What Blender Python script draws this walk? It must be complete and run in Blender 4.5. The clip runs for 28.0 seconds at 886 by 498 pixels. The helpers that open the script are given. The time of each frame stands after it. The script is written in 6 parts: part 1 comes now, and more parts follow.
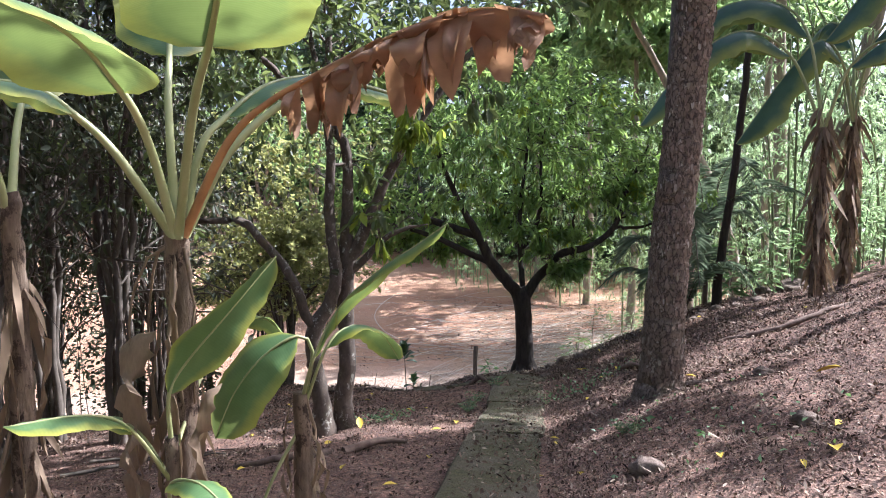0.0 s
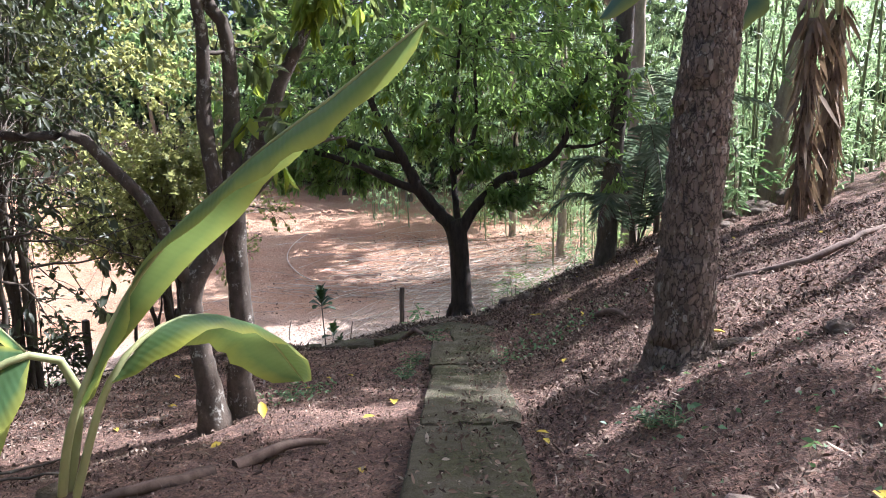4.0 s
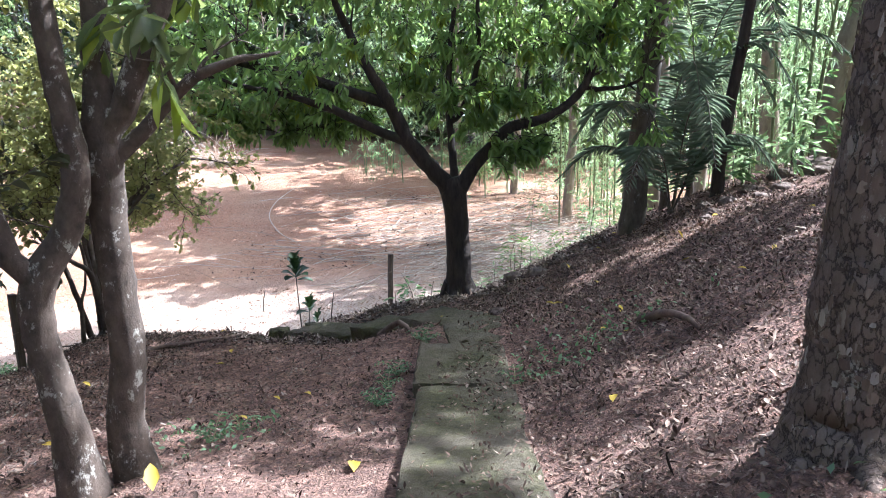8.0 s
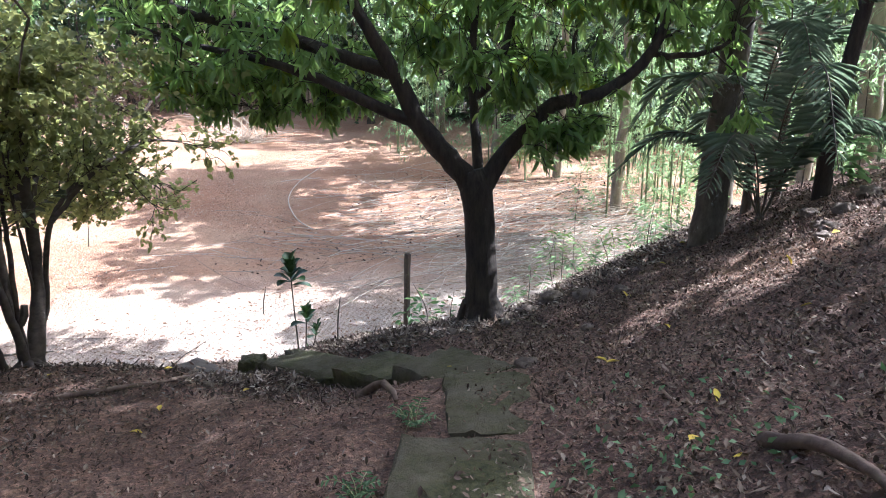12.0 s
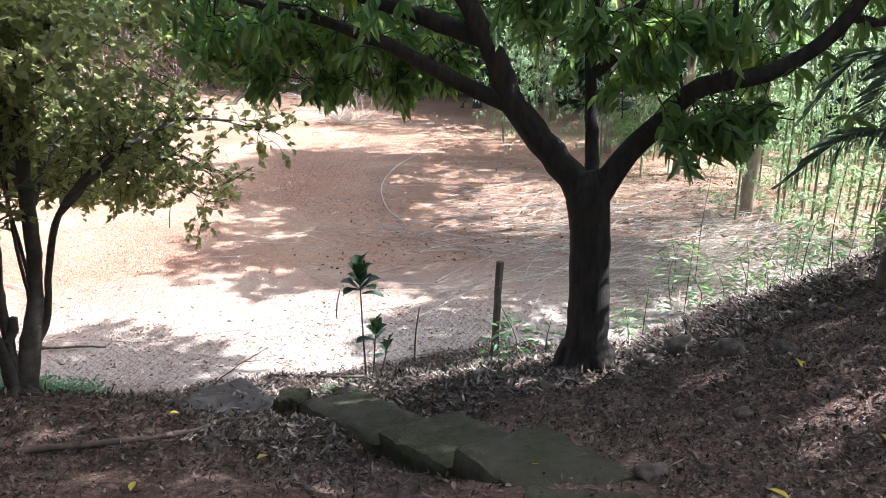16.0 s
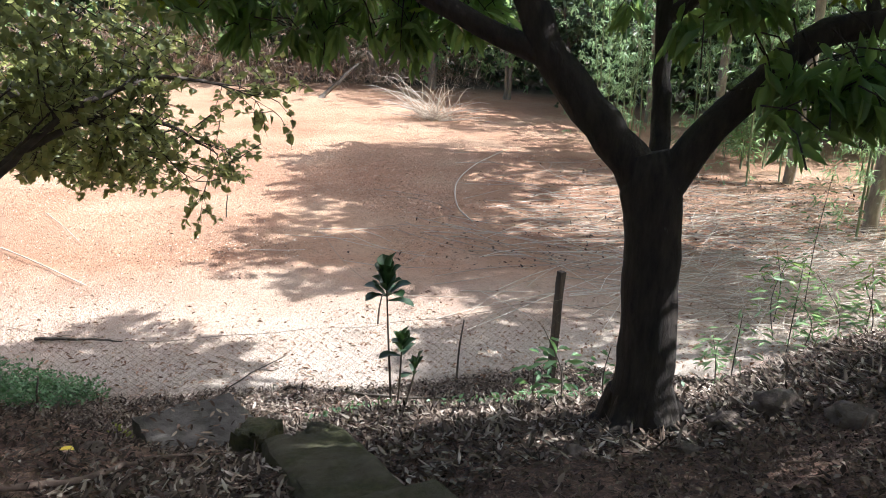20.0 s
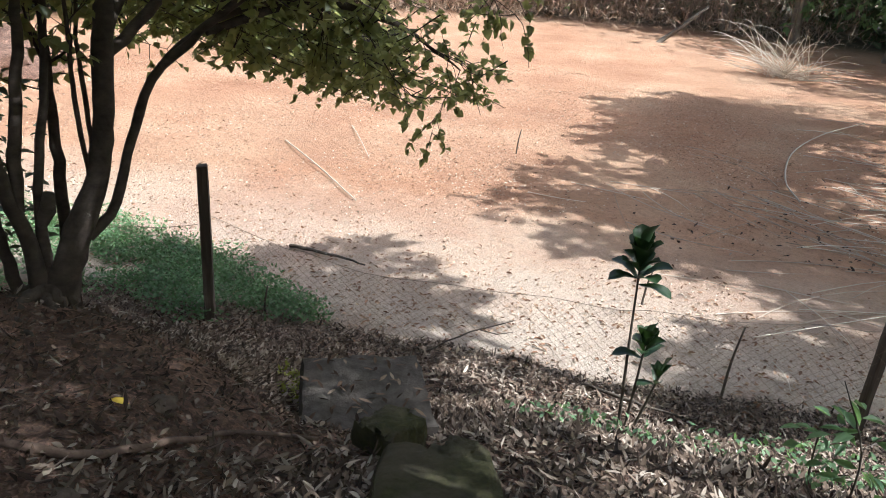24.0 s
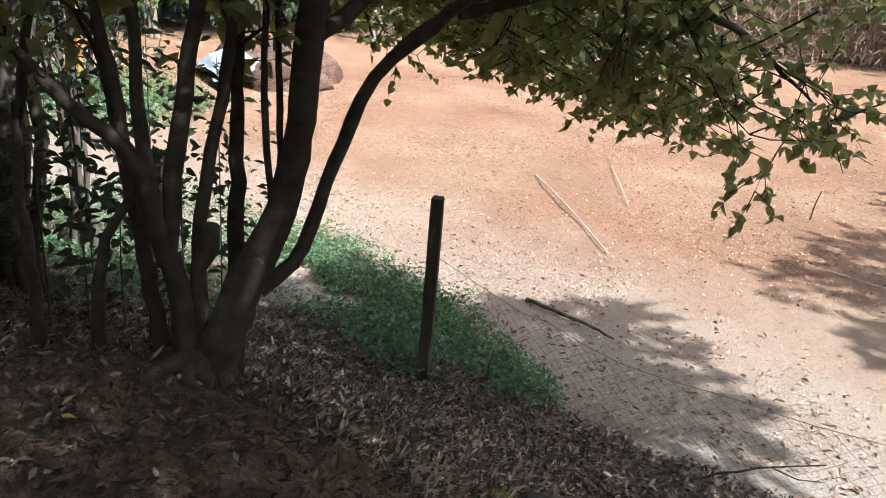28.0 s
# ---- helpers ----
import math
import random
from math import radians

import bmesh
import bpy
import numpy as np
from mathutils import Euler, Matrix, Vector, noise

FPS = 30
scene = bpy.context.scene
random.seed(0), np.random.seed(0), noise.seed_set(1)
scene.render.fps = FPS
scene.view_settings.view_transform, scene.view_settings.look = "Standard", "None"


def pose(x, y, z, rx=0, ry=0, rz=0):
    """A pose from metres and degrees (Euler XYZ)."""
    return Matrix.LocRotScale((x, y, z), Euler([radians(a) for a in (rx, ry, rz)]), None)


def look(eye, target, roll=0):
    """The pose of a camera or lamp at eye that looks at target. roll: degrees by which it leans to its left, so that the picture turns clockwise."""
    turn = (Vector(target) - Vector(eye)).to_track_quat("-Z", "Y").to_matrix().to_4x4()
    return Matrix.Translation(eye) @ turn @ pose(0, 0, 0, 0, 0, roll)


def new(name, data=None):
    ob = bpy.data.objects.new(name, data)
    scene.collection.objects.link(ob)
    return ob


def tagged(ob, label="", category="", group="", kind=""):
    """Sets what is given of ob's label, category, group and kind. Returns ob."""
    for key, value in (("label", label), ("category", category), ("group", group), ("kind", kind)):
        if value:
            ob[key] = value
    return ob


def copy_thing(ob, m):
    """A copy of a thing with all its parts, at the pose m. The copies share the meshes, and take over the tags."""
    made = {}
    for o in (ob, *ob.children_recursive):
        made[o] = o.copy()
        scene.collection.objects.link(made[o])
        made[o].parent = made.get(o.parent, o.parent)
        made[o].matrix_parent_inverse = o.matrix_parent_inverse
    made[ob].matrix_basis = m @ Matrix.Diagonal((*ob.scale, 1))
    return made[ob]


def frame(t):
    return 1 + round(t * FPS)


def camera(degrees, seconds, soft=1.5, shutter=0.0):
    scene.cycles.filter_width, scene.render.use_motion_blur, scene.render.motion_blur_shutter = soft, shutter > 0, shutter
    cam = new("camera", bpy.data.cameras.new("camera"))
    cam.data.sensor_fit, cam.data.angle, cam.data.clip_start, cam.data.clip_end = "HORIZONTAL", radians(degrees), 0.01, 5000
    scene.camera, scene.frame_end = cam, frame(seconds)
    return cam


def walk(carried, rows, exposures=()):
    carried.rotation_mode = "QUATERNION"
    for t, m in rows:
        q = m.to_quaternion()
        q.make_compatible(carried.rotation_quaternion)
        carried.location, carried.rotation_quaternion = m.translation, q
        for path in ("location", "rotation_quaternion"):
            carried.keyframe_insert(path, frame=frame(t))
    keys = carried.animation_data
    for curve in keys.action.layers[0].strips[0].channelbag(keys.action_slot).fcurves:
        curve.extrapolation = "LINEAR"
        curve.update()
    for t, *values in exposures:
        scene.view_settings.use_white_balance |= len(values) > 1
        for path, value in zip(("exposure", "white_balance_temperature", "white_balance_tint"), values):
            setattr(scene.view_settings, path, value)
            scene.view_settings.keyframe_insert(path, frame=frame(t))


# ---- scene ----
cam = camera(60.5, 28.0, 1.0)
METRES, EYE, TILT, LEAN, TURN = 14.0, 1.55, 0.0, 0.0, 0.0
PATH = [
    (0, (0.865, 0.401, 2.391), (0.707, 2.384, 2.192), 0.1),
    (0.5, (0.832, 0.714, 2.361), (0.676, 2.701, 2.191), 0.2),
    (1, (0.804, 1.023, 2.286), (0.646, 3.01, 2.119), 0.3),
    (1.5, (0.725, 1.219, 2.267), (0.563, 3.205, 2.101), 0.3),
    (2, (0.697, 1.449, 2.226), (0.566, 3.438, 2.061), 0.2),
    (2.5, (0.638, 1.694, 2.196), (0.558, 3.685, 2.024), -0.0),
    (3, (0.607, 1.962, 2.137), (0.617, 3.951, 1.932), -0.4),
    (3.5, (0.627, 2.251, 2.077), (0.686, 4.23, 1.791), -0.7),
    (4, (0.613, 2.481, 2.063), (0.676, 4.446, 1.693), -0.8),
    (4.5, (0.634, 2.801, 1.991), (0.695, 4.753, 1.559), -0.8),
    (6.5, (0.616, 3.639, 1.911), (0.692, 5.576, 1.42), -0.4),
    (7, (0.63, 3.989, 1.883), (0.704, 5.927, 1.394), -0.4),
    (7.5, (0.676, 4.306, 1.841), (0.748, 6.244, 1.353), -0.3),
    (8, (0.728, 4.592, 1.808), (0.796, 6.53, 1.319), -0.4),
    (8.5, (0.742, 4.852, 1.802), (0.798, 6.788, 1.304), -0.4),
    (9, (0.833, 5.119, 1.773), (0.86, 7.048, 1.248), -0.3),
    (9.5, (0.878, 5.418, 1.753), (0.886, 7.344, 1.215), -0.3),
    (10, (0.927, 5.685, 1.742), (0.926, 7.61, 1.201), -0.2),
    (10.5, (0.981, 5.92, 1.717), (0.97, 7.845, 1.173), -0.1),
    (11, (1.031, 6.174, 1.683), (1.006, 8.099, 1.139), -0.2),
    (11.5, (1.067, 6.483, 1.651), (1.036, 8.407, 1.106), -0.1),
    (12, (1.036, 6.792, 1.616), (0.995, 8.716, 1.069), -0.0),
    (12.5, (1.032, 7.096, 1.578), (0.954, 9.016, 1.025), -0.1),
    (13, (1.066, 7.357, 1.548), (0.936, 9.273, 0.989), 0.3),
    (13.5, (1.059, 7.592, 1.544), (0.885, 9.501, 0.974), 0.6),
    (15.5, (1.013, 8.391, 1.415), (0.755, 10.288, 0.834), 0.7),
    (16, (1.04, 8.59, 1.394), (0.731, 10.478, 0.81), 0.8),
    (16.5, (1.071, 8.754, 1.371), (0.734, 10.637, 0.787), 0.9),
    (17, (1.146, 8.956, 1.338), (0.797, 10.838, 0.756), 0.9),
    (17.5, (1.158, 9.121, 1.276), (0.794, 11.002, 0.702), 1.1),
    (18, (1.167, 9.305, 1.226), (0.793, 11.185, 0.655), 1.1),
    (18.5, (1.195, 9.501, 1.18), (0.814, 11.381, 0.615), 1.3),
    (19, (1.178, 9.721, 1.13), (0.796, 11.601, 0.564), 1.2),
    (19.5, (1.2, 9.918, 1.042), (0.75, 11.786, 0.486), 1.2),
    (20, (1.307, 10.113, 0.96), (0.752, 11.945, 0.38), 1.5),
    (20.5, (1.311, 10.392, 0.916), (0.643, 12.186, 0.337), 1.8),
    (22.5, (1.227, 11.257, 0.742), (0.246, 12.881, 0.11), 3.2),
    (23, (1.154, 11.422, 0.674), (0.097, 12.987, 0.016), 3.4),
    (23.5, (1.137, 11.58, 0.597), (-0.002, 13.065, -0.109), 3.7),
    (24, (1.148, 11.72, 0.589), (-0.08, 13.113, -0.154), 3.9),
    (24.5, (1.056, 11.813, 0.514), (-0.236, 13.135, -0.249), 4.2),
    (25, (0.853, 11.939, 0.472), (-0.47, 13.223, -0.303), 4.4),
    (25.5, (0.671, 12.099, 0.43), (-0.666, 13.364, -0.353), 4.5),
    (26, (0.462, 12.215, 0.326), (-0.889, 13.46, -0.464), 4.7),
    (26.5, (0.241, 12.325, 0.288), (-1.153, 13.526, -0.496), 4.9),
    (27, (0.043, 12.367, 0.249), (-1.42, 13.506, -0.501), 5.1),
    (27.5, (-0.113, 12.478, 0.234), (-1.659, 13.526, -0.482), 5.0),
    (28, (-0.18, 12.59, 0.224), (-1.805, 13.521, -0.477), 5.1),
]
walk(cam, [(t, look(eye, target, roll)) for t, eye, target, roll in PATH],
     exposures=[(0, 2.05, 5450, 16), (4, 2.15, 5450, 16), (8, 2.5, 5200, 14), (12, 2.4, 5200, 12), (17, 2.2, 5350, 10), (23, 1.53, 5650, 6), (25, 1.42, 5620, 6), (28, 1.34, 5600, 6)])

# ---- light ----
SUN_AZ = math.radians(64.0)      # from +y towards +x
SUN_EL = math.radians(47.0)
world = bpy.data.worlds.new("sky")
scene.world = world
world.use_nodes = True
wn = world.node_tree.nodes
sky = wn.new("ShaderNodeTexSky")
sky.sky_type = "NISHITA"
sky.sun_disc = False
sky.sun_elevation = SUN_EL
sky.sun_rotation = SUN_AZ
sky.dust_density = 5.0
sky.air_density = 0.5
sky.ozone_density = 0.5
world.node_tree.links.new(sky.outputs[0], wn["Background"].inputs[0])
wn["Background"].inputs[1].default_value = 0.1
sun = new("sun", bpy.data.lights.new("sun", "SUN"))
sun.data.energy = 3.7
sun.data.angle = radians(0.53)
sun.data.color = (1.0, 0.94, 0.86)
sun_way = Vector((math.sin(SUN_AZ) * math.cos(SUN_EL), math.cos(SUN_AZ) * math.cos(SUN_EL), math.sin(SUN_EL)))
sun.matrix_world = look(sun_way * 60, (0, 0, 0))


# ---- materials ----
def nodes_of(name):
    m = bpy.data.materials.new(name)
    m.use_nodes = True
    t = m.node_tree
    return m, t, t.nodes, t.links, t.nodes["Principled BSDF"]


def ramp(t, stops, fac=None):
    n = t.nodes.new("ShaderNodeValToRGB")
    e = n.color_ramp.elements
    while len(e) < len(stops):
        e.new(0.5)
    for i, (p, c) in enumerate(stops):
        e[i].position = p
        e[i].color = (c[0], c[1], c[2], 1)
    if fac is not None:
        t.links.new(fac, n.inputs[0])
    return n.outputs[0]


def noise_tex(t, scale, detail=6, rough=0.6, vec=None, out=0):
    n = t.nodes.new("ShaderNodeTexNoise")
    n.inputs["Scale"].default_value = scale
    n.inputs["Detail"].default_value = detail
    n.inputs["Roughness"].default_value = rough
    if vec is not None:
        t.links.new(vec, n.inputs["Vector"])
    return n.outputs[out]


def coords(t, scale=(1, 1, 1), rot=(0, 0, 0), which="Object"):
    c = t.nodes.new("ShaderNodeTexCoord")
    m = t.nodes.new("ShaderNodeMapping")
    m.inputs["Scale"].default_value = scale
    m.inputs["Rotation"].default_value = rot
    t.links.new(c.outputs[which], m.inputs[0])
    return m.outputs[0]


def mix(t, fac, a, b, mode="MIX"):
    n = t.nodes.new("ShaderNodeMix")
    n.data_type = "RGBA"
    n.blend_type = mode
    for sock, v in ((n.inputs[0], fac), (n.inputs[6], a), (n.inputs[7], b)):
        if isinstance(v, (int, float)):
            sock.default_value = v
        elif isinstance(v, tuple):
            sock.default_value = (*v, 1)
        else:
            t.links.new(v, sock)
    return n.outputs[2]


def math_node(t, op, a, b=0.0, clamp=False):
    n = t.nodes.new("ShaderNodeMath")
    n.operation = op
    n.use_clamp = clamp
    for sock, v in ((n.inputs[0], a), (n.inputs[1], b)):
        if isinstance(v, (int, float)):
            sock.default_value = v
        else:
            t.links.new(v, sock)
    return n.outputs[0]


def bump(t, height, strength, dist, bsdf):
    n = t.nodes.new("ShaderNodeBump")
    n.inputs["Strength"].default_value = strength
    n.inputs["Distance"].default_value = dist
    t.links.new(height, n.inputs["Height"])
    t.links.new(n.outputs[0], bsdf.inputs["Normal"])


def leaf_material(name, dark, light, glow=(0.35, 0.5, 0.06), through_part=0.35, rough=0.45, per="Random Per Island", spot=None):
    m, t, n, l, b = nodes_of(name)
    g = n.new("ShaderNodeNewGeometry")
    rnd = g.outputs["Random Per Island"]
    mid = tuple((p + q) / 2 for p, q in zip(dark, light))
    col = ramp(t, [(0.0, dark), (0.55, mid), (1.0, light)], rnd)
    col = mix(t, 0.5, col, ramp(t, [(0.3, (0.55, 0.55, 0.55)), (0.7, (1.25, 1.25, 1.15))], noise_tex(t, 9.0)), "MULTIPLY")
    if spot:
        col = mix(t, ramp(t, [(1 - spot[0], (0, 0, 0)), (min(1 - spot[0] + 0.01, 1), (1, 1, 1))], rnd), col, spot[1])
    l.new(col, b.inputs["Base Color"])
    b.inputs["Roughness"].default_value = rough
    tr = n.new("ShaderNodeBsdfTranslucent")
    l.new(mix(t, 0.75, col, glow), tr.inputs[0])
    ms = n.new("ShaderNodeMixShader")
    ms.inputs[0].default_value = through_part
    l.new(b.outputs[0], ms.inputs[1])
    l.new(tr.outputs[0], ms.inputs[2])
    l.new(ms.outputs[0], n["Material Output"].inputs[0])
    return m


def bark_material(name, dark, light, lichen, lichen_amount=0.62, scale=14.0, stretch=0.22, depth=0.02, plates=False):
    m, t, n, l, b = nodes_of(name)
    v = coords(t, (1, 1, stretch))
    base = ramp(t, [(0.3, dark), (0.7, light)], noise_tex(t, scale, 8, 0.7, v))
    v2 = coords(t, (1, 1, 0.7))
    spots = ramp(t, [(lichen_amount, (0, 0, 0)), (lichen_amount + 0.04, (1, 1, 1))], noise_tex(t, 9.0, 10, 0.8, v2))
    col = mix(t, spots, base, lichen)
    col = mix(t, ramp(t, [(0.45, (0, 0, 0)), (0.75, (0.55, 0.55, 0.55))], noise_tex(t, 1.3)), col, tuple(c * 0.55 for c in dark))
    h = noise_tex(t, scale * 1.6, 8, 0.75, v)
    if plates:
        w = n.new("ShaderNodeTexVoronoi")
        w.feature = "DISTANCE_TO_EDGE"
        w.inputs["Scale"].default_value = 26.0
        w.inputs["Randomness"].default_value = 1.0
        vv = coords(t, (1, 1, 0.55))
        l.new(mix(t, 0.12, vv, noise_tex(t, 9.0, 5, 0.7, vv, 1)), w.inputs["Vector"])
        crack = ramp(t, [(0.0, (0, 0, 0)), (0.09, (1, 1, 1))], w.outputs[0])
        col = mix(t, crack, tuple(c * 0.5 for c in dark), col)
        h = math_node(t, "ADD", h, crack)
    l.new(col, b.inputs["Base Color"])
    b.inputs["Roughness"].default_value = 0.9
    bump(t, h, 0.9, depth, b)
    return m


def plain_material(name, dark, light, scale=6.0, rough=0.85, bumpy=0.3, dist=0.01, vec=None, metal=0.0):
    m, t, n, l, b = nodes_of(name)
    o = n.new("ShaderNodeObjectInfo")
    v = coords(t) if vec is None else coords(t, vec)
    f = noise_tex(t, scale, 8, 0.68, v)
    col = ramp(t, [(0.3, dark), (0.7, light)], f)
    col = mix(t, 0.35, col, ramp(t, [(0, (0.7, 0.7, 0.7)), (1, (1.25, 1.25, 1.25))], o.outputs["Random"]), "MULTIPLY")
    l.new(col, b.inputs["Base Color"])
    b.inputs["Roughness"].default_value = rough
    b.inputs["Metallic"].default_value = metal
    bump(t, noise_tex(t, scale * 5, 6, 0.7, v), bumpy, dist, b)
    return m


def island_material(name, stops, rough=0.85, tex=30.0):
    m, t, n, l, b = nodes_of(name)
    g = n.new("ShaderNodeNewGeometry")
    b.inputs["Specular IOR Level"].default_value = 0.2
    col = ramp(t, stops, g.outputs["Random Per Island"])
    col = mix(t, 0.5, col, ramp(t, [(0.3, (0.6, 0.6, 0.6)), (0.7, (1.2, 1.2, 1.2))], noise_tex(t, tex)), "MULTIPLY")
    l.new(col, b.inputs["Base Color"])
    b.inputs["Roughness"].default_value = rough
    return m


BARK_PLATE = bark_material("scaly_bark", (0.18, 0.13, 0.098), (0.33, 0.25, 0.19), (0.46, 0.41, 0.33), 0.57, 16, 0.4, 0.03, True)
BARK_MANGO = bark_material("mango_bark", (0.018, 0.014, 0.012), (0.075, 0.055, 0.042), (0.17, 0.165, 0.14), 0.64, 18, 0.25, 0.02)
BARK_TWIN = bark_material("smooth_bark", (0.045, 0.034, 0.026), (0.155, 0.118, 0.088), (0.42, 0.4, 0.34), 0.56, 13, 0.7, 0.014)
BARK_SHRUB = bark_material("ringed_bark", (0.03, 0.022, 0.017), (0.11, 0.083, 0.065), (0.26, 0.24, 0.2), 0.66, 10, 1.6, 0.008)
BARK_PALE = bark_material("pale_bark", (0.2, 0.16, 0.12), (0.42, 0.35, 0.27), (0.5, 0.47, 0.4), 0.6, 8, 0.4, 0.008)
BARK_THIN = bark_material("thin_stem_bark", (0.05, 0.04, 0.03), (0.17, 0.14, 0.11), (0.36, 0.35, 0.32), 0.6, 12, 0.4, 0.006)

LEAF_MANGO = leaf_material("mango_leaf", (0.055, 0.115, 0.042), (0.175, 0.275, 0.095), (0.47, 0.66, 0.17), 0.54, 0.3)
LEAF_YOUNG = leaf_material("young_leaf", (0.12, 0.2, 0.03), (0.3, 0.38, 0.06), (0.55, 0.65, 0.08), 0.5, 0.45)
LEAF_SHRUB = leaf_material("heart_leaf", (0.06, 0.085, 0.036), (0.19, 0.215, 0.09), (0.62, 0.62, 0.22), 0.55, 0.5)
LEAF_WOOD = leaf_material("woodland_leaf", (0.04, 0.065, 0.03), (0.13, 0.175, 0.07), (0.36, 0.44, 0.13), 0.4, 0.5)
LEAF_BAMBOO = leaf_material("bamboo_leaf", (0.1, 0.19, 0.1), (0.33, 0.45, 0.24), (0.56, 0.74, 0.36), 0.52, 0.34)
LEAF_FAR = leaf_material("far_leaf", (0.07, 0.135, 0.06), (0.22, 0.33, 0.14), (0.46, 0.62, 0.24), 0.48, 0.5)
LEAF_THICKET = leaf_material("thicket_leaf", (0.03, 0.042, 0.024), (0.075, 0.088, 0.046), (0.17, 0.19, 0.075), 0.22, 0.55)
LEAF_FOREST = leaf_material("forest_leaf", (0.04, 0.07, 0.035), (0.105, 0.14, 0.068), (0.22, 0.29, 0.11), 0.26, 0.55)
LEAF_PALM = leaf_material("palm_leaf", (0.07, 0.11, 0.09), (0.24, 0.29, 0.25), (0.38, 0.5, 0.28), 0.35, 0.22)
LEAF_WEED = leaf_material("weed_leaf", (0.07, 0.14, 0.075), (0.22, 0.34, 0.19), (0.3, 0.5, 0.14), 0.35, 0.5)
LEAF_DARK = leaf_material("glossy_leaf", (0.016, 0.034, 0.016), (0.04, 0.075, 0.03), (0.1, 0.2, 0.03), 0.08, 0.35)
def banana_material(name, dark, light, glow, through_part):
    """A waxy blade with fine cross veins, yellowing along the rim."""
    m, t, n, l, b = nodes_of(name)
    uv = n.new("ShaderNodeUVMap")
    sep = n.new("ShaderNodeSeparateXYZ")
    l.new(uv.outputs[0], sep.inputs[0])
    o = n.new("ShaderNodeObjectInfo")
    wave = math_node(t, "SINE", math_node(t, "MULTIPLY_ADD", sep.outputs[0], 520.0))
    patch = noise_tex(t, 3.0, 5, 0.6)
    col = ramp(t, [(0.3, dark), (0.7, light)], patch)
    col = mix(t, 0.14, col, ramp(t, [(0.0, (0.72, 0.75, 0.7)), (1.0, (1.2, 1.18, 1.15))], math_node(t, "MULTIPLY_ADD", wave, 0.5)), "MULTIPLY")
    rim = math_node(t, "ABSOLUTE", sep.outputs[1])
    rim = math_node(t, "ADD", rim, math_node(t, "MULTIPLY", patch, 0.5))
    rim = math_node(t, "ADD", rim, math_node(t, "MULTIPLY", o.outputs["Random"], 0.12))
    col = mix(t, ramp(t, [(0.62, (0, 0, 0)), (0.86, (0.8, 0.8, 0.8))], math_node(t, "MULTIPLY", rim, 0.65)), col, (0.42, 0.4, 0.06))
    l.new(col, b.inputs["Base Color"])
    b.inputs["Roughness"].default_value = 0.36
    bump(t, wave, 0.1, 0.0015, b)
    tr = n.new("ShaderNodeBsdfTranslucent")
    l.new(mix(t, 0.7, col, glow), tr.inputs[0])
    ms = n.new("ShaderNodeMixShader")
    ms.inputs[0].default_value = through_part
    l.new(b.outputs[0], ms.inputs[1])
    l.new(tr.outputs[0], ms.inputs[2])
    l.new(ms.outputs[0], n["Material Output"].inputs[0])
    return m


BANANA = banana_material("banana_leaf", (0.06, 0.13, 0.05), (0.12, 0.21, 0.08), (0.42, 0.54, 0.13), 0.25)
# slope clump's copy of the leaf, with shade put into its darker, bluer colour
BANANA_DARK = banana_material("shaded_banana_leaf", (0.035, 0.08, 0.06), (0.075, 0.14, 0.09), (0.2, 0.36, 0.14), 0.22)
LEAF_FERN = leaf_material("fern_leaf", (0.045, 0.1, 0.05), (0.12, 0.2, 0.085), (0.25, 0.4, 0.12), 0.3, 0.5)
BANANA_DRY = leaf_material("dry_banana_leaf", (0.24, 0.13, 0.075), (0.5, 0.33, 0.22), (0.62, 0.34, 0.16), 0.35, 0.85)
SHEATH = leaf_material("dry_sheath", (0.13, 0.085, 0.055), (0.38, 0.28, 0.19), (0.4, 0.28, 0.16), 0.15, 0.85)
STALK = plain_material("leaf_stalk", (0.24, 0.27, 0.1), (0.44, 0.45, 0.22), 5, 0.4, 0.1, 0.003, (1, 1, 0.2))
STALK_DRY = plain_material("dry_stalk", (0.3, 0.13, 0.04), (0.5, 0.25, 0.09), 6, 0.7, 0.2, 0.004)
BANANA_STEM = bark_material("banana_stem", (0.05, 0.03, 0.02), (0.34, 0.25, 0.17), (0.06, 0.037, 0.025), 0.53, 11, 0.25, 0.03)
LITTER = island_material("dead_leaf", [(0.0, (0.03, 0.019, 0.014)), (0.35, (0.1, 0.064, 0.046)), (0.65, (0.18, 0.12, 0.086)), (0.9, (0.28, 0.205, 0.15)), (1.0, (0.44, 0.355, 0.275))])
LITTER_PALE = island_material("pale_dead_leaf", [(0.0, (0.03, 0.021, 0.016)), (0.35, (0.11, 0.078, 0.058)), (0.65, (0.21, 0.155, 0.117)), (0.88, (0.35, 0.285, 0.23)), (1.0, (0.54, 0.46, 0.38))])
# dark dead leaves; below the thicket the shade is put into this colour
LITTER_DARK_SHADED = island_material("dark_shaded_dead_leaf", [(0.0, (0.03, 0.02, 0.016)), (0.5, (0.09, 0.06, 0.046)), (0.85, (0.18, 0.135, 0.105)), (1.0, (0.36, 0.3, 0.25))])
CRUMB = island_material("clay_crumb", [(0.0, (0.22, 0.12, 0.075)), (0.6, (0.42, 0.26, 0.17)), (1.0, (0.6, 0.46, 0.34))], 0.95)
PEBBLE = island_material("pebble", [(0.0, (0.18, 0.11, 0.075)), (0.2, (0.36, 0.22, 0.14)), (0.65, (0.52, 0.38, 0.27)), (1.0, (0.74, 0.64, 0.52))], 0.95)
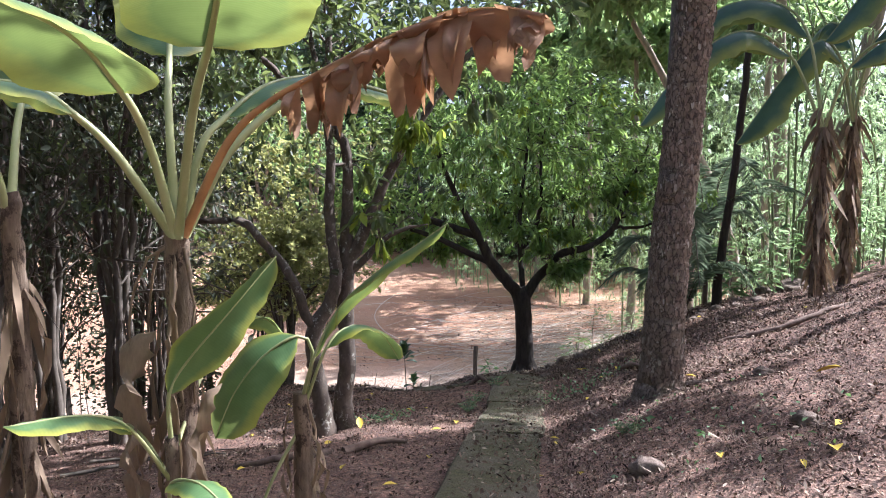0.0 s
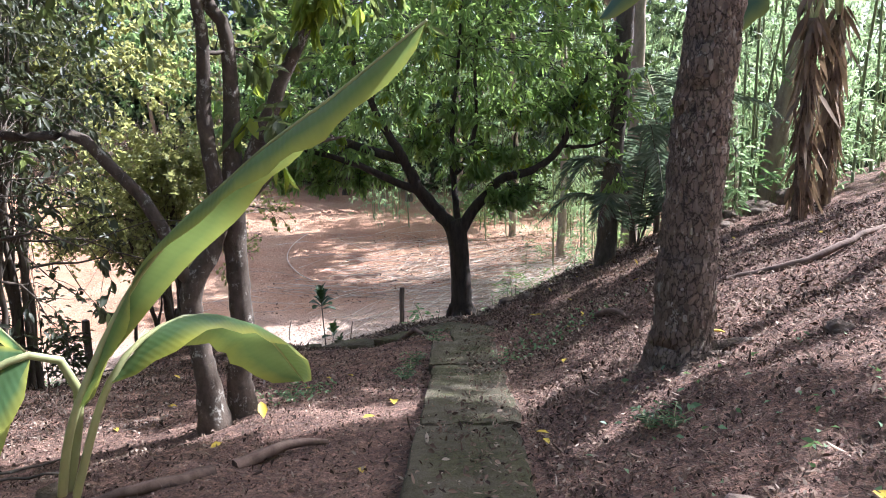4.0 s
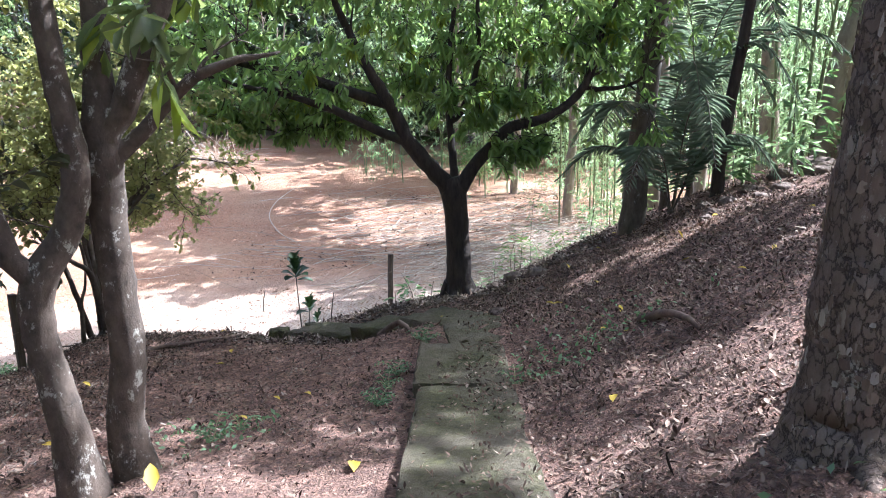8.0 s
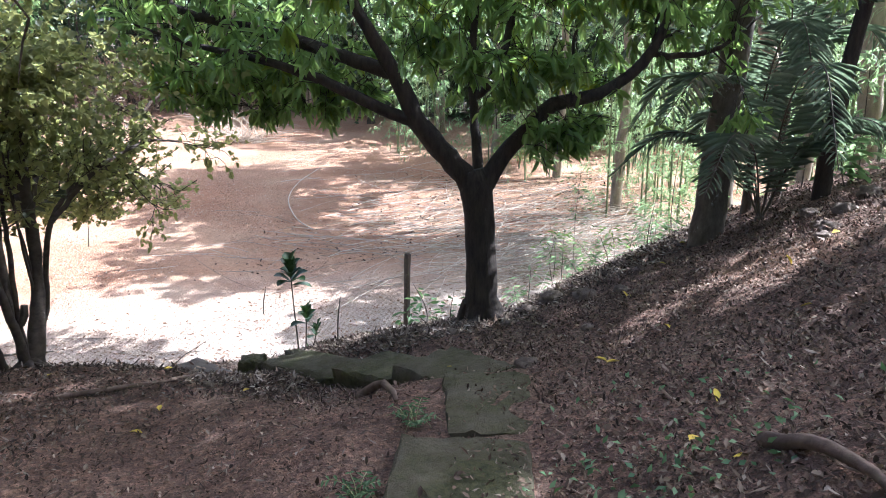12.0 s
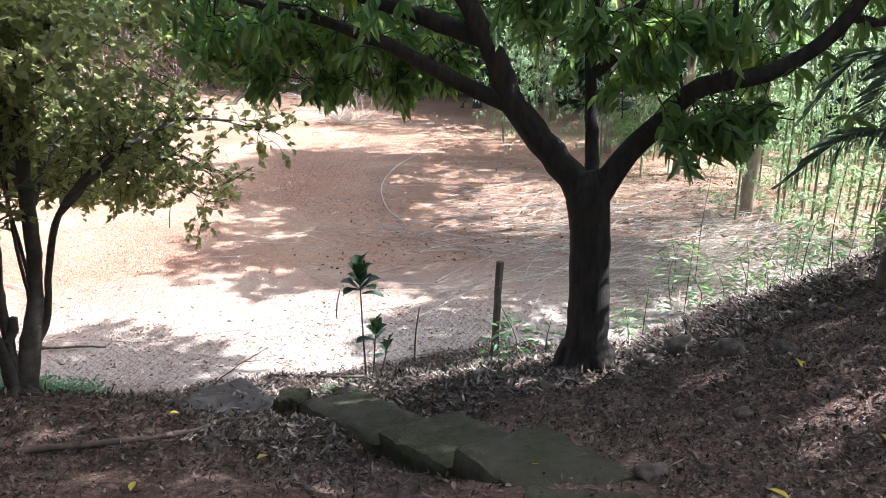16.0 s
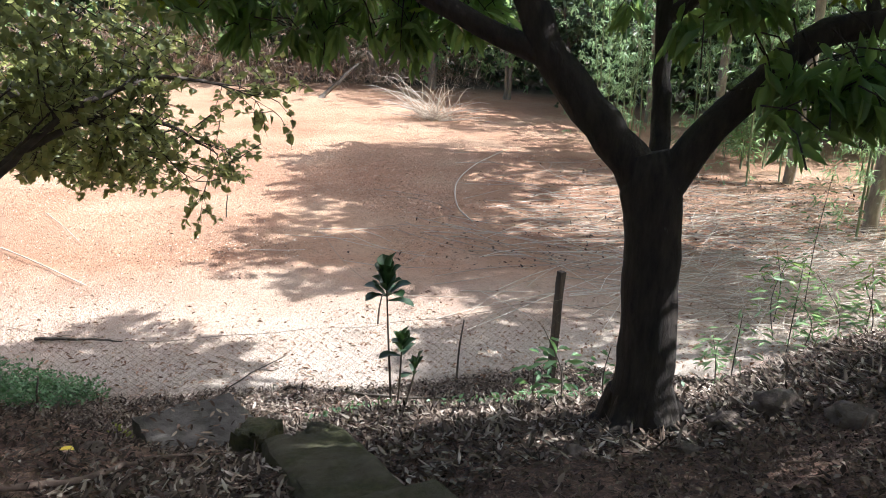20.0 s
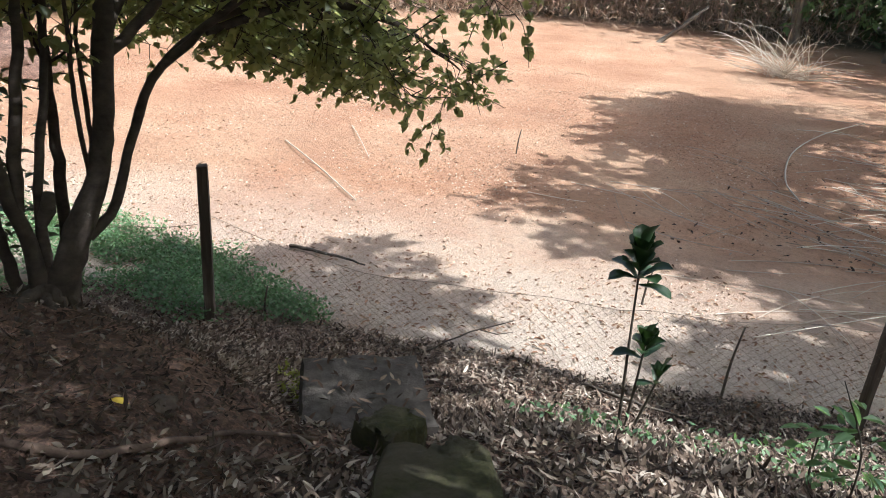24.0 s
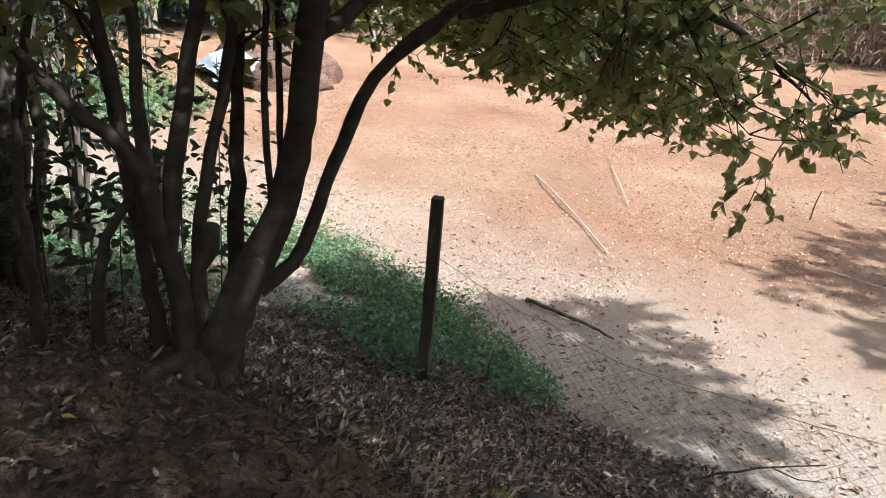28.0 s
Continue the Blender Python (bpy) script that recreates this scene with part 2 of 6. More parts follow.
PLATE = island_material("bark_plate", [(0.0, (0.13, 0.095, 0.072)), (0.6, (0.24, 0.18, 0.138)), (0.85, (0.34, 0.28, 0.22)), (1.0, (0.48, 0.43, 0.36))], 0.9, 60)
YELLOW = island_material("yellow_leaf", [(0.0, (0.55, 0.36, 0.03)), (1.0, (0.7, 0.55, 0.1))], 0.6)
CANE = island_material("dry_cane", [(0.0, (0.36, 0.28, 0.21)), (0.5, (0.6, 0.52, 0.43)), (1.0, (0.82, 0.76, 0.66))], 0.7)
CULM = island_material("bamboo_culm", [(0.0, (0.07, 0.12, 0.05)), (0.5, (0.17, 0.21, 0.1)), (1.0, (0.4, 0.37, 0.24))], 0.45)
DRY_GRASS = island_material("dry_grass", [(0.0, (0.24, 0.15, 0.1)), (0.5, (0.42, 0.295, 0.21)), (1.0, (0.62, 0.49, 0.38))])
POST_WOOD = plain_material("weathered_post", (0.045, 0.035, 0.03), (0.14, 0.11, 0.09), 9, 0.9, 0.6, 0.006, (1, 1, 0.12))
WIRE = plain_material("rusty_wire", (0.2, 0.15, 0.11), (0.36, 0.29, 0.22), 20, 0.7, 0.1, 0.001, None, 0.3)
STONE = plain_material("rough_stone", (0.09, 0.062, 0.047), (0.25, 0.19, 0.148), 9, 0.9, 0.8, 0.02)
ROOT = bark_material("root_bark", (0.08, 0.05, 0.038), (0.23, 0.16, 0.12), (0.3, 0.26, 0.2), 0.68, 12, 0.6, 0.008)


def ground_material():
    m, t, n, l, b = nodes_of("red_earth")
    v = coords(t)
    sep = n.new("ShaderNodeSeparateXYZ")
    l.new(v, sep.inputs[0])
    across = math_node(t, "ADD", math_node(t, "MULTIPLY", sep.outputs[0], 0.471), math_node(t, "MULTIPLY", sep.outputs[1], -0.882))
    across = math_node(t, "ADD", across, 16.03)
    wob = noise_tex(t, 0.7, 5, 0.6, v)
    across = math_node(t, "ADD", across, math_node(t, "MULTIPLY", math_node(t, "SUBTRACT", wob, 0.5), 3.0))
    bank = math_node(t, "MULTIPLY_ADD", across, 1.2, True)
    bank.node.inputs[2].default_value = 0.75
    fine = noise_tex(t, 26, 10, 0.75, v)
    soil = ramp(t, [(0.3, (0.12, 0.07, 0.053)), (0.5, (0.235, 0.142, 0.108)), (0.7, (0.36, 0.235, 0.182))], noise_tex(t, 2.6, 10, 0.7, v))
    soil = mix(t, 0.6, soil, ramp(t, [(0.35, (0.45, 0.45, 0.45)), (0.65, (1.35, 1.3, 1.25))], fine), "MULTIPLY")
    warp = mix(t, 0.06, v, noise_tex(t, 18.0, 4, 0.6, v, 1))
    for size, low, high in ((34.0, 0.42, 1.75), (85.0, 0.55, 1.5)):
        chip = n.new("ShaderNodeTexVoronoi")
        chip.inputs["Scale"].default_value = size
        l.new(warp, chip.inputs["Vector"])
        tone = n.new("ShaderNodeSeparateColor")
        l.new(chip.outputs["Color"], tone.inputs[0])
        soil = mix(t, 0.62, soil, ramp(t, [(0.0, (low, low, low)), (0.6, (0.95, 0.93, 0.9)), (1.0, (high, high * 0.97, high * 0.92))], tone.outputs[0]), "MULTIPLY")
    spot = n.new("ShaderNodeVectorMath")
    spot.operation = "DISTANCE"
    l.new(v, spot.inputs[0])
    spot.inputs[1].default_value = (3.6, 12.7, -0.1)
    broken = math_node(t, "SUBTRACT", 1.5, math_node(t, "ADD", spot.outputs["Value"], math_node(t, "MULTIPLY", noise_tex(t, 1.6, 6, 0.7, v), 1.3)), True)
    soil = mix(t, broken, soil, ramp(t, [(0.3, (0.2, 0.1, 0.055)), (0.7, (0.42, 0.24, 0.135))], fine))
    clay = ramp(t, [(0.25, (0.32, 0.155, 0.088)), (0.5, (0.45, 0.25, 0.15)), (0.75, (0.55, 0.375, 0.25))], noise_tex(t, 0.35, 8, 0.65, v))
    pale = ramp(t, [(0.42, (0, 0, 0)), (0.62, (1, 1, 1))], noise_tex(t, 0.16, 4, 0.5, v))
    clay = mix(t, math_node(t, "MULTIPLY", pale, 0.28), clay, (0.54, 0.385, 0.26))
    specks = ramp(t, [(0.34, (0.36, 0.33, 0.31)), (0.46, (0.92, 0.91, 0.9)), (0.68, (1.25, 1.22, 1.17))], noise_tex(t, 11, 10, 0.82, v))
    clay = mix(t, 0.8, clay, specks, "MULTIPLY")
    edge = math_node(t, "MULTIPLY_ADD", across, 0.19, True)
    edge.node.inputs[2].default_value = 1.0
    grit = ramp(t, [(0.3, (0.27, 0.21, 0.165)), (0.5, (0.6, 0.51, 0.42)), (0.7, (0.8, 0.73, 0.64))], noise_tex(t, 32, 10, 0.8, v))
    clay = mix(t, edge, clay, grit)
    mid = n.new("ShaderNodeVectorMath")
    mid.operation = "DISTANCE"
    l.new(v, mid.inputs[0])
    mid.inputs[1].default_value = (-9.0, 25.0, -3.15)
    woods = math_node(t, "MULTIPLY_ADD", mid.outputs["Value"], 0.3, True)
    woods.node.inputs[2].default_value = -7.0
    leafy = ramp(t, [(0.35, (0.05, 0.04, 0.025)), (0.65, (0.14, 0.11, 0.065))], noise_tex(t, 3, 8, 0.75, v))
    col = mix(t, bank, mix(t, woods, clay, leafy), soil)
    l.new(col, b.inputs["Base Color"])
    b.inputs["Roughness"].default_value = 0.95
    bump(t, math_node(t, "ADD", math_node(t, "ADD", fine, noise_tex(t, 6, 8, 0.7, v)), math_node(t, "MULTIPLY", chip.outputs["Distance"], 0.5)), 0.9, 0.045, b)
    return m


def concrete_material():
    m, t, n, l, b = nodes_of("mossy_concrete")
    v = coords(t, which="Object")
    g = n.new("ShaderNodeNewGeometry")
    grey = ramp(t, [(0.3, (0.065, 0.053, 0.033)), (0.7, (0.155, 0.13, 0.085))], noise_tex(t, 7, 10, 0.75, v))
    moss = ramp(t, [(0.35, (0.034, 0.033, 0.011)), (0.7, (0.105, 0.1, 0.036))], noise_tex(t, 22, 8, 0.7, v))
    f = ramp(t, [(0.4, (0, 0, 0)), (0.58, (1, 1, 1))], noise_tex(t, 2.3, 8, 0.7, g.outputs["Position"]))
    l.new(mix(t, f, grey, moss), b.inputs["Base Color"])
    b.inputs["Roughness"].default_value = 0.95
    bump(t, noise_tex(t, 30, 10, 0.8, v), 0.9, 0.03, b)
    return m


LEAF_MOSS = leaf_material("moss", (0.16, 0.19, 0.02), (0.28, 0.3, 0.04), (0.4, 0.42, 0.06), 0.3)
EARTH = ground_material()
CONCRETE = concrete_material()


# ---- building helpers ----
def part(name, data, material, parent=None, label=""):
    if isinstance(data, bmesh.types.BMesh):
        me = bpy.data.meshes.new(name)
        data.to_mesh(me)
        data.free()
    else:
        me = data
    if material and not me.materials:
        me.materials.append(material)
    ob = new(name, me)
    if parent:
        ob.parent = parent
    if label:
        ob["label"] = label
    return ob


def thing(name, at, label, category, group="", kind=""):
    ob = new(name)
    ob.location = at
    ob.empty_display_size = 0.1
    return tagged(ob, label, category, group, kind)


def quick_mesh(name, verts, faces, smooth=True):
    """A mesh of equal-sided faces, from arrays."""
    verts = np.asarray(verts, np.float32).reshape(-1, 3)
    faces = np.asarray(faces, np.int32)
    me = bpy.data.meshes.new(name)
    me.vertices.add(len(verts))
    me.vertices.foreach_set("co", verts.ravel())
    k = faces.shape[1]
    me.loops.add(faces.size)
    me.loops.foreach_set("vertex_index", faces.ravel())
    me.polygons.add(len(faces))
    me.polygons.foreach_set("loop_start", np.arange(0, faces.size, k, dtype=np.int32))
    if smooth:
        me.polygons.foreach_set("use_smooth", np.ones(len(faces), bool))
    me.update(calc_edges=True)
    return me


def smooth_line(pts, radii, step=0.12, wob=0.0, rng=None):
    """A Catmull-Rom line through points, with radii, cut into short pieces."""
    p = np.asarray(pts, float)
    r = np.asarray(radii, float)
    if len(r) != len(p):
        r = np.interp(np.linspace(0, 1, len(p)), np.linspace(0, 1, len(r)), r)
    q = np.vstack([2 * p[0] - p[1], p, 2 * p[-1] - p[-2]])
    out, rad = [], []
    for i in range(len(p) - 1):
        a, b, c, d = q[i:i + 4]
        n = max(1, int(np.linalg.norm(c - b) / step))
        for u in np.arange(n) / n:
            out.append(0.5 * (2 * b + (c - a) * u + (2 * a - 5 * b + 4 * c - d) * u * u + (3 * b - a - 3 * c + d) * u ** 3))
            rad.append(r[i] * (1 - u) + r[i + 1] * u)
    out.append(p[-1])
    rad.append(r[-1])
    out, rad = np.array(out), np.array(rad)
    if wob and rng is not None and len(out) > 2:
        out[1:-1] += rng.normal(0, wob, (len(out) - 2, 3))
    return out, rad


def tube_arrays(lines, sides=8, rough=0.0, rng=None, caps=True):
    """Tapered tubes round lines of (points, radii): vertices and four-sided faces."""
    V, Fc, at = [], [], 0
    for pts, rad in lines:
        n = len(pts)
        if n < 2:
            continue
        tan = np.gradient(pts, axis=0)
        tan /= np.linalg.norm(tan, axis=1)[:, None] + 1e-9
        ref = np.array([1.0, 0.02, 0.03]) if abs(tan[0][2]) > 0.7 else np.array([0.02, 0.03, 1.0])
        u = np.cross(tan, ref)
        u /= np.linalg.norm(u, axis=1)[:, None] + 1e-9
        w = np.cross(tan, u)
        ang = np.arange(sides) * 2 * np.pi / sides
        rr = rad[:, None] * np.ones((1, sides))
        if rough and rng is not None:
            rr = rr * (1 + rng.normal(0, rough, (n, sides)))
        ring = pts[:, None] + rr[..., None] * (np.cos(ang)[None, :, None] * u[:, None] + np.sin(ang)[None, :, None] * w[:, None])
        V.append(ring.reshape(-1, 3))
        i = np.arange(n - 1)[:, None] * sides
        j = np.arange(sides)[None]
        k = (j + 1) % sides
        Fc.append(np.stack([i + j, i + k, i + sides + k, i + sides + j], -1).reshape(-1, 4) + at)
        at += n * sides
        if caps and sides >= 4 and sides % 2 == 0:
            for base in (at - n * sides, at - sides):
                Fc.append(np.array([[base + s, base + s + 1, base + sides - s - 2, base + sides - s - 1] for s in range(sides // 2 - 1)]))
    return np.concatenate(V), np.concatenate(Fc)


def tubes(name, lines, material, parent=None, sides=8, rough=0.0, rng=None, label=""):
    v, f = tube_arrays(lines, sides, rough, rng)
    return part(name, quick_mesh(name, v, f), material, parent, label)


def unit(a):
    return a / (np.linalg.norm(a, axis=-1, keepdims=True) + 1e-9)


def leaf_arrays(pos, way, length, width, rng, droop=0.15, fold=0.25, broad=0.42, roll=0.6, lite=False):
    """Folded, bent leaves: position of the stalk, direction, size; two four-sided halves each, or one bent face."""
    n = len(pos)
    way = unit(way)
    up = np.tile([0.0, 0.0, 1.0], (n, 1)) + rng.normal(0, roll, (n, 3))
    side = unit(np.cross(way, up))
    nor = np.cross(side, way)
    L = (np.ones(n) * length * rng.uniform(0.7, 1.25, n))[:, None]
    W = (np.ones(n) * width * rng.uniform(0.75, 1.25, n))[:, None] * 0.5
    mid1 = pos + way * L * broad + nor * W * 0.1
    mid2 = pos + way * L * (broad + 0.33) - nor * L * droop * 0.35
    tip = pos + way * L - nor * L * droop
    if lite:
        v = np.stack([pos, mid1 + side * W + nor * W * fold, tip, mid1 - side * W + nor * W * fold], 1)
        return v.reshape(-1, 3), np.arange(4 * n).reshape(-1, 4)
    v = np.stack([pos, mid1 + side * W + nor * W * fold, mid2 + side * W * 0.72 + nor * W * fold, tip,
                  mid2 - side * W * 0.72 + nor * W * fold, mid1 - side * W + nor * W * fold], 1)
    i = np.arange(n)[:, None] * 6
    f = np.concatenate([i + np.array([[0, 1, 2, 3]]), i + np.array([[0, 3, 4, 5]])], 1).reshape(-1, 4)
    return v.reshape(-1, 3), f


def leaves(name, pos, way, length, width, material, parent, rng, label="", **kw):
    v, f = leaf_arrays(np.asarray(pos, float), np.asarray(way, float), length, width, rng, **kw)
    return part(name, quick_mesh(name, v, f, False), material, parent, label)


def clear_of_path(pos, way):
    """Drops leaves that would hang low over the path."""
    x, y, z = pos.T
    low = (np.abs(x - 1.0) < 1.25) & (y < 12.3) & (z < land(x, y) + 3.0)
    return pos[~low], way[~low]


def whorls(tips, dirs, each, rng, spread=0.9, along=0.12, hang=0.35):
    """Leaf stalks in clusters round the ends of twigs."""
    n = len(tips) * each
    p = np.repeat(tips, each, 0) - np.repeat(unit(dirs), each, 0) * rng.uniform(0, along, (n, 1))
    w = np.repeat(unit(dirs), each, 0) * 0.5 + rng.normal(0, spread, (n, 3)) * 0.6
    w[:, 2] -= hang
    return p, w


def branch_out(lines, rng, levels=2, each=5, length=1.0, shrink=0.6, up=0.25, start=0.35, thin=0.45, wob=0.05, spread=0.9):
    """Grows finer branches from lines; returns all lines and the last ones' ends and directions."""
    every, layer = list(lines), list(lines)
    for lv in range(levels):
        nxt = []
        for pts, rad in layer:
            n = len(pts)
            for s in range(each):
                i = min(n - 1, int(n * (start + (1 - start) * (s + rng.uniform(0.1, 0.9)) / each)))
                d = pts[i] - pts[max(i - 1, 0)] if i else pts[1] - pts[0]
                d = d / (np.linalg.norm(d) + 1e-9)
                w = d * 0.6 + rng.normal(0, spread, 3) * 0.6
                w[2] += up
                w /= np.linalg.norm(w)
                ln = length * shrink ** lv * rng.uniform(0.6, 1.25)
                k = 4
                q = [pts[i]]
                for _ in range(k):
                    w = w + rng.normal(0, 0.22, 3)
                    w /= np.linalg.norm(w)
                    q.append(q[-1] + w * ln / k)
                r0 = max(rad[i] * thin, 0.004)
                nxt.append((np.array(q), np.linspace(r0, r0 * 0.35, k + 1)))
        every += nxt
        layer = nxt
    tips = np.array([p[-1] for p, _ in layer])
    dirs = np.array([p[-1] - p[-2] for p, _ in layer])
    return every, tips, dirs


# ---- lie of the land ----
BANK_D = (-400, -60, -22, 0, 0.5, 1.4, 2.2, 3, 4, 6, 8.4, 9.1, 10.7, 15.9, 30, 300)
BANK_Z = (-1.0, -1.6, -3.15, -3.15, -3.08, -2.68, -2.2, -1.7, -1.28, -0.85, -0.42, -0.2, 0.12, 0.95, 2.6, 14.0)


def path_x(y):
    return 0.5 + 0.058 * y


def bank_distance(x, y):
    return (x + 5.2) * 0.471 - (y - 15.4) * 0.882


def land(x, y):
    x, y = np.asarray(x, float), np.asarray(y, float)
    d = bank_distance(x, y)
    z = np.interp(d, BANK_D, BANK_Z)
    k = 1 / (1 + np.exp(-np.clip((d - 1.0) * 1.5, -50, 50)))
    s = np.maximum(x - path_x(y) - 0.35, 0)
    rise = 0.31 * np.minimum(s, 2.8) + 0.17 * np.clip(s - 2.8, 0, 8) + 0.1 * np.maximum(s - 10.8, 0)
    u = np.clip(((x + 1.75) * -1.15 + (y - 14.35) * 1.05) / (1.15 ** 2 + 1.05 ** 2), 0, 1)
    off = np.hypot(x + 1.75 + 1.15 * u, y - 14.35 - 1.05 * u)
    q = np.clip(((x - 0.2) * -1.2 + (y - 12.0) * 1.3) / (1.2 ** 2 + 1.3 ** 2), 0, 1)
    side = np.hypot(x - 0.2 + 1.2 * q, y - 12.0 - 1.3 * q)
    e = np.clip(((x - 0.43) * -1.13 + (y - 12.75) * 1.25) / (1.13 ** 2 + 1.25 ** 2), 0, 1)
    tread = np.hypot(x - 0.43 + 1.13 * e, y - 12.75 - 1.25 * e)
    return (z + k * rise - 0.17 * np.exp(-(tread / 0.38) ** 2) - (0.4 - 0.15 * u) * np.exp(-(off / 0.62) ** 2) - 0.2 * np.exp(-(side / 0.42) ** 2) + 0.13 * np.exp(-((x - 1.2) ** 2 + (y - 11.0) ** 2) / 1.4)
            + 0.3 * np.exp(-((x + 2.9) ** 2 + (y - 13.0) ** 2) / 0.8))


def lumps(x, y):
    return (0.05 * np.sin(1.7 * x + 0.6 * y) * np.sin(1.3 * y - 0.4 * x) + 0.03 * np.sin(4.1 * x + 1.0) * np.sin(3.7 * y + 0.5 * x)
            + 0.012 * np.sin(11 * x + 3 * y) * np.sin(9.5 * y - 2 * x))


def ground_z(x, y):
    x, y = np.asarray(x, float), np.asarray(y, float)
    near_path = np.exp(-((x - path_x(y)) / 0.6) ** 4)
    rough = np.where(bank_distance(x, y) < -0.5, 0.35, 1.0)
    return land(x, y) + lumps(x, y) * rough * (1 - 0.9 * near_path)


def gz(x, y):
    return float(ground_z(x, y))


def spaced(lo, hi, step, far):
    mid = np.arange(lo, hi, step)
    out = step * np.cumsum(1.16 ** np.arange(1, 70))
    out = out[out < far]
    return np.concatenate([lo - out[::-1], mid, hi + out])


gx, gy = spaced(-9, 9, 0.09, 320), spaced(-4, 24, 0.09, 320)
X, Y = np.meshgrid(gx, gy)
Z = ground_z(X, Y)
rng = np.random.default_rng(3)
Z += rng.normal(0, 0.006, Z.shape) * (np.abs(X - path_x(Y)) > 0.45)
idx = np.arange(X.size).reshape(X.shape)
quads = np.stack([idx[:-1, :-1], idx[:-1, 1:], idx[1:, 1:], idx[1:, :-1]], -1).reshape(-1, 4)
ground = part("ground", quick_mesh("ground", np.stack([X, Y, Z], -1), quads), EARTH)
tagged(ground, "red earth slope with leaf litter falling to an open clay clearing", "ground", kind="structure")


# ---- concrete path, steps and slab ----
def block(w, l, h, bevel=0.02, seed=0, jag=0.008):
    bm = bmesh.new()
    bmesh.ops.create_cube(bm, size=1)
    for v in bm.verts:
        v.co.x *= w
        v.co.y *= l
        v.co.z = (v.co.z - 0.5) * h
    bmesh.ops.subdivide_edges(bm, edges=bm.edges[:], cuts=9, use_grid_fill=True)
    r = random.Random(seed)
    for v in bm.verts:
        edge = (abs(abs(v.co.x) - w / 2) < 1e-4) + (abs(abs(v.co.y) - l / 2) < 1e-4) + (abs(v.co.z) < 1e-4)
        if edge >= 2:
            v.co.x -= math.copysign(bevel * r.uniform(0.2, 1.4), v.co.x)
            v.co.z -= bevel * r.uniform(0.1, 0.9) * (v.co.z > -0.02)
        v.co += Vector((r.gauss(0, jag * 0.5), r.gauss(0, jag * 0.5), r.gauss(0, jag * 0.5)))
    for f in bm.faces:
        f.smooth = True
    for e in bm.edges:
        if len(e.link_faces) == 2 and e.calc_face_angle() > 0.45:
            e.smooth = False
    return bm


walkway = thing("footpath", (0.5, 0, 0), "narrow mossy concrete footpath running down the slope", "path", kind="structure")
y0 = -3.0
seg = 0
while y0 < 10.2:
    ln = 2.48 if y0 < 9 else 0.98
    yc = y0 + ln / 2
    za, zb = float(land(path_x(y0), y0)), float(land(path_x(y0 + ln), y0 + ln))
    ob = part("path_slab", block(0.64 + 0.02 * (seg % 3), ln - 0.012, 0.22, 0.018, seed=seg), CONCRETE, walkway)
    ob.location = (path_x(yc) - 0.5 + 0.012 * ((seg * 7) % 5 - 2), yc, (za + zb) / 2 + 0.075)
    ob.rotation_euler = (math.atan2(zb - za, ln), 0, -0.058)
    y0 += ln
    seg += 1

# ---- trees ----
def limb(base, pts, radii, rng, step=0.1, wob=0.006, tall=1.0):
    return smooth_line(np.asarray(pts, float) * (1, 1, tall) + np.asarray(base, float), radii, step, wob, rng)


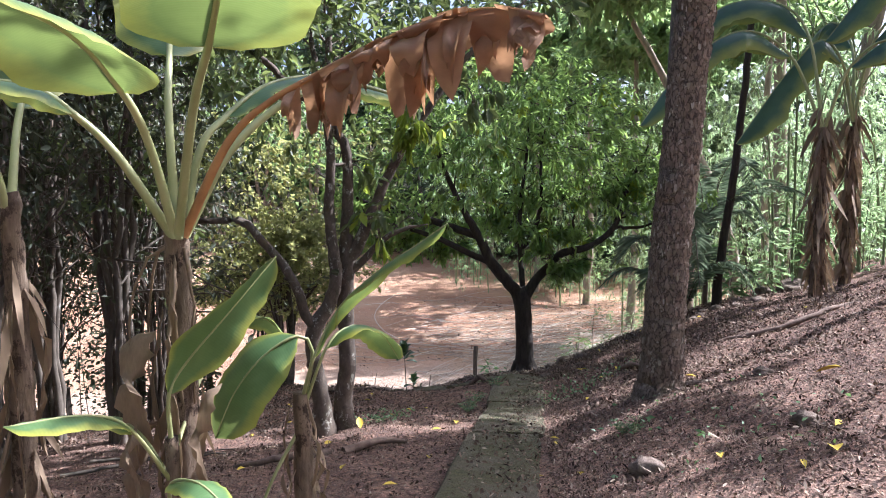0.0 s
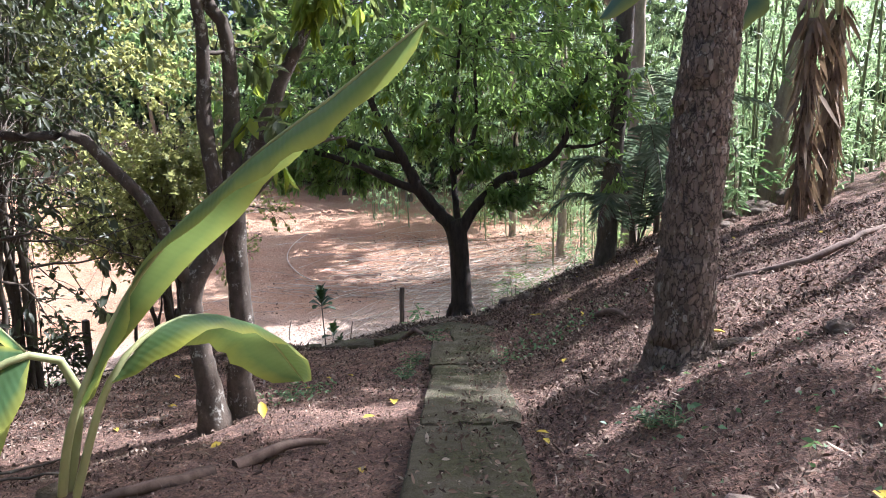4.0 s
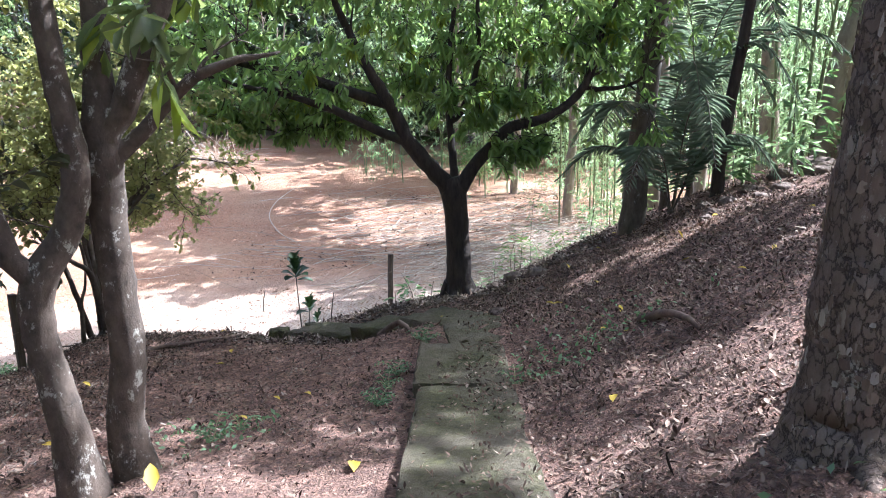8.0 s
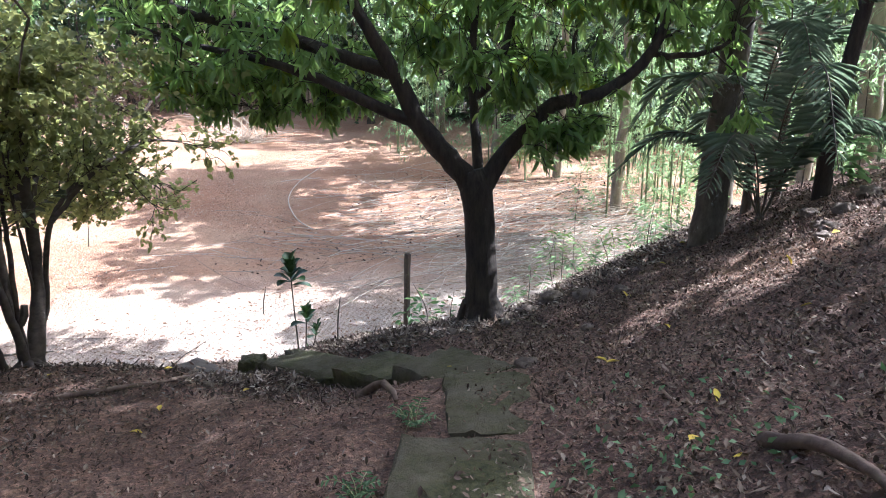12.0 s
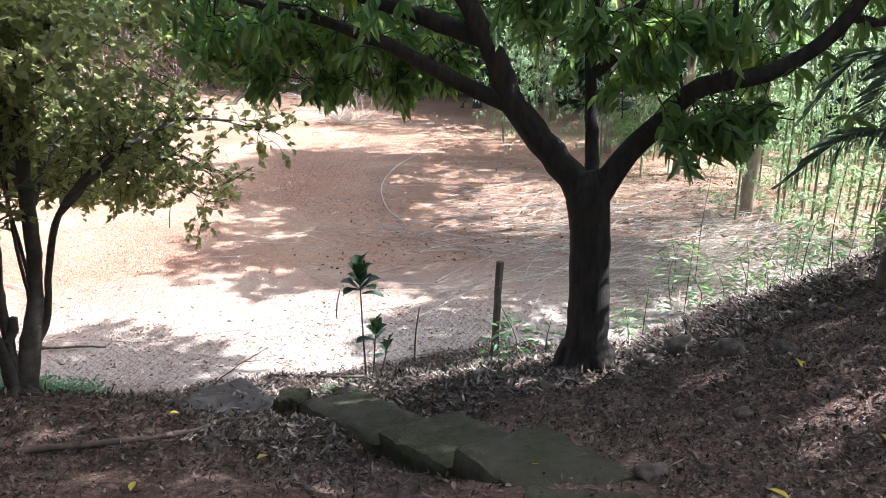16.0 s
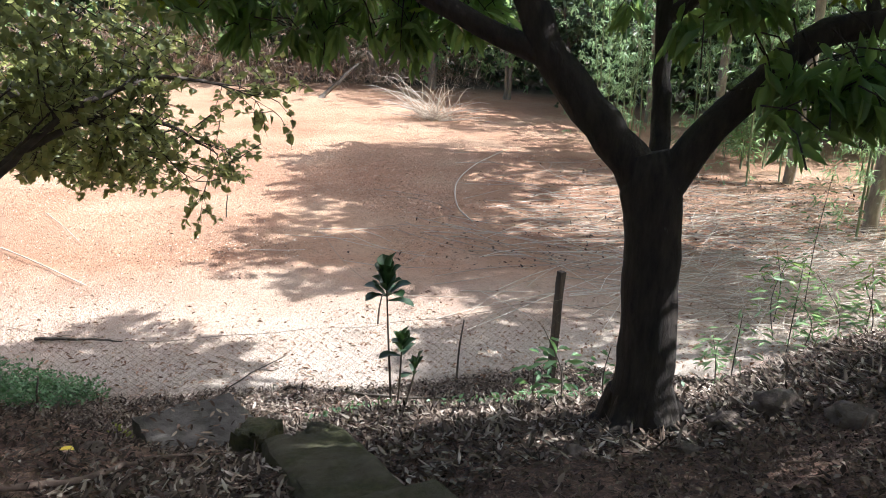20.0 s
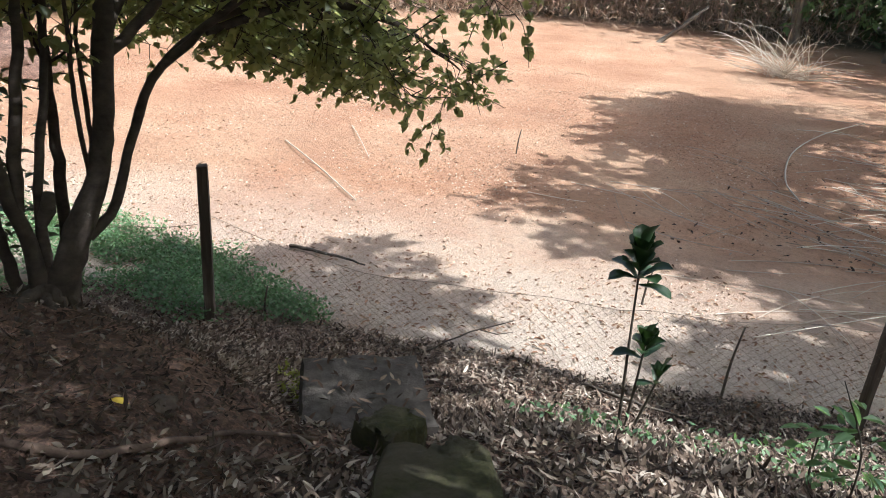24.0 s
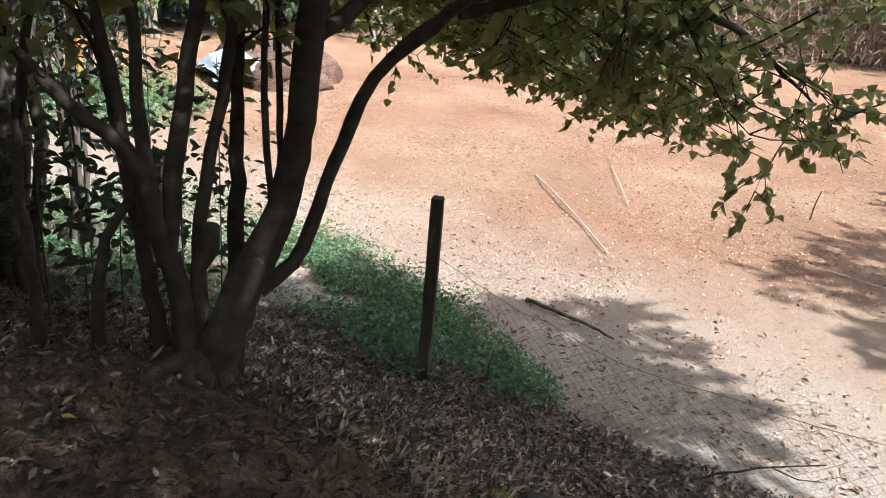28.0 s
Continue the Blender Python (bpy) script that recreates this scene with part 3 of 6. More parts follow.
def mango_tree():
    rng = np.random.default_rng(11)
    bx, by = 1.27, 14.25
    o = (bx, by, gz(bx, by) - 0.05)
    t = thing("mango_tree", (0, 0, 0), "dark-barked mango tree with forked limbs and long drooping green leaves", "tree")
    trunk = [limb(o, [(0.02, 0, -0.15), (0.02, 0, 0.06), (0.01, 0, 0.3), (0.0, 0, 0.75), (-0.03, 0, 1.15), (-0.06, 0, 1.42), (-0.1, 0, 1.62)], [0.27, 0.215, 0.172, 0.155, 0.152, 0.165, 0.12], rng, wob=0.004)]
    tubes("trunk", trunk, BARK_MANGO, t, 18, 0.025, rng)
    A = limb(o, [(-0.05, 0, 1.3), (-0.15, 0, 1.52), (-0.28, -0.02, 1.68), (-0.5, -0.04, 1.93), (-0.68, -0.05, 2.16), (-0.78, -0.05, 2.42), (-0.92, -0.08, 2.68), (-1.1, -0.1, 2.98), (-1.27, -0.1, 3.3), (-1.6, -0.2, 4.1), (-1.9, -0.3, 5.2)], [0.12, 0.118, 0.11, 0.102, 0.096, 0.084, 0.074, 0.062, 0.05, 0.035, 0.015], rng)
    B = limb(o, [(-0.6, -0.05, 2.08), (-0.9, -0.1, 2.19), (-1.2, -0.15, 2.34), (-1.44, -0.15, 2.47), (-1.67, -0.18, 2.55), (-1.9, -0.2, 2.63), (-2.23, -0.2, 2.73), (-2.6, -0.25, 2.8), (-3.2, -0.3, 3.0)], [0.066, 0.06, 0.055, 0.05, 0.046, 0.04, 0.034, 0.026, 0.01], rng)
    C = limb(o, [(-0.84, -0.05, 2.56), (-1.12, 0.05, 2.63), (-1.53, 0.1, 2.77), (-1.99, 0.15, 2.91), (-2.39, 0.2, 3.0), (-2.79, 0.2, 3.09), (-3.15, 0.25, 3.24), (-3.9, 0.3, 3.7)], [0.074, 0.07, 0.064, 0.058, 0.052, 0.045, 0.036, 0.014], rng)
    D = limb(o, [(-0.04, 0.05, 1.45), (-0.05, 0.16, 1.8), (-0.08, 0.25, 2.1), (-0.11, 0.32, 2.5), (-0.1, 0.36, 3.0), (0.0, 0.4, 4.0), (0.1, 0.4, 5.2)], [0.06, 0.052, 0.046, 0.042, 0.036, 0.026, 0.012], rng)
    D2 = limb(o, [(-0.11, 0.3, 2.3), (0.05, 0.34, 2.43), (0.19, 0.36, 2.72), (0.27, 0.38, 3.05), (0.29, 0.4, 3.33), (0.3, 0.5, 4.2), (0.5, 0.6, 5.0)], [0.046, 0.044, 0.04, 0.036, 0.032, 0.022, 0.01], rng)
    E = limb(o, [(0.0, 0.0, 1.42), (0.08, 0, 1.6), (0.22, 0.03, 1.78), (0.5, 0.06, 2.09), (0.68, 0.08, 2.26), (0.9, 0.1, 2.3), (1.19, 0.1, 2.39), (1.43, 0.12, 2.56), (1.62, 0.14, 2.78), (1.73, 0.16, 2.98), (1.8, 0.2, 3.3), (2.2, 0.3, 4.2)], [0.1, 0.094, 0.084, 0.075, 0.072, 0.066, 0.06, 0.055, 0.05, 0.044, 0.036, 0.014], rng)
    E2 = limb(o, [(0.88, 0.1, 2.3), (0.85, 0.1, 2.48), (0.88, 0.12, 2.6), (0.86, 0.15, 2.8), (0.95, 0.2, 3.2)], [0.034, 0.03, 0.024, 0.018, 0.008], rng)
    E3 = limb(o, [(1.58, 0.14, 2.75), (1.9, 0.16, 2.72), (2.3, 0.2, 2.8), (2.7, 0.3, 3.1)], [0.035, 0.03, 0.022, 0.008], rng)
    main = [A, B, C, D, D2, E, E2, E3]
    every, tips, dirs = branch_out(main, rng, 2, 6, 0.7, 0.55, 0.22, 0.5, 0.4)
    for ln in main:
        tubes("limb", [ln], BARK_MANGO, t, 12, 0.03, rng)
    for a, ln in ((0.4, 0.5), (1.7, 0.4), (3.0, 0.45), (4.3, 0.5), (5.4, 0.55)):
        q = [(0.1 * math.cos(a), 0.1 * math.sin(a), 0.22)]
        for s in (0.45, 0.75, 1.0):
            x, y = bx + math.cos(a) * ln * s, by + math.sin(a) * ln * s
            q.append((x - bx, y - by, gz(x, y) - o[2] - 0.05 * s))
        tubes("root", [limb(o, q, [0.1, 0.08, 0.05, 0.02], rng)], BARK_MANGO, t, 8, 0.05, rng)
    tagged(tubes("fine_branching", every[len(main):], BARK_MANGO, t, 4), kind="stuff")
    # outer twigs fill the round crown
    n = 560
    u = unit(rng.normal(0, 1, (n, 3)))
    rad = rng.uniform(0.5, 1.0, (n, 1)) ** 0.6
    cen = np.array(o) + (-0.35, 0.3, 4.0)
    p = cen + u * rad * (3.2, 2.6, 2.2)
    low = 2.55 + 0.35 * np.exp(-((p[:, 0] - bx - 0.3) / 0.9) ** 2) + 0.35 * np.clip((p[:, 0] - bx - 0.9), 0, 1.5)
    keep = (p[:, 2] > o[2] + low) & (noise_gate(p, 0.9) > -0.02)
    p = p[keep]
    d = unit(p - cen) + (0, 0, -0.3)
    top = cen + unit(rng.normal(0, 1, (900, 3))) * rng.uniform(0.4, 1.0, (900, 1)) * (3.0, 2.6, 2.1)
    top = top[top[:, 2] > o[2] + 3.75]
    p, d = np.concatenate([p, top]), np.concatenate([d, unit(top - cen) + (0, 0, -0.3)])
    near = []
    for ln, k, lo in ((B, 34, 0.4), (C, 30, 0.4), (A, 24, 0.6), (E, 30, 0.5), (E2, 14, 0.3), (E3, 16, 0.3), (D, 30, 0.3), (D2, 26, 0.3)):
        q = ln[0][(rng.uniform(lo, 1, k) * (len(ln[0]) - 1)).astype(int)]
        near.append(q + rng.normal(0, 0.2, (k, 3)) + (0, 0, -0.02))
    tufts = ((0.22, -0.25, 1.98, 0.26), (0.5, -0.3, 2.0, 0.28), (0.76, -0.25, 2.0, 0.22), (0.24, -0.3, 2.4, 0.34), (0.62, -0.3, 2.62, 0.3), (-0.08, -0.25, 2.65, 0.24), (0.95, -0.1, 2.05, 0.24),
             (-0.48, 0.5, 2.75, 0.4), (-1.13, 0.5, 2.72, 0.42), (-1.55, 0.4, 2.45, 0.36), (-2.0, 0.4, 2.5, 0.36), (-2.5, 0.4, 2.52, 0.4), (-2.75, 0.4, 2.3, 0.28), (-2.2, 0.35, 2.2, 0.24), (-1.6, 0.4, 2.2, 0.24), (-1.15, 0.5, 2.3, 0.22), (-3.1, 0.35, 2.6, 0.4),
             (-1.5, 0.9, 2.9, 0.7), (-0.75, 0.7, 3.4, 0.7), (-2.4, 0.7, 2.7, 0.5), (0.3, 0.8, 2.7, 0.5), (0.0, 0.7, 3.2, 0.7), (1.1, 0.5, 2.5, 0.35), (0.7, 0.6, 3.3, 0.65), (1.4, 0.5, 3.3, 0.55), (1.95, 0.4, 3.45, 0.5))
    for dx, dy, dz, r in tufts:
        near.append(crown_cloud(np.array(o) + (dx, dy, dz), (r, r, r * 0.85), int(8 + 46 * r), rng, 0.1, -0.3, 1.6)[0])
    q = np.concatenate(near)
    p, d = np.concatenate([p, q]), np.concatenate([d, unit(rng.normal(0, 1, (len(q), 3))) + (0, 0, -0.4)])
    tagged(tubes("fine_branching", [(np.stack([a, a - 0.12 * unit(b) + (0, 0, 0.05), a - 0.28 * unit(b) + (0, 0, 0.02)]), np.array([0.003, 0.004, 0.005])) for a, b in zip(p, d)], BARK_MANGO, t, 3), kind="stuff")
    P1, W1 = whorls(np.concatenate([tips, p]), np.concatenate([dirs, d]), 7, rng, 0.85, 0.16, 0.5)
    young = rng.random(len(P1)) < 0.04
    leaves("crown", P1[~young], W1[~young], 0.17, 0.046, LEAF_MANGO, t, rng, droop=0.28)
    k = np.repeat(rng.random(len(p)) < 0.045, 1)
    P2, W2 = whorls(p[k], d[k], 9, rng, 0.8, 0.1, 0.6)
    leaves("young_leaves", P2, W2, 0.2, 0.06, LEAF_YOUNG, t, rng, "light yellow-green young leaves", droop=0.3)


def noise_gate(p, scale):
    return np.array([noise.noise(Vector(q) * scale) for q in p])


def crown_cloud(center, radii, n, rng, hollow=0.5, gate=None, scale=0.8):
    u = unit(rng.normal(0, 1, (n, 3)))
    p = np.asarray(center) + u * (rng.uniform(hollow, 1, (n, 1))) * np.asarray(radii)
    if gate is not None:
        p = p[noise_gate(p, scale) > gate]
    return p, unit(p - np.asarray(center)) + (0, 0, -0.1)


def scaly_tree():
    rng = np.random.default_rng(21)
    bx, by = 2.25, 6.98
    o = (bx, by, gz(bx, by) - 0.05)
    t = thing("scaly_bark_tree", (0, 0, 0), "tall leaning tree with scaly grey-brown bark on the slope", "tree")
    tr = limb(o, [(-0.06, 0, -0.2), (-0.03, 0, 0.03), (-0.01, 0, 0.25), (0.0, 0, 0.7), (0.04, 0, 1.35), (0.1, 0.02, 2.1), (0.16, 0.03, 3.0), (0.34, 0.05, 4.5), (0.5, 0.1, 6.2)], [0.27, 0.215, 0.184, 0.172, 0.166, 0.162, 0.158, 0.14, 0.09], rng, 0.05)
    tubes("trunk", [tr], BARK_PLATE, t, 22, 0.025, rng)
    pts, rad = tr
    n = 1800
    k = (rng.uniform(0.05, 0.62, n) * (len(pts) - 1)).astype(int)
    a = rng.uniform(0, 2 * math.pi, n)
    c = pts[k] + np.stack([np.cos(a), np.sin(a), 0 * a], -1) * (rad[k] + rng.uniform(0.001, 0.007, n))[:, None]
    c[:, 2] += rng.uniform(-0.03, 0.03, n)
    side = np.stack([-np.sin(a), np.cos(a), 0 * a], -1)
    outw = np.stack([np.cos(a), np.sin(a), 0 * a], -1)
    w, hh = 0.005 + 0.013 * rng.random((n, 1)) ** 2, 0.006 + 0.03 * rng.random((n, 1)) ** 2
    V = np.stack([c + side * w * sx * rng.uniform(0.7, 1.2, (n, 1)) + np.array([0, 0, 1.0]) * hh * sz * rng.uniform(0.7, 1.2, (n, 1)) + outw * rng.uniform(-0.006, 0.004, (n, 1))
                  for sx, sz in ((-1, -0.7), (0, -1.1), (1, -0.6), (0.9, 0.7), (0, 1.1), (-1, 0.8))], 1)
    i = np.arange(n)[:, None] * 6
    f = np.concatenate([i + np.array([[0, 1, 4, 5]]), i + np.array([[1, 2, 3, 4]])], 1).reshape(-1, 4)
    tagged(part("bark_relief", quick_mesh("bark_relief", V.reshape(-1, 3), f, False), PLATE, t), kind="stuff")
    for a, ln in ((-0.3, 0.45), (1.1, 0.4), (2.4, 0.36), (3.6, 0.36), (4.4, 0.5), (5.2, 0.45)):
        q = [(0.1 * math.cos(a), 0.1 * math.sin(a), 0.2)]
        for s in (0.35, 0.7, 1.0):
            x, y = bx + math.cos(a) * ln * s, by + math.sin(a) * ln * s
            q.append((x - bx, y - by, gz(x, y) - o[2] - 0.03 * s))
        tubes("root", [limb(o, q, [0.1, 0.075, 0.045, 0.015], rng)], BARK_PLATE, t, 8, 0.05, rng)
    L = [limb(o, [(0.3, 0.03, 3.6), (0.75, 0.2, 4.3), (1.3, 0.4, 5.2), (1.9, 0.7, 6.2)], [0.1, 0.09, 0.07, 0.03], rng),
         limb(o, [(0.42, 0.05, 4.6), (-0.2, -0.3, 5.5), (-0.9, -0.6, 6.4)], [0.09, 0.07, 0.03], rng),
         limb(o, [(0.46, 0.1, 5.2), (0.9, -0.8, 6.0), (1.1, -1.8, 6.8)], [0.08, 0.06, 0.03], rng),
         limb(o, [(0.5, 0.1, 6.1), (0.4, 0.9, 7.2), (0.1, 1.8, 8.0)], [0.09, 0.06, 0.03], rng)]
    every, tips, dirs = branch_out(L, rng, 2, 6, 1.5, 0.6, 0.15, 0.3)
    tubes("limbs", every, BARK_PLATE, t, 6)
    p, d = crown_cloud((bx + 0.8, by + 0.2, o[2] + 7.6), (4.2, 4.6, 1.9), 1300, rng, 0.2, 0.08, 0.5)
    P, W = whorls(np.concatenate([tips, p]), np.concatenate([dirs, d]), 11, rng, 0.9, 0.3, 0.2)
    P, W = clear_of_path(P, W)
    leaves("crown", P, W, 0.17, 0.075, LEAF_WOOD, t, rng)


def twin_tree():
    rng = np.random.default_rng(31)
    bx, by = -1.0, 8.2
    o = (bx, by, gz(bx, by) - 0.04)
    t = thing("twin_stemmed_tree", (0, 0, 0), "two-stemmed tree with mottled pale bark and lichen beside the path", "tree")
    W = (0, 0, 0)
    S1 = limb(W, [(-1.0, 8.2, -0.55), (-1.03, 8.2, -0.38), (-1.06, 8.2, -0.02), (-1.13, 8.2, 0.41), (-1.14, 8.2, 0.65), (-1.09, 8.22, 0.82), (-1.0, 8.25, 0.95), (-0.94, 8.27, 1.1), (-0.9, 8.28, 1.3), (-0.93, 8.28, 1.6), (-0.97, 8.3, 2.0), (-0.95, 8.3, 2.6), (-1.05, 8.35, 3.2), (-1.3, 8.5, 4.4)], [0.16, 0.135, 0.092, 0.08, 0.085, 0.082, 0.074, 0.07, 0.066, 0.06, 0.055, 0.046, 0.036, 0.015], rng, 0.06, 0.003)
    S2 = limb(W, [(-0.84, 8.45, -0.6), (-0.85, 8.45, -0.42), (-0.88, 8.45, -0.12), (-0.83, 8.45, 0.24), (-0.83, 8.45, 0.62), (-0.84, 8.45, 0.98), (-0.84, 8.45, 1.28), (-0.83, 8.45, 1.5), (-0.82, 8.47, 1.8), (-0.81, 8.5, 2.25), (-0.83, 8.5, 2.66), (-0.96, 8.5, 2.95), (-1.0, 8.5, 3.8), (-0.9, 8.5, 5.0)], [0.17, 0.13, 0.1, 0.092, 0.088, 0.088, 0.096, 0.09, 0.068, 0.058, 0.052, 0.045, 0.035, 0.015], rng, 0.06, 0.003)
    b1 = limb(W, [(-1.1, 8.2, 0.72), (-1.2, 8.16, 0.9), (-1.36, 8.15, 1.32), (-1.58, 8.15, 1.6), (-1.8, 8.15, 1.85), (-1.9, 8.15, 1.9), (-2.17, 8.15, 1.88), (-2.45, 8.15, 1.92), (-2.9, 8.2, 2.1), (-3.3, 8.3, 2.4)], [0.06, 0.058, 0.05, 0.046, 0.044, 0.042, 0.038, 0.034, 0.025, 0.01], rng)
    b2 = limb(W, [(-0.82, 8.45, 1.3), (-0.7, 8.47, 1.4), (-0.54, 8.5, 1.56), (-0.36, 8.5, 1.72), (-0.15, 8.52, 1.8), (0.05, 8.6, 1.84)], [0.05, 0.042, 0.036, 0.03, 0.02, 0.006], rng)
    b3 = limb(W, [(-0.96, 8.5, 2.95), (-1.4, 8.5, 3.3), (-1.9, 8.5, 3.8), (-2.4, 8.5, 4.5)], [0.045, 0.04, 0.03, 0.012], rng)
    tubes("stem", [S1], BARK_TWIN, t, 14, 0.03, rng)
    tubes("stem", [S2], BARK_TWIN, t, 14, 0.03, rng)
    for ln in (b1, b2, b3):
        tubes("limb", [ln], BARK_TWIN, t, 8, 0.03, rng)
    up = [(ln[0][len(ln[0]) * 2 // 3:], ln[1][len(ln[1]) * 2 // 3:]) for ln in (S1, S2, b1, b2, b3)]
    every, tips, dirs = branch_out(up, rng, 2, 7, 0.9, 0.6, 0.2, 0.1)
    tagged(tubes("fine_branching", [q for q in every[5:] if q[0][-1][0] < -0.7 or q[0][-1][2] > 3.0], BARK_TWIN, t, 4), kind="stuff")
    b4 = limb(W, [(-0.83, 8.45, 1.44), (-0.72, 8.45, 1.56), (-0.62, 8.45, 1.8), (-0.5, 8.45, 2.05), (-0.3, 8.5, 2.5), (0.0, 8.6, 3.0), (0.5, 8.8, 3.7), (1.1, 9.0, 4.3)], [0.078, 0.072, 0.066, 0.06, 0.05, 0.042, 0.03, 0.012], rng)
    tubes("limb", [b4], BARK_TWIN, t, 8, 0.03, rng)
    twigs, ends, ways = branch_out([b4, S1, b2], rng, 2, 6, 0.6, 0.6, 0.05, 0.45)
    tagged(tubes("fine_branching", [q for q in twigs[3:] if -0.9 < q[0][-1][0] < 0 or q[0][-1][2] > 3.0], BARK_TWIN, t, 4), kind="stuff")
    hang, way = whorls(ends, ways, 6, rng, 0.5, 0.12, 1.1)
    hang, way = clear_of_path(hang, way)
    way, hang = way[hang[:, 0] > -0.75], hang[hang[:, 0] > -0.75]
    # a random share takes the yellow leaf colour, which stands in for sunlight
    lit = np.repeat(rng.random(len(hang) // 6 + 1) < 0.14, 6)[:len(hang)]
    leaves("hanging_leaves", hang[~lit], way[~lit], 0.19, 0.07, LEAF_WOOD, t, rng, "long drooping olive-green leaves", droop=0.15)
    leaves("young_leaves", hang[lit], way[lit], 0.2, 0.075, LEAF_YOUNG, t, rng, "light yellow-green hanging leaves", droop=0.15)
    # young tuft by the upper limb, its sunlit yellow put into the leaf colour
    near, nway = crown_cloud((-0.08, 8.2, 2.85), (0.2, 0.25, 0.28), 16, rng, 0.2)
    near, nway = whorls(near, nway, 6, rng, 0.5, 0.1, 1.0)
    leaves("young_leaves", near, nway, 0.2, 0.075, LEAF_YOUNG, t, rng, "bunch of yellow-green hanging leaves", droop=0.15)
    p, d = crown_cloud((bx - 0.5, by + 0.2, o[2] + 4.4), (2.8, 2.6, 1.5), 900, rng, 0.2, 0.0, 0.7)
    P, W = whorls(np.concatenate([tips, p]), np.concatenate([dirs, d]), 8, rng, 0.9, 0.3, 0.25)
    P, W = clear_of_path(P, W)
    leaves("crown", P, W, 0.13, 0.055, LEAF_WOOD, t, rng)


def heart_leaf_tree():
    rng = np.random.default_rng(41)
    bx, by = -2.87, 13.1
    o = (bx, by, gz(bx, by) - 0.05)
    t = thing("multi_stemmed_tree", (0, 0, 0), "multi-stemmed small tree with ringed dark bark and round leaves", "tree")
    stems = [
        ([(-2.85, 13.09, -1.6), (-2.85, 13.11, -1.4), (-2.85, 13.19, -1.17), (-2.86, 13.3, -0.91), (-2.88, 13.41, -0.71), (-2.9, 13.47, -0.5), (-2.9, 13.5, -0.29), (-2.92, 13.52, -0.05), (-2.95, 13.57, 0.2), (-3.0, 13.7, 1.0), (-3.0, 13.8, 2.0)], [0.15, 0.11, 0.083, 0.072, 0.061, 0.056, 0.056, 0.056, 0.054, 0.04, 0.02]),
        ([(-2.86, 13.32, -1.02), (-2.86, 13.46, -0.92), (-2.88, 13.56, -0.7), (-2.9, 13.63, -0.53), (-2.9, 13.73, -0.29), (-2.9, 13.84, -0.14), (-2.88, 14.02, 0.01), (-2.85, 14.25, 0.14), (-2.8, 14.8, 0.25)], [0.036, 0.031, 0.028, 0.028, 0.028, 0.026, 0.023, 0.02, 0.012]),
        ([(-2.87, 13.06, -1.55), (-2.87, 13.05, -1.31), (-2.9, 13.03, -0.99), (-2.92, 12.96, -0.72), (-2.93, 12.93, -0.55), (-2.95, 12.87, -0.45), (-3.0, 12.76, -0.36), (-3.1, 12.6, -0.19), (-3.2, 12.45, 0.0), (-3.3, 12.2, 0.4)], [0.075, 0.055, 0.042, 0.038, 0.036, 0.031, 0.026, 0.021, 0.016, 0.008]),
        ([(-2.9, 13.08, -1.4), (-2.9, 13.1, -1.09), (-2.92, 13.11, -0.89), (-2.93, 13.12, -0.73), (-2.95, 13.17, -0.48), (-2.97, 13.22, -0.29), (-3.0, 13.26, -0.05), (-3.0, 13.3, 0.5), (-3.0, 13.3, 1.2)], [0.05, 0.038, 0.028, 0.026, 0.025, 0.023, 0.021, 0.016, 0.008]),
        ([(-2.92, 13.0, -0.85), (-2.94, 13.03, -0.58), (-2.96, 13.07, -0.38), (-2.98, 13.1, -0.19), (-3.0, 13.15, 0.08), (-3.1, 13.2, 0.7), (-3.1, 13.2, 1.4)], [0.036, 0.034, 0.034, 0.03, 0.026, 0.02, 0.01]),
        ([(-2.93, 12.95, -0.6), (-2.95, 12.93, -0.38), (-2.97, 12.93, -0.14), (-3.0, 12.93, 0.1), (-3.05, 12.9, 0.8)], [0.028, 0.025, 0.022, 0.02, 0.01]),
        ([(-2.9, 13.38, -0.7), (-2.92, 13.36, -0.33), (-2.95, 13.37, -0.05), (-3.0, 13.4, 0.6)], [0.014, 0.014, 0.012, 0.008]),
        ([(-2.9, 13.42, -0.65), (-2.95, 13.42, -0.25), (-3.0, 13.44, 0.1), (-3.0, 13.5, 0.7)], [0.013, 0.013, 0.011, 0.006]),
        ([(-2.95, 12.88, -0.47), (-2.97, 12.86, -0.25), (-3.0, 12.82, -0.02), (-3.1, 12.7, 0.6)], [0.022, 0.018, 0.016, 0.008]),
        ([(-3.02, 13.25, -1.6), (-3.05, 13.28, -1.0), (-3.1, 13.3, -0.4), (-3.2, 13.35, 0.4)], [0.045, 0.036, 0.028, 0.014]),
        ([(-3.0, 13.0, -1.6), (-3.08, 12.95, -1.0), (-3.2, 12.88, -0.4), (-3.35, 12.8, 0.4)], [0.04, 0.032, 0.026, 0.012]),
        ([(-3.05, 12.75, -1.5), (-3.02, 12.75, -1.16), (-3.02, 12.8, -0.82), (-3.0, 12.91, -0.62), (-3.0, 12.96, -0.4)], [0.03, 0.026, 0.02, 0.015, 0.01]),
        ([(-3.3, 12.55, -1.5), (-3.25, 12.55, -0.92), (-3.22, 12.54, -0.65), (-3.2, 12.6, -0.19), (-3.25, 12.7, 0.3)], [0.026, 0.022, 0.018, 0.016, 0.01]),
        ([(-2.9, 13.1, -0.92), (-2.88, 13.14, -0.83), (-2.87, 13.15, -0.74)], [0.03, 0.042, 0.03]),
    ]
    lines = [limb((0, 0, 0), p, r, rng, 0.07, 0.003) for p, r in stems]
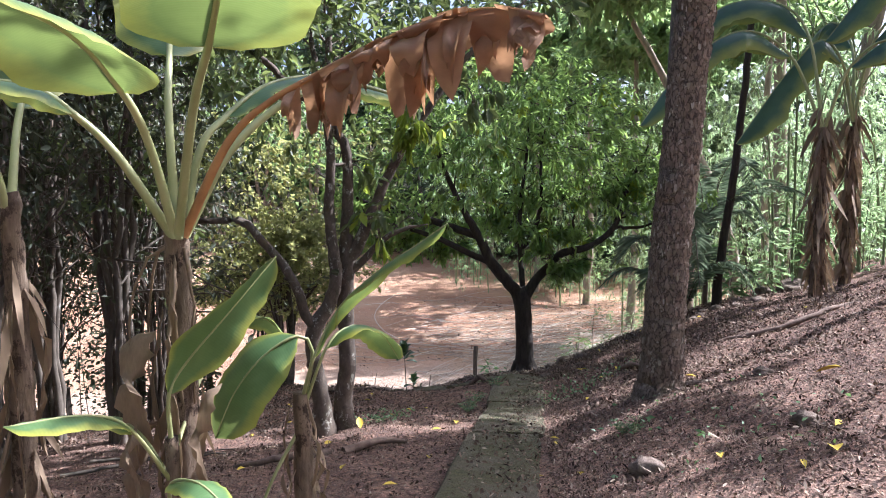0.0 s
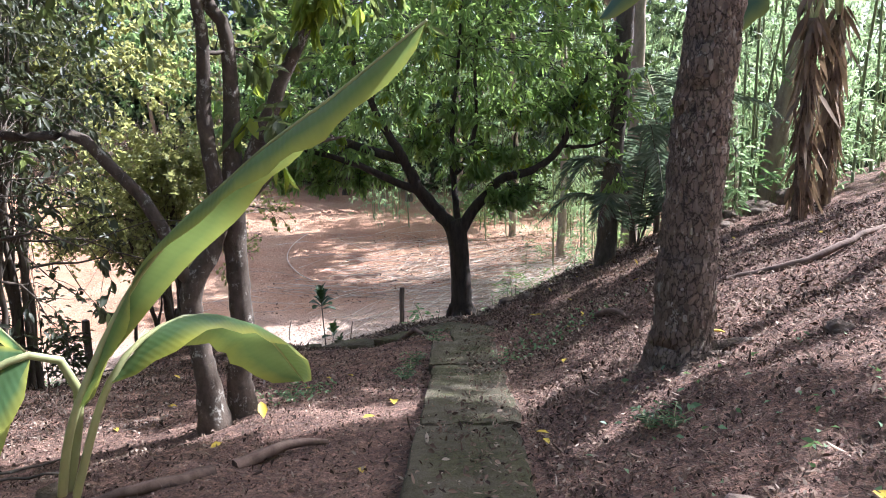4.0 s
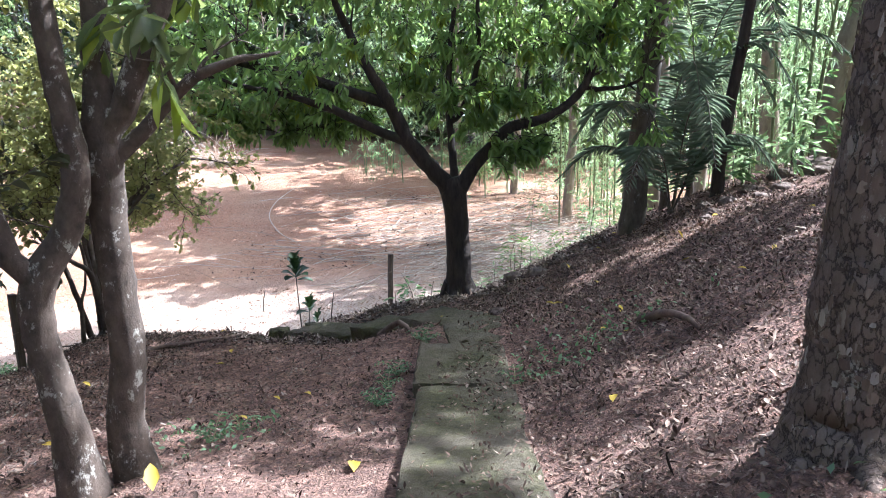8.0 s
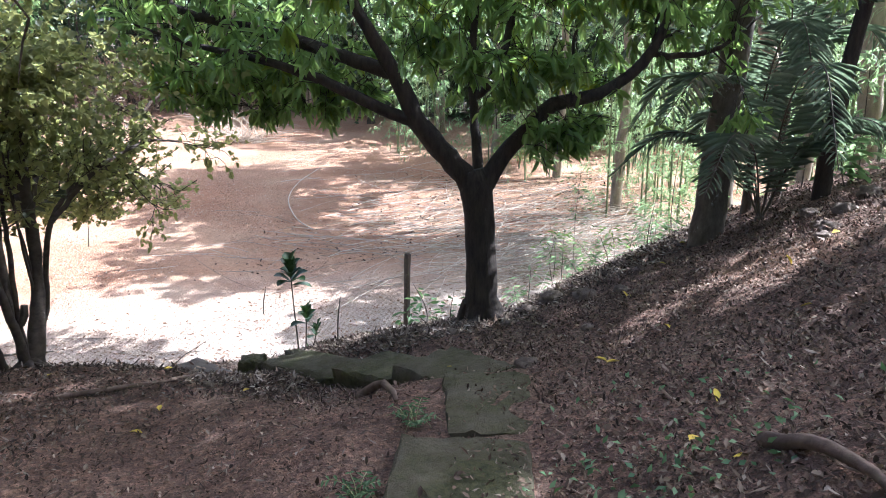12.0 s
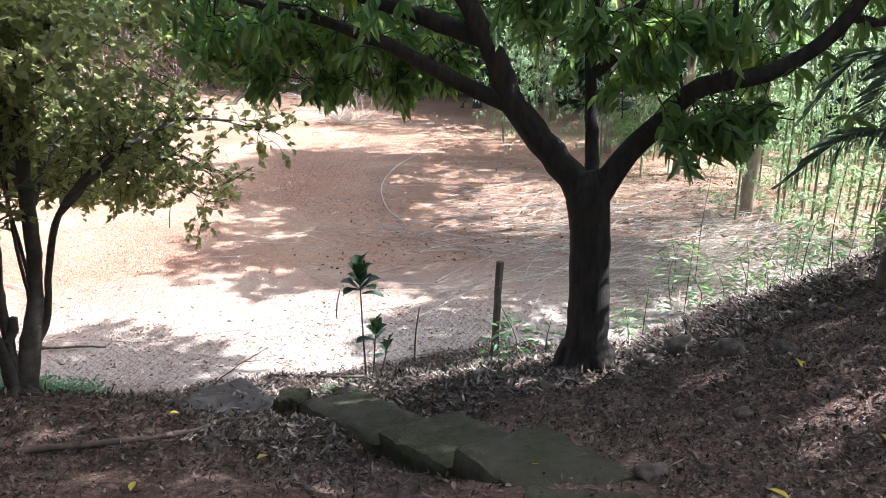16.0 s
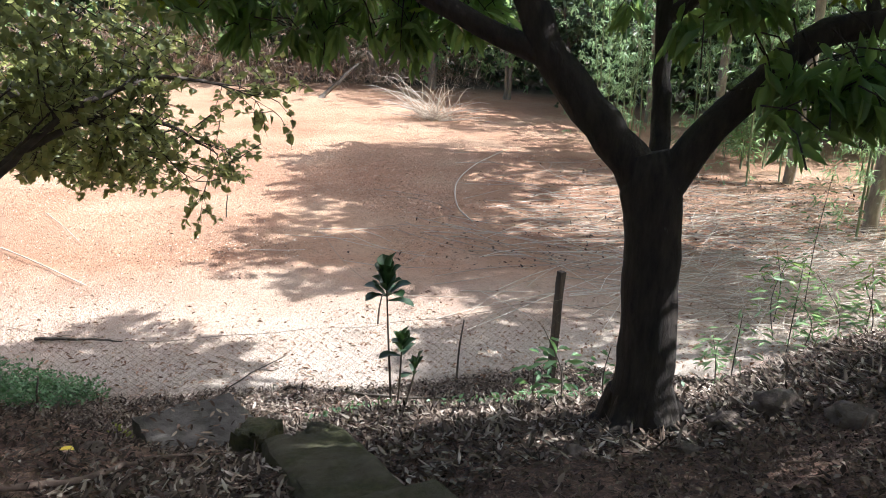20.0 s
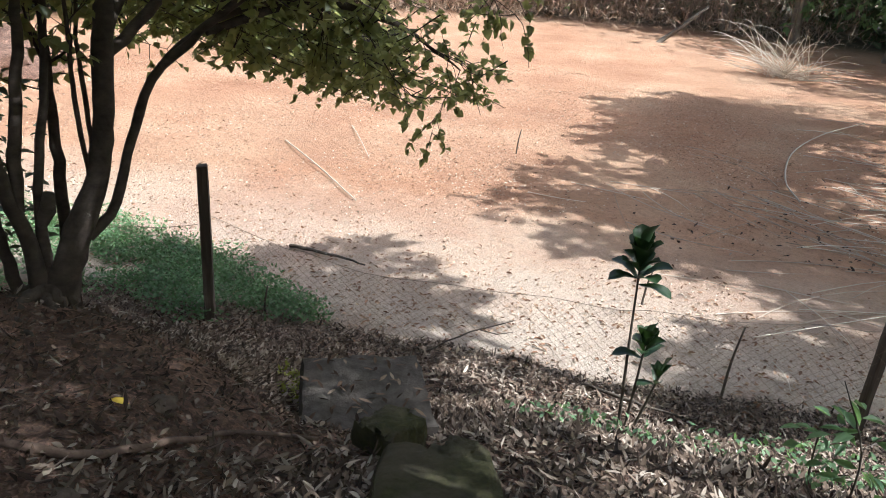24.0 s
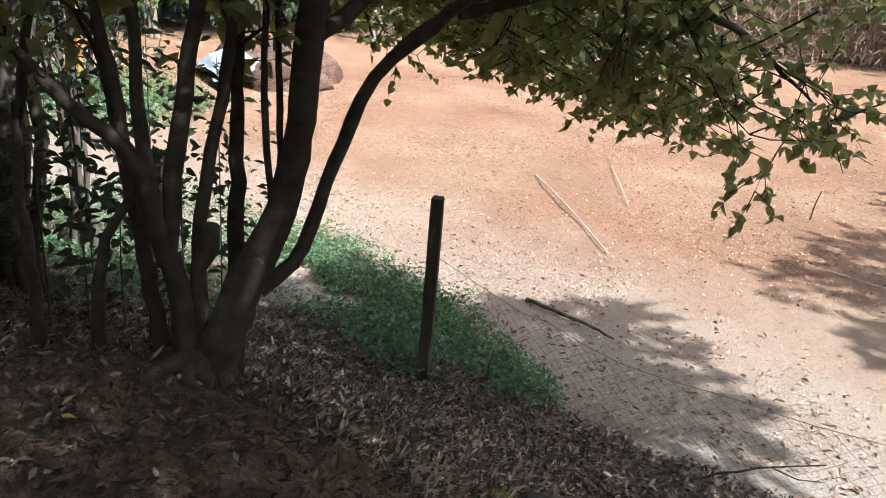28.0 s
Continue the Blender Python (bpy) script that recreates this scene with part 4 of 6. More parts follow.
    for ln in lines:
        tubes("stem", [ln], BARK_SHRUB, t, 10, 0.04, rng)
    for a, ln in ((0.2, 0.5), (1.3, 0.4), (4.0, 0.6), (4.5, 0.5), (5.0, 0.75), (5.5, 0.55), (6.0, 0.6), (3.3, 0.5), (2.4, 0.4)):
        q = [(0.04 * math.cos(a), 0.04 * math.sin(a), 0.16)]
        for s in (0.3, 0.65, 1.0):
            x, y = bx + math.cos(a + s * 0.9) * ln * s, by + math.sin(a + s * 0.9) * ln * s
            q.append((x - bx, y - by, gz(x, y) - o[2] + 0.02 - 0.06 * s))
        tubes("root", [limb(o, q, [0.05, 0.032, 0.024, 0.008], rng, 0.05, 0.012)], BARK_SHRUB, t, 8, 0.1, rng)
    up = [(ln[0][len(ln[0]) * 3 // 5:], ln[1][len(ln[1]) * 3 // 5:]) for ln in lines[:11]]
    every, tips, dirs = branch_out(up, rng, 2, 6, 0.5, 0.6, 0.25, 0.1)
    arms = [limb((0, 0, 0), p, r, rng) for p, r in (
        ([(-2.85, 14.1, 0.05), (-2.8, 14.8, 0.2), (-2.75, 15.5, 0.05), (-2.75, 16.2, -0.3)], [0.028, 0.024, 0.018, 0.007]),
        ([(-2.92, 13.5, -0.1), (-3.2, 14.3, 0.35), (-3.5, 15.2, 0.2), (-3.5, 16.2, -0.3)], [0.034, 0.028, 0.02, 0.008]),
        ([(-2.92, 13.52, 0.0), (-3.6, 14.2, 0.45), (-4.2, 15.0, 0.2), (-4.5, 15.8, -0.3)], [0.034, 0.028, 0.02, 0.008]),
        ([(-2.95, 13.57, 0.2), (-3.9, 13.9, 0.5), (-4.7, 14.3, 0.3), (-5.3, 14.8, -0.3)], [0.032, 0.026, 0.018, 0.008]),
        ([(-2.9, 13.84, -0.14), (-2.6, 14.3, 0.3), (-2.3, 14.9, 0.5), (-2.2, 15.6, 0.4)], [0.026, 0.022, 0.016, 0.007]))]
    more, tips2, dirs2 = branch_out(arms, rng, 2, 8, 0.6, 0.55, 0.0, 0.25)
    for ln in arms:
        tubes("bough", [ln], BARK_SHRUB, t, 8, 0.03, rng)
    # drooping sprays make a flat-bottomed outer crown
    n = 820
    p = np.stack([rng.uniform(-5.4, -2.45, n), rng.uniform(13.9, 16.6, n), np.zeros(n)], -1)
    g = noise_gate(p * (1, 1, 0), 1.1)
    reach = np.clip((p[:, 1] - 13.6) / 2.6, 0, 1)
    floor_z = 0.12 - 0.82 * reach ** 1.4 + 0.5 * np.clip(p[:, 0] + 3.1, 0, 1)
    p[:, 2] = floor_z + 0.3 * g + rng.uniform(0, 1, n) ** 1.6 * 1.1
    p = p[(g > -0.28) & (((p[:, 0] + 3.7) / 1.75) ** 2 + ((p[:, 1] - 14.9) / 1.75) ** 2 < 1.0)]
    sprays = []
    for q in p:
        a = rng.uniform(0, 6.28)
        w = np.array([math.cos(a) * 0.28, math.sin(a) * 0.28 + 0.1, -0.05])
        sprays.append((np.stack([q - w * 0.9 + (0, 0, 0.1), q, q + w + (0, 0, -0.07)]), np.array([0.005, 0.004, 0.002])))
    tagged(tubes("fine_branching", [q for q in every[len(up):] if q[0][-1][2] > -0.45] + more[len(arms):] + sprays, BARK_SHRUB, t, 4), kind="stuff")
    P, W = [], []
    for pts, _ in sprays:
        k = 19
        u = rng.uniform(0, 1, k)[:, None]
        P.append(pts[0] + (pts[2] - pts[0]) * u)
        W.append(rng.normal(0, 1, (k, 3)) * (1, 1, 0.35) + (0, 0, -0.35))
    high = tips[:, 2] > -0.3
    P3, W3 = whorls(np.concatenate([tips[high], tips2]), np.concatenate([dirs[high], dirs2]), 8, rng, 0.9, 0.25, 0.25)
    leaves("crown", np.concatenate(P + [P3]), np.concatenate(W + [W3]), 0.068, 0.058, LEAF_SHRUB, t, rng, broad=0.28, droop=0.2)
    # extra upper canopy, added overhead to shade the ground left of the stems
    q, w = crown_cloud((bx + 0.1, by + 0.2, 1.3), (2.0, 2.0, 0.9), 620, rng, 0.1, -0.1, 0.9)
    q2, w2 = crown_cloud((bx - 0.6, by - 0.9, 2.7), (2.8, 2.4, 0.8), 620, rng, 0.1, -0.15, 0.9)
    q, w = whorls(np.concatenate([q, q2]), np.concatenate([w, w2]), 13, rng, 0.9, 0.3, 0.2)
    leaves("crown", q, w, 0.067, 0.055, LEAF_SHRUB, t, rng, broad=0.28)


mango_tree()
scaly_tree()
twin_tree()
heart_leaf_tree()


# ---- steps and slab at the foot of the path ----
stair = thing("garden_steps", (0, 0, 0), "worn mossy concrete steps bending down to the clearing", "steps", kind="structure")
for i, (x, y, z, w, l, yaw, pitch, h) in enumerate((
        (1.25, 11.08, -0.56, 0.6, 1.15, 3, -9, 0.4), (1.0, 12.06, -0.78, 0.62, 0.8, 38, -9, 0.4), (0.43, 12.68, -1.06, 0.6, 0.82, 42, -12, 0.4),
        (-0.33, 13.46, -1.4, 0.54, 1.36, 42, -13, 0.5), (-1.08, 13.96, -1.59, 0.27, 0.3, 9, -8, 0.9), (-0.66, 13.98, -1.53, 0.17, 0.2, 20, -10, 0.6))):
    ob = part("step", block(w, l, h, 0.035 if w < 0.55 else 0.024, seed=40 + i, jag=0.012), CONCRETE, stair)
    ob.location = (x, y, z)
    ob.rotation_euler = (radians(pitch), 0, radians(yaw))
slab = part("concrete_slab", block(0.84, 0.92, 0.75, 0.02, seed=60, jag=0.012), plain_material("bare_concrete", (0.05, 0.042, 0.036), (0.14, 0.12, 0.105), 8, 0.95, 0.7, 0.02))
slab.location = (-2.0, 14.62, -2.13)
slab.rotation_euler = (radians(-2), radians(0.5), radians(52))
tagged(slab, "square grey concrete slab strewn with dead leaves", "slab")


# ---- banana plants ----
def blade(pts, width, rng, droop=0.5, ragged=0.0, taper=0.25, twist=0.0):
    """A banana leaf blade round a midrib line: two wide, arched halves with a wavy rim."""
    line, _ = smooth_line(pts, [1] * len(pts), 0.03)
    n = len(line)
    u = np.linspace(0, 1, n)
    wid = width * 0.5 * np.clip(np.minimum(u / taper, 1) ** 0.6, 0.04, 1) * np.clip((1 - u) / 0.22, 0, 1) ** 0.5
    tan = unit(np.gradient(line, axis=0))
    side = unit(np.cross(tan, np.array([0, 0, 1.0])))
    nor = np.cross(side, tan)
    turn = (np.asarray(twist) if np.ndim(twist) == 0 else twist[0] + (twist[1] - twist[0]) * u)
    c, sn = np.cos(turn).reshape(-1, 1), np.sin(turn).reshape(-1, 1)
    side, nor = side * c + nor * sn, nor * c - side * sn
    cols = (-1, -0.66, -0.33, 0, 0.33, 0.66, 1)
    wave = {s: np.interp(u, np.linspace(0, 1, 16), rng.uniform(1 - ragged, 1, 16)) for s in (-1, 1)}
    V = []
    for c in cols:
        s = -1 if c < 0 else 1
        k = np.abs(c)
        w = wid * k * wave[s]
        V.append(line + side * (np.sign(c) * w * math.cos(droop * 0.8))[:, None] - nor * (w * k * math.sin(droop))[:, None]
                 + nor * (0.005 * np.sin(u * 34 + 3 * c + 2 * np.sin(u * 9)) * k)[:, None])
    V = np.stack(V, 1)
    m = len(cols)
    i = np.arange(n - 1)[:, None] * m + np.arange(m - 1)[None]
    f = np.stack([i, i + 1, i + m + 1, i + m], -1).reshape(-1, m - 1, 4)
    f = f.reshape(-1, 4)
    me = quick_mesh("blade", V.reshape(-1, 3), f)
    layer = me.uv_layers.new(name="along_across")
    grid = np.stack([np.repeat(u * np.linalg.norm(np.diff(line, axis=0), axis=1).sum(), m), np.tile(cols, n)], -1)
    layer.data.foreach_set("uv", grid[f.ravel()].astype(np.float32).ravel())
    return me


def tatters(pts, rng, n=44, drop=(0.05, 0.3)):
    """Torn, folded strips of a dead blade hanging from its midrib."""
    line, _ = smooth_line(pts, [1] * len(pts), 0.02)
    V, Fc, at = [], [], 0
    rows, cols = 7, 4
    for _ in range(n):
        i = int(rng.uniform(0.02, 0.97) * (len(line) - 4))
        w = rng.uniform(0.05, 0.22)
        j = min(len(line) - 1, i + max(2, int(w / 0.02)))
        a, b = line[i], line[j]
        side = unit(np.cross(b - a, np.array([0, 0, 1.0]))) * rng.choice([-1, 1])
        ln = rng.uniform(*drop) * (1.15 - 0.5 * abs(i / len(line) - 0.5))
        ph, sway = rng.uniform(0, 6.28), rng.normal(0, 0.08)
        for r in range(rows):
            v = r / (rows - 1)
            narrow = 1 - (0.3 + 0.4 * (ph % 1)) * v ** 2
            out = (0.05 + 0.06 * (ph % 0.9)) * math.sin(min(v * 2.6, 1.9)) + 0.035 * math.sin(ph + v * 6)
            for c in range(cols):
                k = (c / (cols - 1) - 0.5) * narrow + 0.5
                q = a + (b - a) * k + side * (out + 0.035 * v * math.sin(ph + c * 2.3 + v * 4)) + (b - a) * sway * v
                V.append(q + np.array([0, 0, 0.012 - ln * v * (1 + 0.15 * math.sin(c * 1.9 + ph))]))
        for r in range(rows - 1):
            for c in range(cols - 1):
                k = at + r * cols + c
                Fc.append((k, k + 1, k + cols + 1, k + cols))
        at += rows * cols
    return quick_mesh("blade", np.array(V), Fc)


def dead_leaves(owner, x, y, z0, z1, r, n, rng, size=0.45):
    """Dry leaves hanging down all round a stem."""
    a = rng.uniform(0, 6.28, n)
    z = rng.uniform(z0 + 0.3, z1, n)
    out = np.stack([np.cos(a), np.sin(a), 0 * a], -1)
    leaves("dry_leaves", np.stack([x + 0 * a, y + 0 * a, z], -1) + out * r, out * rng.uniform(0.1, 0.5, (n, 1)) + (0, 0, -1.0), size * rng.uniform(0.4, 1.2, n), size * rng.uniform(0.06, 0.2, n), SHEATH, owner, rng, "dry grey-brown leaves hanging down the stem", droop=-0.12, fold=0.7, broad=0.35)["kind"] = "stuff"


def banana_leaf(owner, base, pts, stalk, width, mat, rng, label="", stalk_mat=None, thick=0.022, torn=False, **kw):
    """A leaf: a stalk up to the given point, and a blade along the rest."""
    p = np.asarray(pts, float) + np.asarray(base, float)
    full, r = smooth_line(p, np.interp(np.arange(len(p)), [0, stalk + 1, len(p)], [thick, thick * 0.5, 0.0015]), 0.04)
    ob = tubes("leaf", [(full, r)], stalk_mat or STALK, owner, 8, label=label)
    me = tatters(p[stalk:], rng) if torn else blade(p[stalk:], width, rng, **kw)
    part("blade", me, mat, ob)
    return ob


def dry_skirt(owner, x, y, z0, z1, r, n, rng):
    """Strips of dead sheath hanging round a stem."""
    for _ in range(n):
        a = rng.uniform(0, 6.28)
        z = rng.uniform(z0 + 0.25 * (z1 - z0), z1)
        ln = rng.uniform(0.25, 0.6) * (z1 - z0)
        out = r + rng.uniform(-0.03, 0.01)
        p = [(x + math.cos(a) * r, y + math.sin(a) * r, z), (x + math.cos(a) * (out + 0.06), y + math.sin(a) * (out + 0.06), z - ln * 0.3),
             (x + math.cos(a + 0.1) * (out + 0.03), y + math.sin(a + 0.1) * (out + 0.03), z - ln * 0.7), (x + math.cos(a + 0.2) * (out + 0.05), y + math.sin(a + 0.2) * (out + 0.05), max(z - ln, z0 - 0.05))]
        part("dry_sheath", blade(p, rng.uniform(0.02, 0.09), rng, droop=1.0, ragged=0.8), SHEATH, owner)


def stem_of(owner, x, y, top, r, rng):
    z = gz(x, y)
    ln = smooth_line([(x, y, z - 0.1), (x, y, z + 0.1), (x + 0.01, y, (z + top) / 2), (x, y, top)], [r * 1.25, r * 1.15, r, r * 0.75], 0.06, 0.004, rng)
    tubes("stem", [ln], BANANA_STEM, owner, 14, 0.04, rng)


def banana_plants():
    rng = np.random.default_rng(51)
    a = thing("banana_plant", (0, 0, 0), "tall banana plant with broad green leaves and one dead brown leaf", "banana plant", "banana plants")
    stem_of(a, -0.53, 3.54, 2.2, 0.066, rng)
    B = (-0.53, 3.54, 0)
    banana_leaf(a, B, [(0.02, -0.05, 2.12), (-0.02, -0.17, 2.49), (-0.03, -0.36, 2.69), (-0.08, -0.62, 2.86), (-0.22, -0.95, 2.95)], 2, 0.62, BANANA, rng, droop=0.35)
    banana_leaf(a, B, [(0.0, 0.0, 2.12), (-0.06, 0.1, 2.65), (-0.12, 0.26, 2.92), (-0.22, 0.5, 3.2), (-0.4, 0.8, 3.4)], 2, 0.5, BANANA, rng, droop=0.3)
    banana_leaf(a, B, [(0.03, -0.05, 2.12), (0.21, -0.29, 2.62), (0.36, -0.5, 2.83), (0.5, -0.75, 2.98), (0.65, -1.1, 3.02)], 2, 0.6, BANANA, rng, droop=0.3)
    banana_leaf(a, B, [(0.03, 0.0, 2.12), (0.08, 0.09, 2.49), (0.15, 0.22, 2.64), (0.29, 0.44, 2.81), (0.55, 0.72, 2.9)], 2, 0.34, BANANA, rng, droop=0.35, ragged=0.5)
    banana_leaf(a, B, [(0.04, -0.02, 2.12), (0.23, 0.01, 2.51), (0.41, 0.04, 2.69), (0.7, 0.08, 2.85), (1.03, 0.07, 3.0), (1.32, 0.05, 3.06), (1.56, -0.04, 3.0)], 2, 0.42, BANANA_DRY, rng,
                "dead orange-brown banana leaf hanging in tatters", STALK_DRY, torn=True)
    banana_leaf(a, B, [(0.0, -0.03, 2.12), (-0.18, -0.13, 2.46), (-0.3, -0.23, 2.62), (-0.42, -0.33, 2.72), (-0.7, -0.5, 2.74)], 2, 0.3, BANANA, rng, droop=0.4)
    banana_leaf(a, B, [(0.03, 0.02, 2.12), (0.2, 0.16, 2.5), (0.43, 0.35, 2.74), (0.64, 0.57, 2.82), (0.9, 0.69, 2.76)], 3, 0.2, BANANA, rng, droop=0.5)
    dry_skirt(a, -0.53, 3.54, gz(-0.53, 3.54), 2.1, 0.066, 9, rng)
    dead_leaves(a, -0.53, 3.54, 0.4, 1.5, 0.06, 12, rng, 0.32)
    for an, far, low in ((2.9, 0.16, 1.1), (3.7, 0.2, 1.25), (5.8, 0.1, 0.7)):
        c, sn = math.cos(an), math.sin(an)
        tubes("dead_stalk", [smooth_line([(-0.53, 3.54, 2.1), (-0.53 + 0.5 * far * c, 3.54 + 0.5 * far * sn, 2.06), (-0.53 + far * c, 3.54 + far * sn, 1.75), (-0.53 + 0.85 * far * c, 3.54 + 0.85 * far * sn, 2.1 - low)], [0.009, 0.007, 0.006, 0.003], 0.06, 0.006, rng)], SHEATH, a, 6)
    for x, y, z, wide, turn in ((-0.68, 3.42, 1.72, 0.2, 0.9), (-0.4, 3.42, 1.5, 0.14, 0.2), (-0.72, 3.5, 1.3, 0.16, 1.4)):
        part("dead_leaf", blade([(x + 0.08, y + 0.05, z), (x + 0.02, y, z - 0.05), (x, y - 0.02, z - 0.22), (x + 0.03, y, z - 0.42), (x + 0.05, y + 0.02, z - 0.5)], wide, rng, droop=0.6, ragged=0.6, twist=turn), SHEATH, a, "crumpled dry brown leaf hanging on the stem")
    b = thing("banana_plant", (0, 0, 0), "young banana plant with a drooping yellow-edged leaf beside the path", "banana plant", "banana plants")
    stem_of(b, -0.08, 3.83, 1.36, 0.05, rng)
    B = (-0.08, 3.83, 0)
    banana_leaf(b, B, [(0.01, 0, 1.3), (0.06, 0.0, 1.56), (0.0, -0.04, 1.64), (-0.14, -0.1, 1.56), (-0.26, -0.16, 1.4), (-0.34, -0.2, 1.2)], 2, 0.34, BANANA, rng, droop=0.25, thick=0.011, twist=0.55)
    banana_leaf(b, B, [(0.0, 0, 1.3), (0.08, -0.06, 1.54), (0.19, 0.0, 1.77), (0.41, -0.1, 1.97), (0.57, -0.18, 2.08), (0.71, -0.26, 2.18)], 1, 0.125, BANANA, rng, droop=0.6, thick=0.01, twist=(0.6, -0.7))
    banana_leaf(b, B, [(0.02, 0, 1.3), (0.13, -0.03, 1.58), (0.2, 0.05, 1.66), (0.27, 0.13, 1.66), (0.36, 0.2, 1.6), (0.43, 0.28, 1.46)], 1, 0.2, BANANA, rng, droop=0.45, thick=0.009, twist=0.35)
    banana_leaf(b, B, [(0.0, 0, 1.2), (-0.1, -0.1, 1.0), (-0.15, -0.16, 0.85), (-0.16, -0.17, 0.75)], 2, 0.08, BANANA_DRY, rng, "dead leaf hanging to the ground", STALK, droop=1.2, thick=0.01)
    dry_skirt(b, -0.08, 3.83, gz(-0.08, 3.83), 1.36, 0.05, 14, rng)
    c = thing("banana_plant", (0, 0, 0), "leafy banana suckers at the foot of the tall banana plant", "banana plant", "banana plants")
    stem_of(c, -0.5, 3.36, 1.3, 0.035, rng)
    B = (-0.08, 3.83, 0)
    banana_leaf(c, B, [(-0.42, -0.47, 1.25), (-0.41, -0.5, 1.49), (-0.34, -0.48, 1.62), (-0.18, -0.45, 1.81), (-0.01, -0.31, 2.04)], 1, 0.25, BANANA, rng, droop=0.3, thick=0.012, twist=0.9)
    banana_leaf(c, B, [(-0.42, -0.47, 1.2), (-0.4, -0.15, 1.5), (-0.3, 0.08, 1.68), (-0.2, 0.14, 1.68), (-0.11, 0.16, 1.58)], 2, 0.2, BANANA, rng, droop=0.3, thick=0.01, twist=0.5)
    banana_leaf(c, B, [(-0.42, -0.47, 1.1), (-0.47, -0.72, 1.42), (-0.53, -0.91, 1.53), (-0.7, -1.11, 1.55)], 1, 0.2, BANANA, rng, droop=0.3, thick=0.01)
    banana_leaf(c, B, [(-0.42, -0.47, 1.1), (-0.57, -0.43, 1.29), (-0.69, -0.44, 1.36), (-0.91, -0.35, 1.34)], 1, 0.14, BANANA, rng, droop=0.3, thick=0.01)
    banana_leaf(c, B, [(-0.42, -0.5, 1.0), (-0.32, -0.7, 1.2), (-0.15, -0.85, 1.27), (0.0, -0.95, 1.22)], 1, 0.16, BANANA, rng, droop=0.3, thick=0.01)
    dry_skirt(c, -0.62, 3.5, gz(-0.6, 3.5), 1.55, 0.12, 6, rng)
    d = thing("banana_plant", (0, 0, 0), "banana stem wrapped in hanging dry leaves", "banana plant", "banana plants")
    stem_of(d, -1.38, 3.7, 2.3, 0.055, rng)
    dead_leaves(d, -1.38, 3.7, 0.3, 2.0, 0.05, 30, rng, 0.36)
    dry_skirt(d, -1.38, 3.7, gz(-1.38, 3.7), 1.9, 0.06, 14, rng)
    for k in range(4):
        an = 1.9 + k * 0.9
        banana_leaf(d, (-1.38, 3.7, 2.2), [(0, 0, 0), (math.cos(an) * 0.25, math.sin(an) * 0.25, 0.5), (math.cos(an) * 0.8, math.sin(an) * 0.8, 0.9), (math.cos(an) * 1.6, math.sin(an) * 1.6, 0.8)], 1, 0.45, BANANA, rng, droop=0.4)
    # the dark clump up the slope
    clump = (((5.5, 12.0, 2.5), (((0, 0, 3.0), (-0.45, 0.15, 4.1), (-1.1, 0.3, 4.5), (-1.9, 0.3, 4.05), (-2.6, 0.2, 3.1)), ((0, 0, 3.0), (-0.15, 0.3, 4.4), (-0.5, 0.6, 4.95), (-1.2, 0.9, 5.0), (-1.9, 1.1, 4.4)), ((0, 0, 3.0), (0.25, -0.2, 3.9), (0.7, -0.5, 4.2), (1.3, -0.8, 3.4)))),
             ((6.3, 12.9, 2.5), (((0, 0, 3.2), (-0.2, 0, 4.1), (-0.55, 0, 4.45), (-1.1, -0.1, 3.9), (-1.85, -0.3, 2.85)), ((0, 0, 3.2), (0.2, -0.1, 4.4), (0.7, -0.3, 4.9), (1.5, -0.5, 4.3)), ((0, 0, 3.2), (0.1, 0.4, 4.4), (0.0, 1.0, 4.9), (-0.2, 1.7, 4.5)))),
             ((7.2, 11.6, 2.6), (((0, 0, 3.9), (-0.4, 0.1, 4.9), (-1.0, 0.3, 5.2), (-1.7, 0.5, 4.3)), ((0, 0, 3.9), (0.4, 0.3, 5.0), (1.0, 0.6, 5.2), (1.6, 0.8, 4.4)))))
    for (x, y, h), blades in clump:
        e = thing("banana_plant", (0, 0, 0), "shaded banana plant with dark drooping leaves on the slope", "banana plant", "banana plants")
        z = gz(x, y)
        stem_of(e, x, y, z + h, 0.085, rng)
        dry_skirt(e, x, y, z + 0.2, z + h, 0.085, 14, rng)
        dead_leaves(e, x, y, z, z + h + 0.3, 0.07, 150, rng, 0.5)
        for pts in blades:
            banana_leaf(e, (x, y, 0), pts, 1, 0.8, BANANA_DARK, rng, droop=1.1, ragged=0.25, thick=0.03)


# ---- palms ----
def frond(owner, base, pts, rng, width=0.5, thick=0.011, n=64):
    p = np.asarray(pts, float) + np.asarray(base, float)
    line, r = smooth_line(p, np.linspace(thick, 0.004, len(p)), 0.05)
    ob = tubes("frond", [(line, r)], BARK_THIN, owner, 6)
    s = np.linspace(0.16, 0.99, n)
    k = (s * (len(line) - 1)).astype(int)
    tan = unit(np.gradient(line, axis=0))[k]
    side = unit(np.cross(tan, np.array([0, 0, 1.0])))
    P = np.concatenate([line[k], line[k]])
    W = np.concatenate([side + tan * 0.7, -side + tan * 0.7]) + rng.normal(0, 0.08, (2 * n, 3))
    W[:, 2] -= 0.1
    ln = width * np.sin(np.clip(s, 0.1, 0.97) * math.pi) ** 0.6
    leaves("frond_blade", P, W, np.concatenate([ln, ln]), 0.0095, LEAF_PALM, ob, rng, droop=0.22, fold=0.3, roll=0.2)


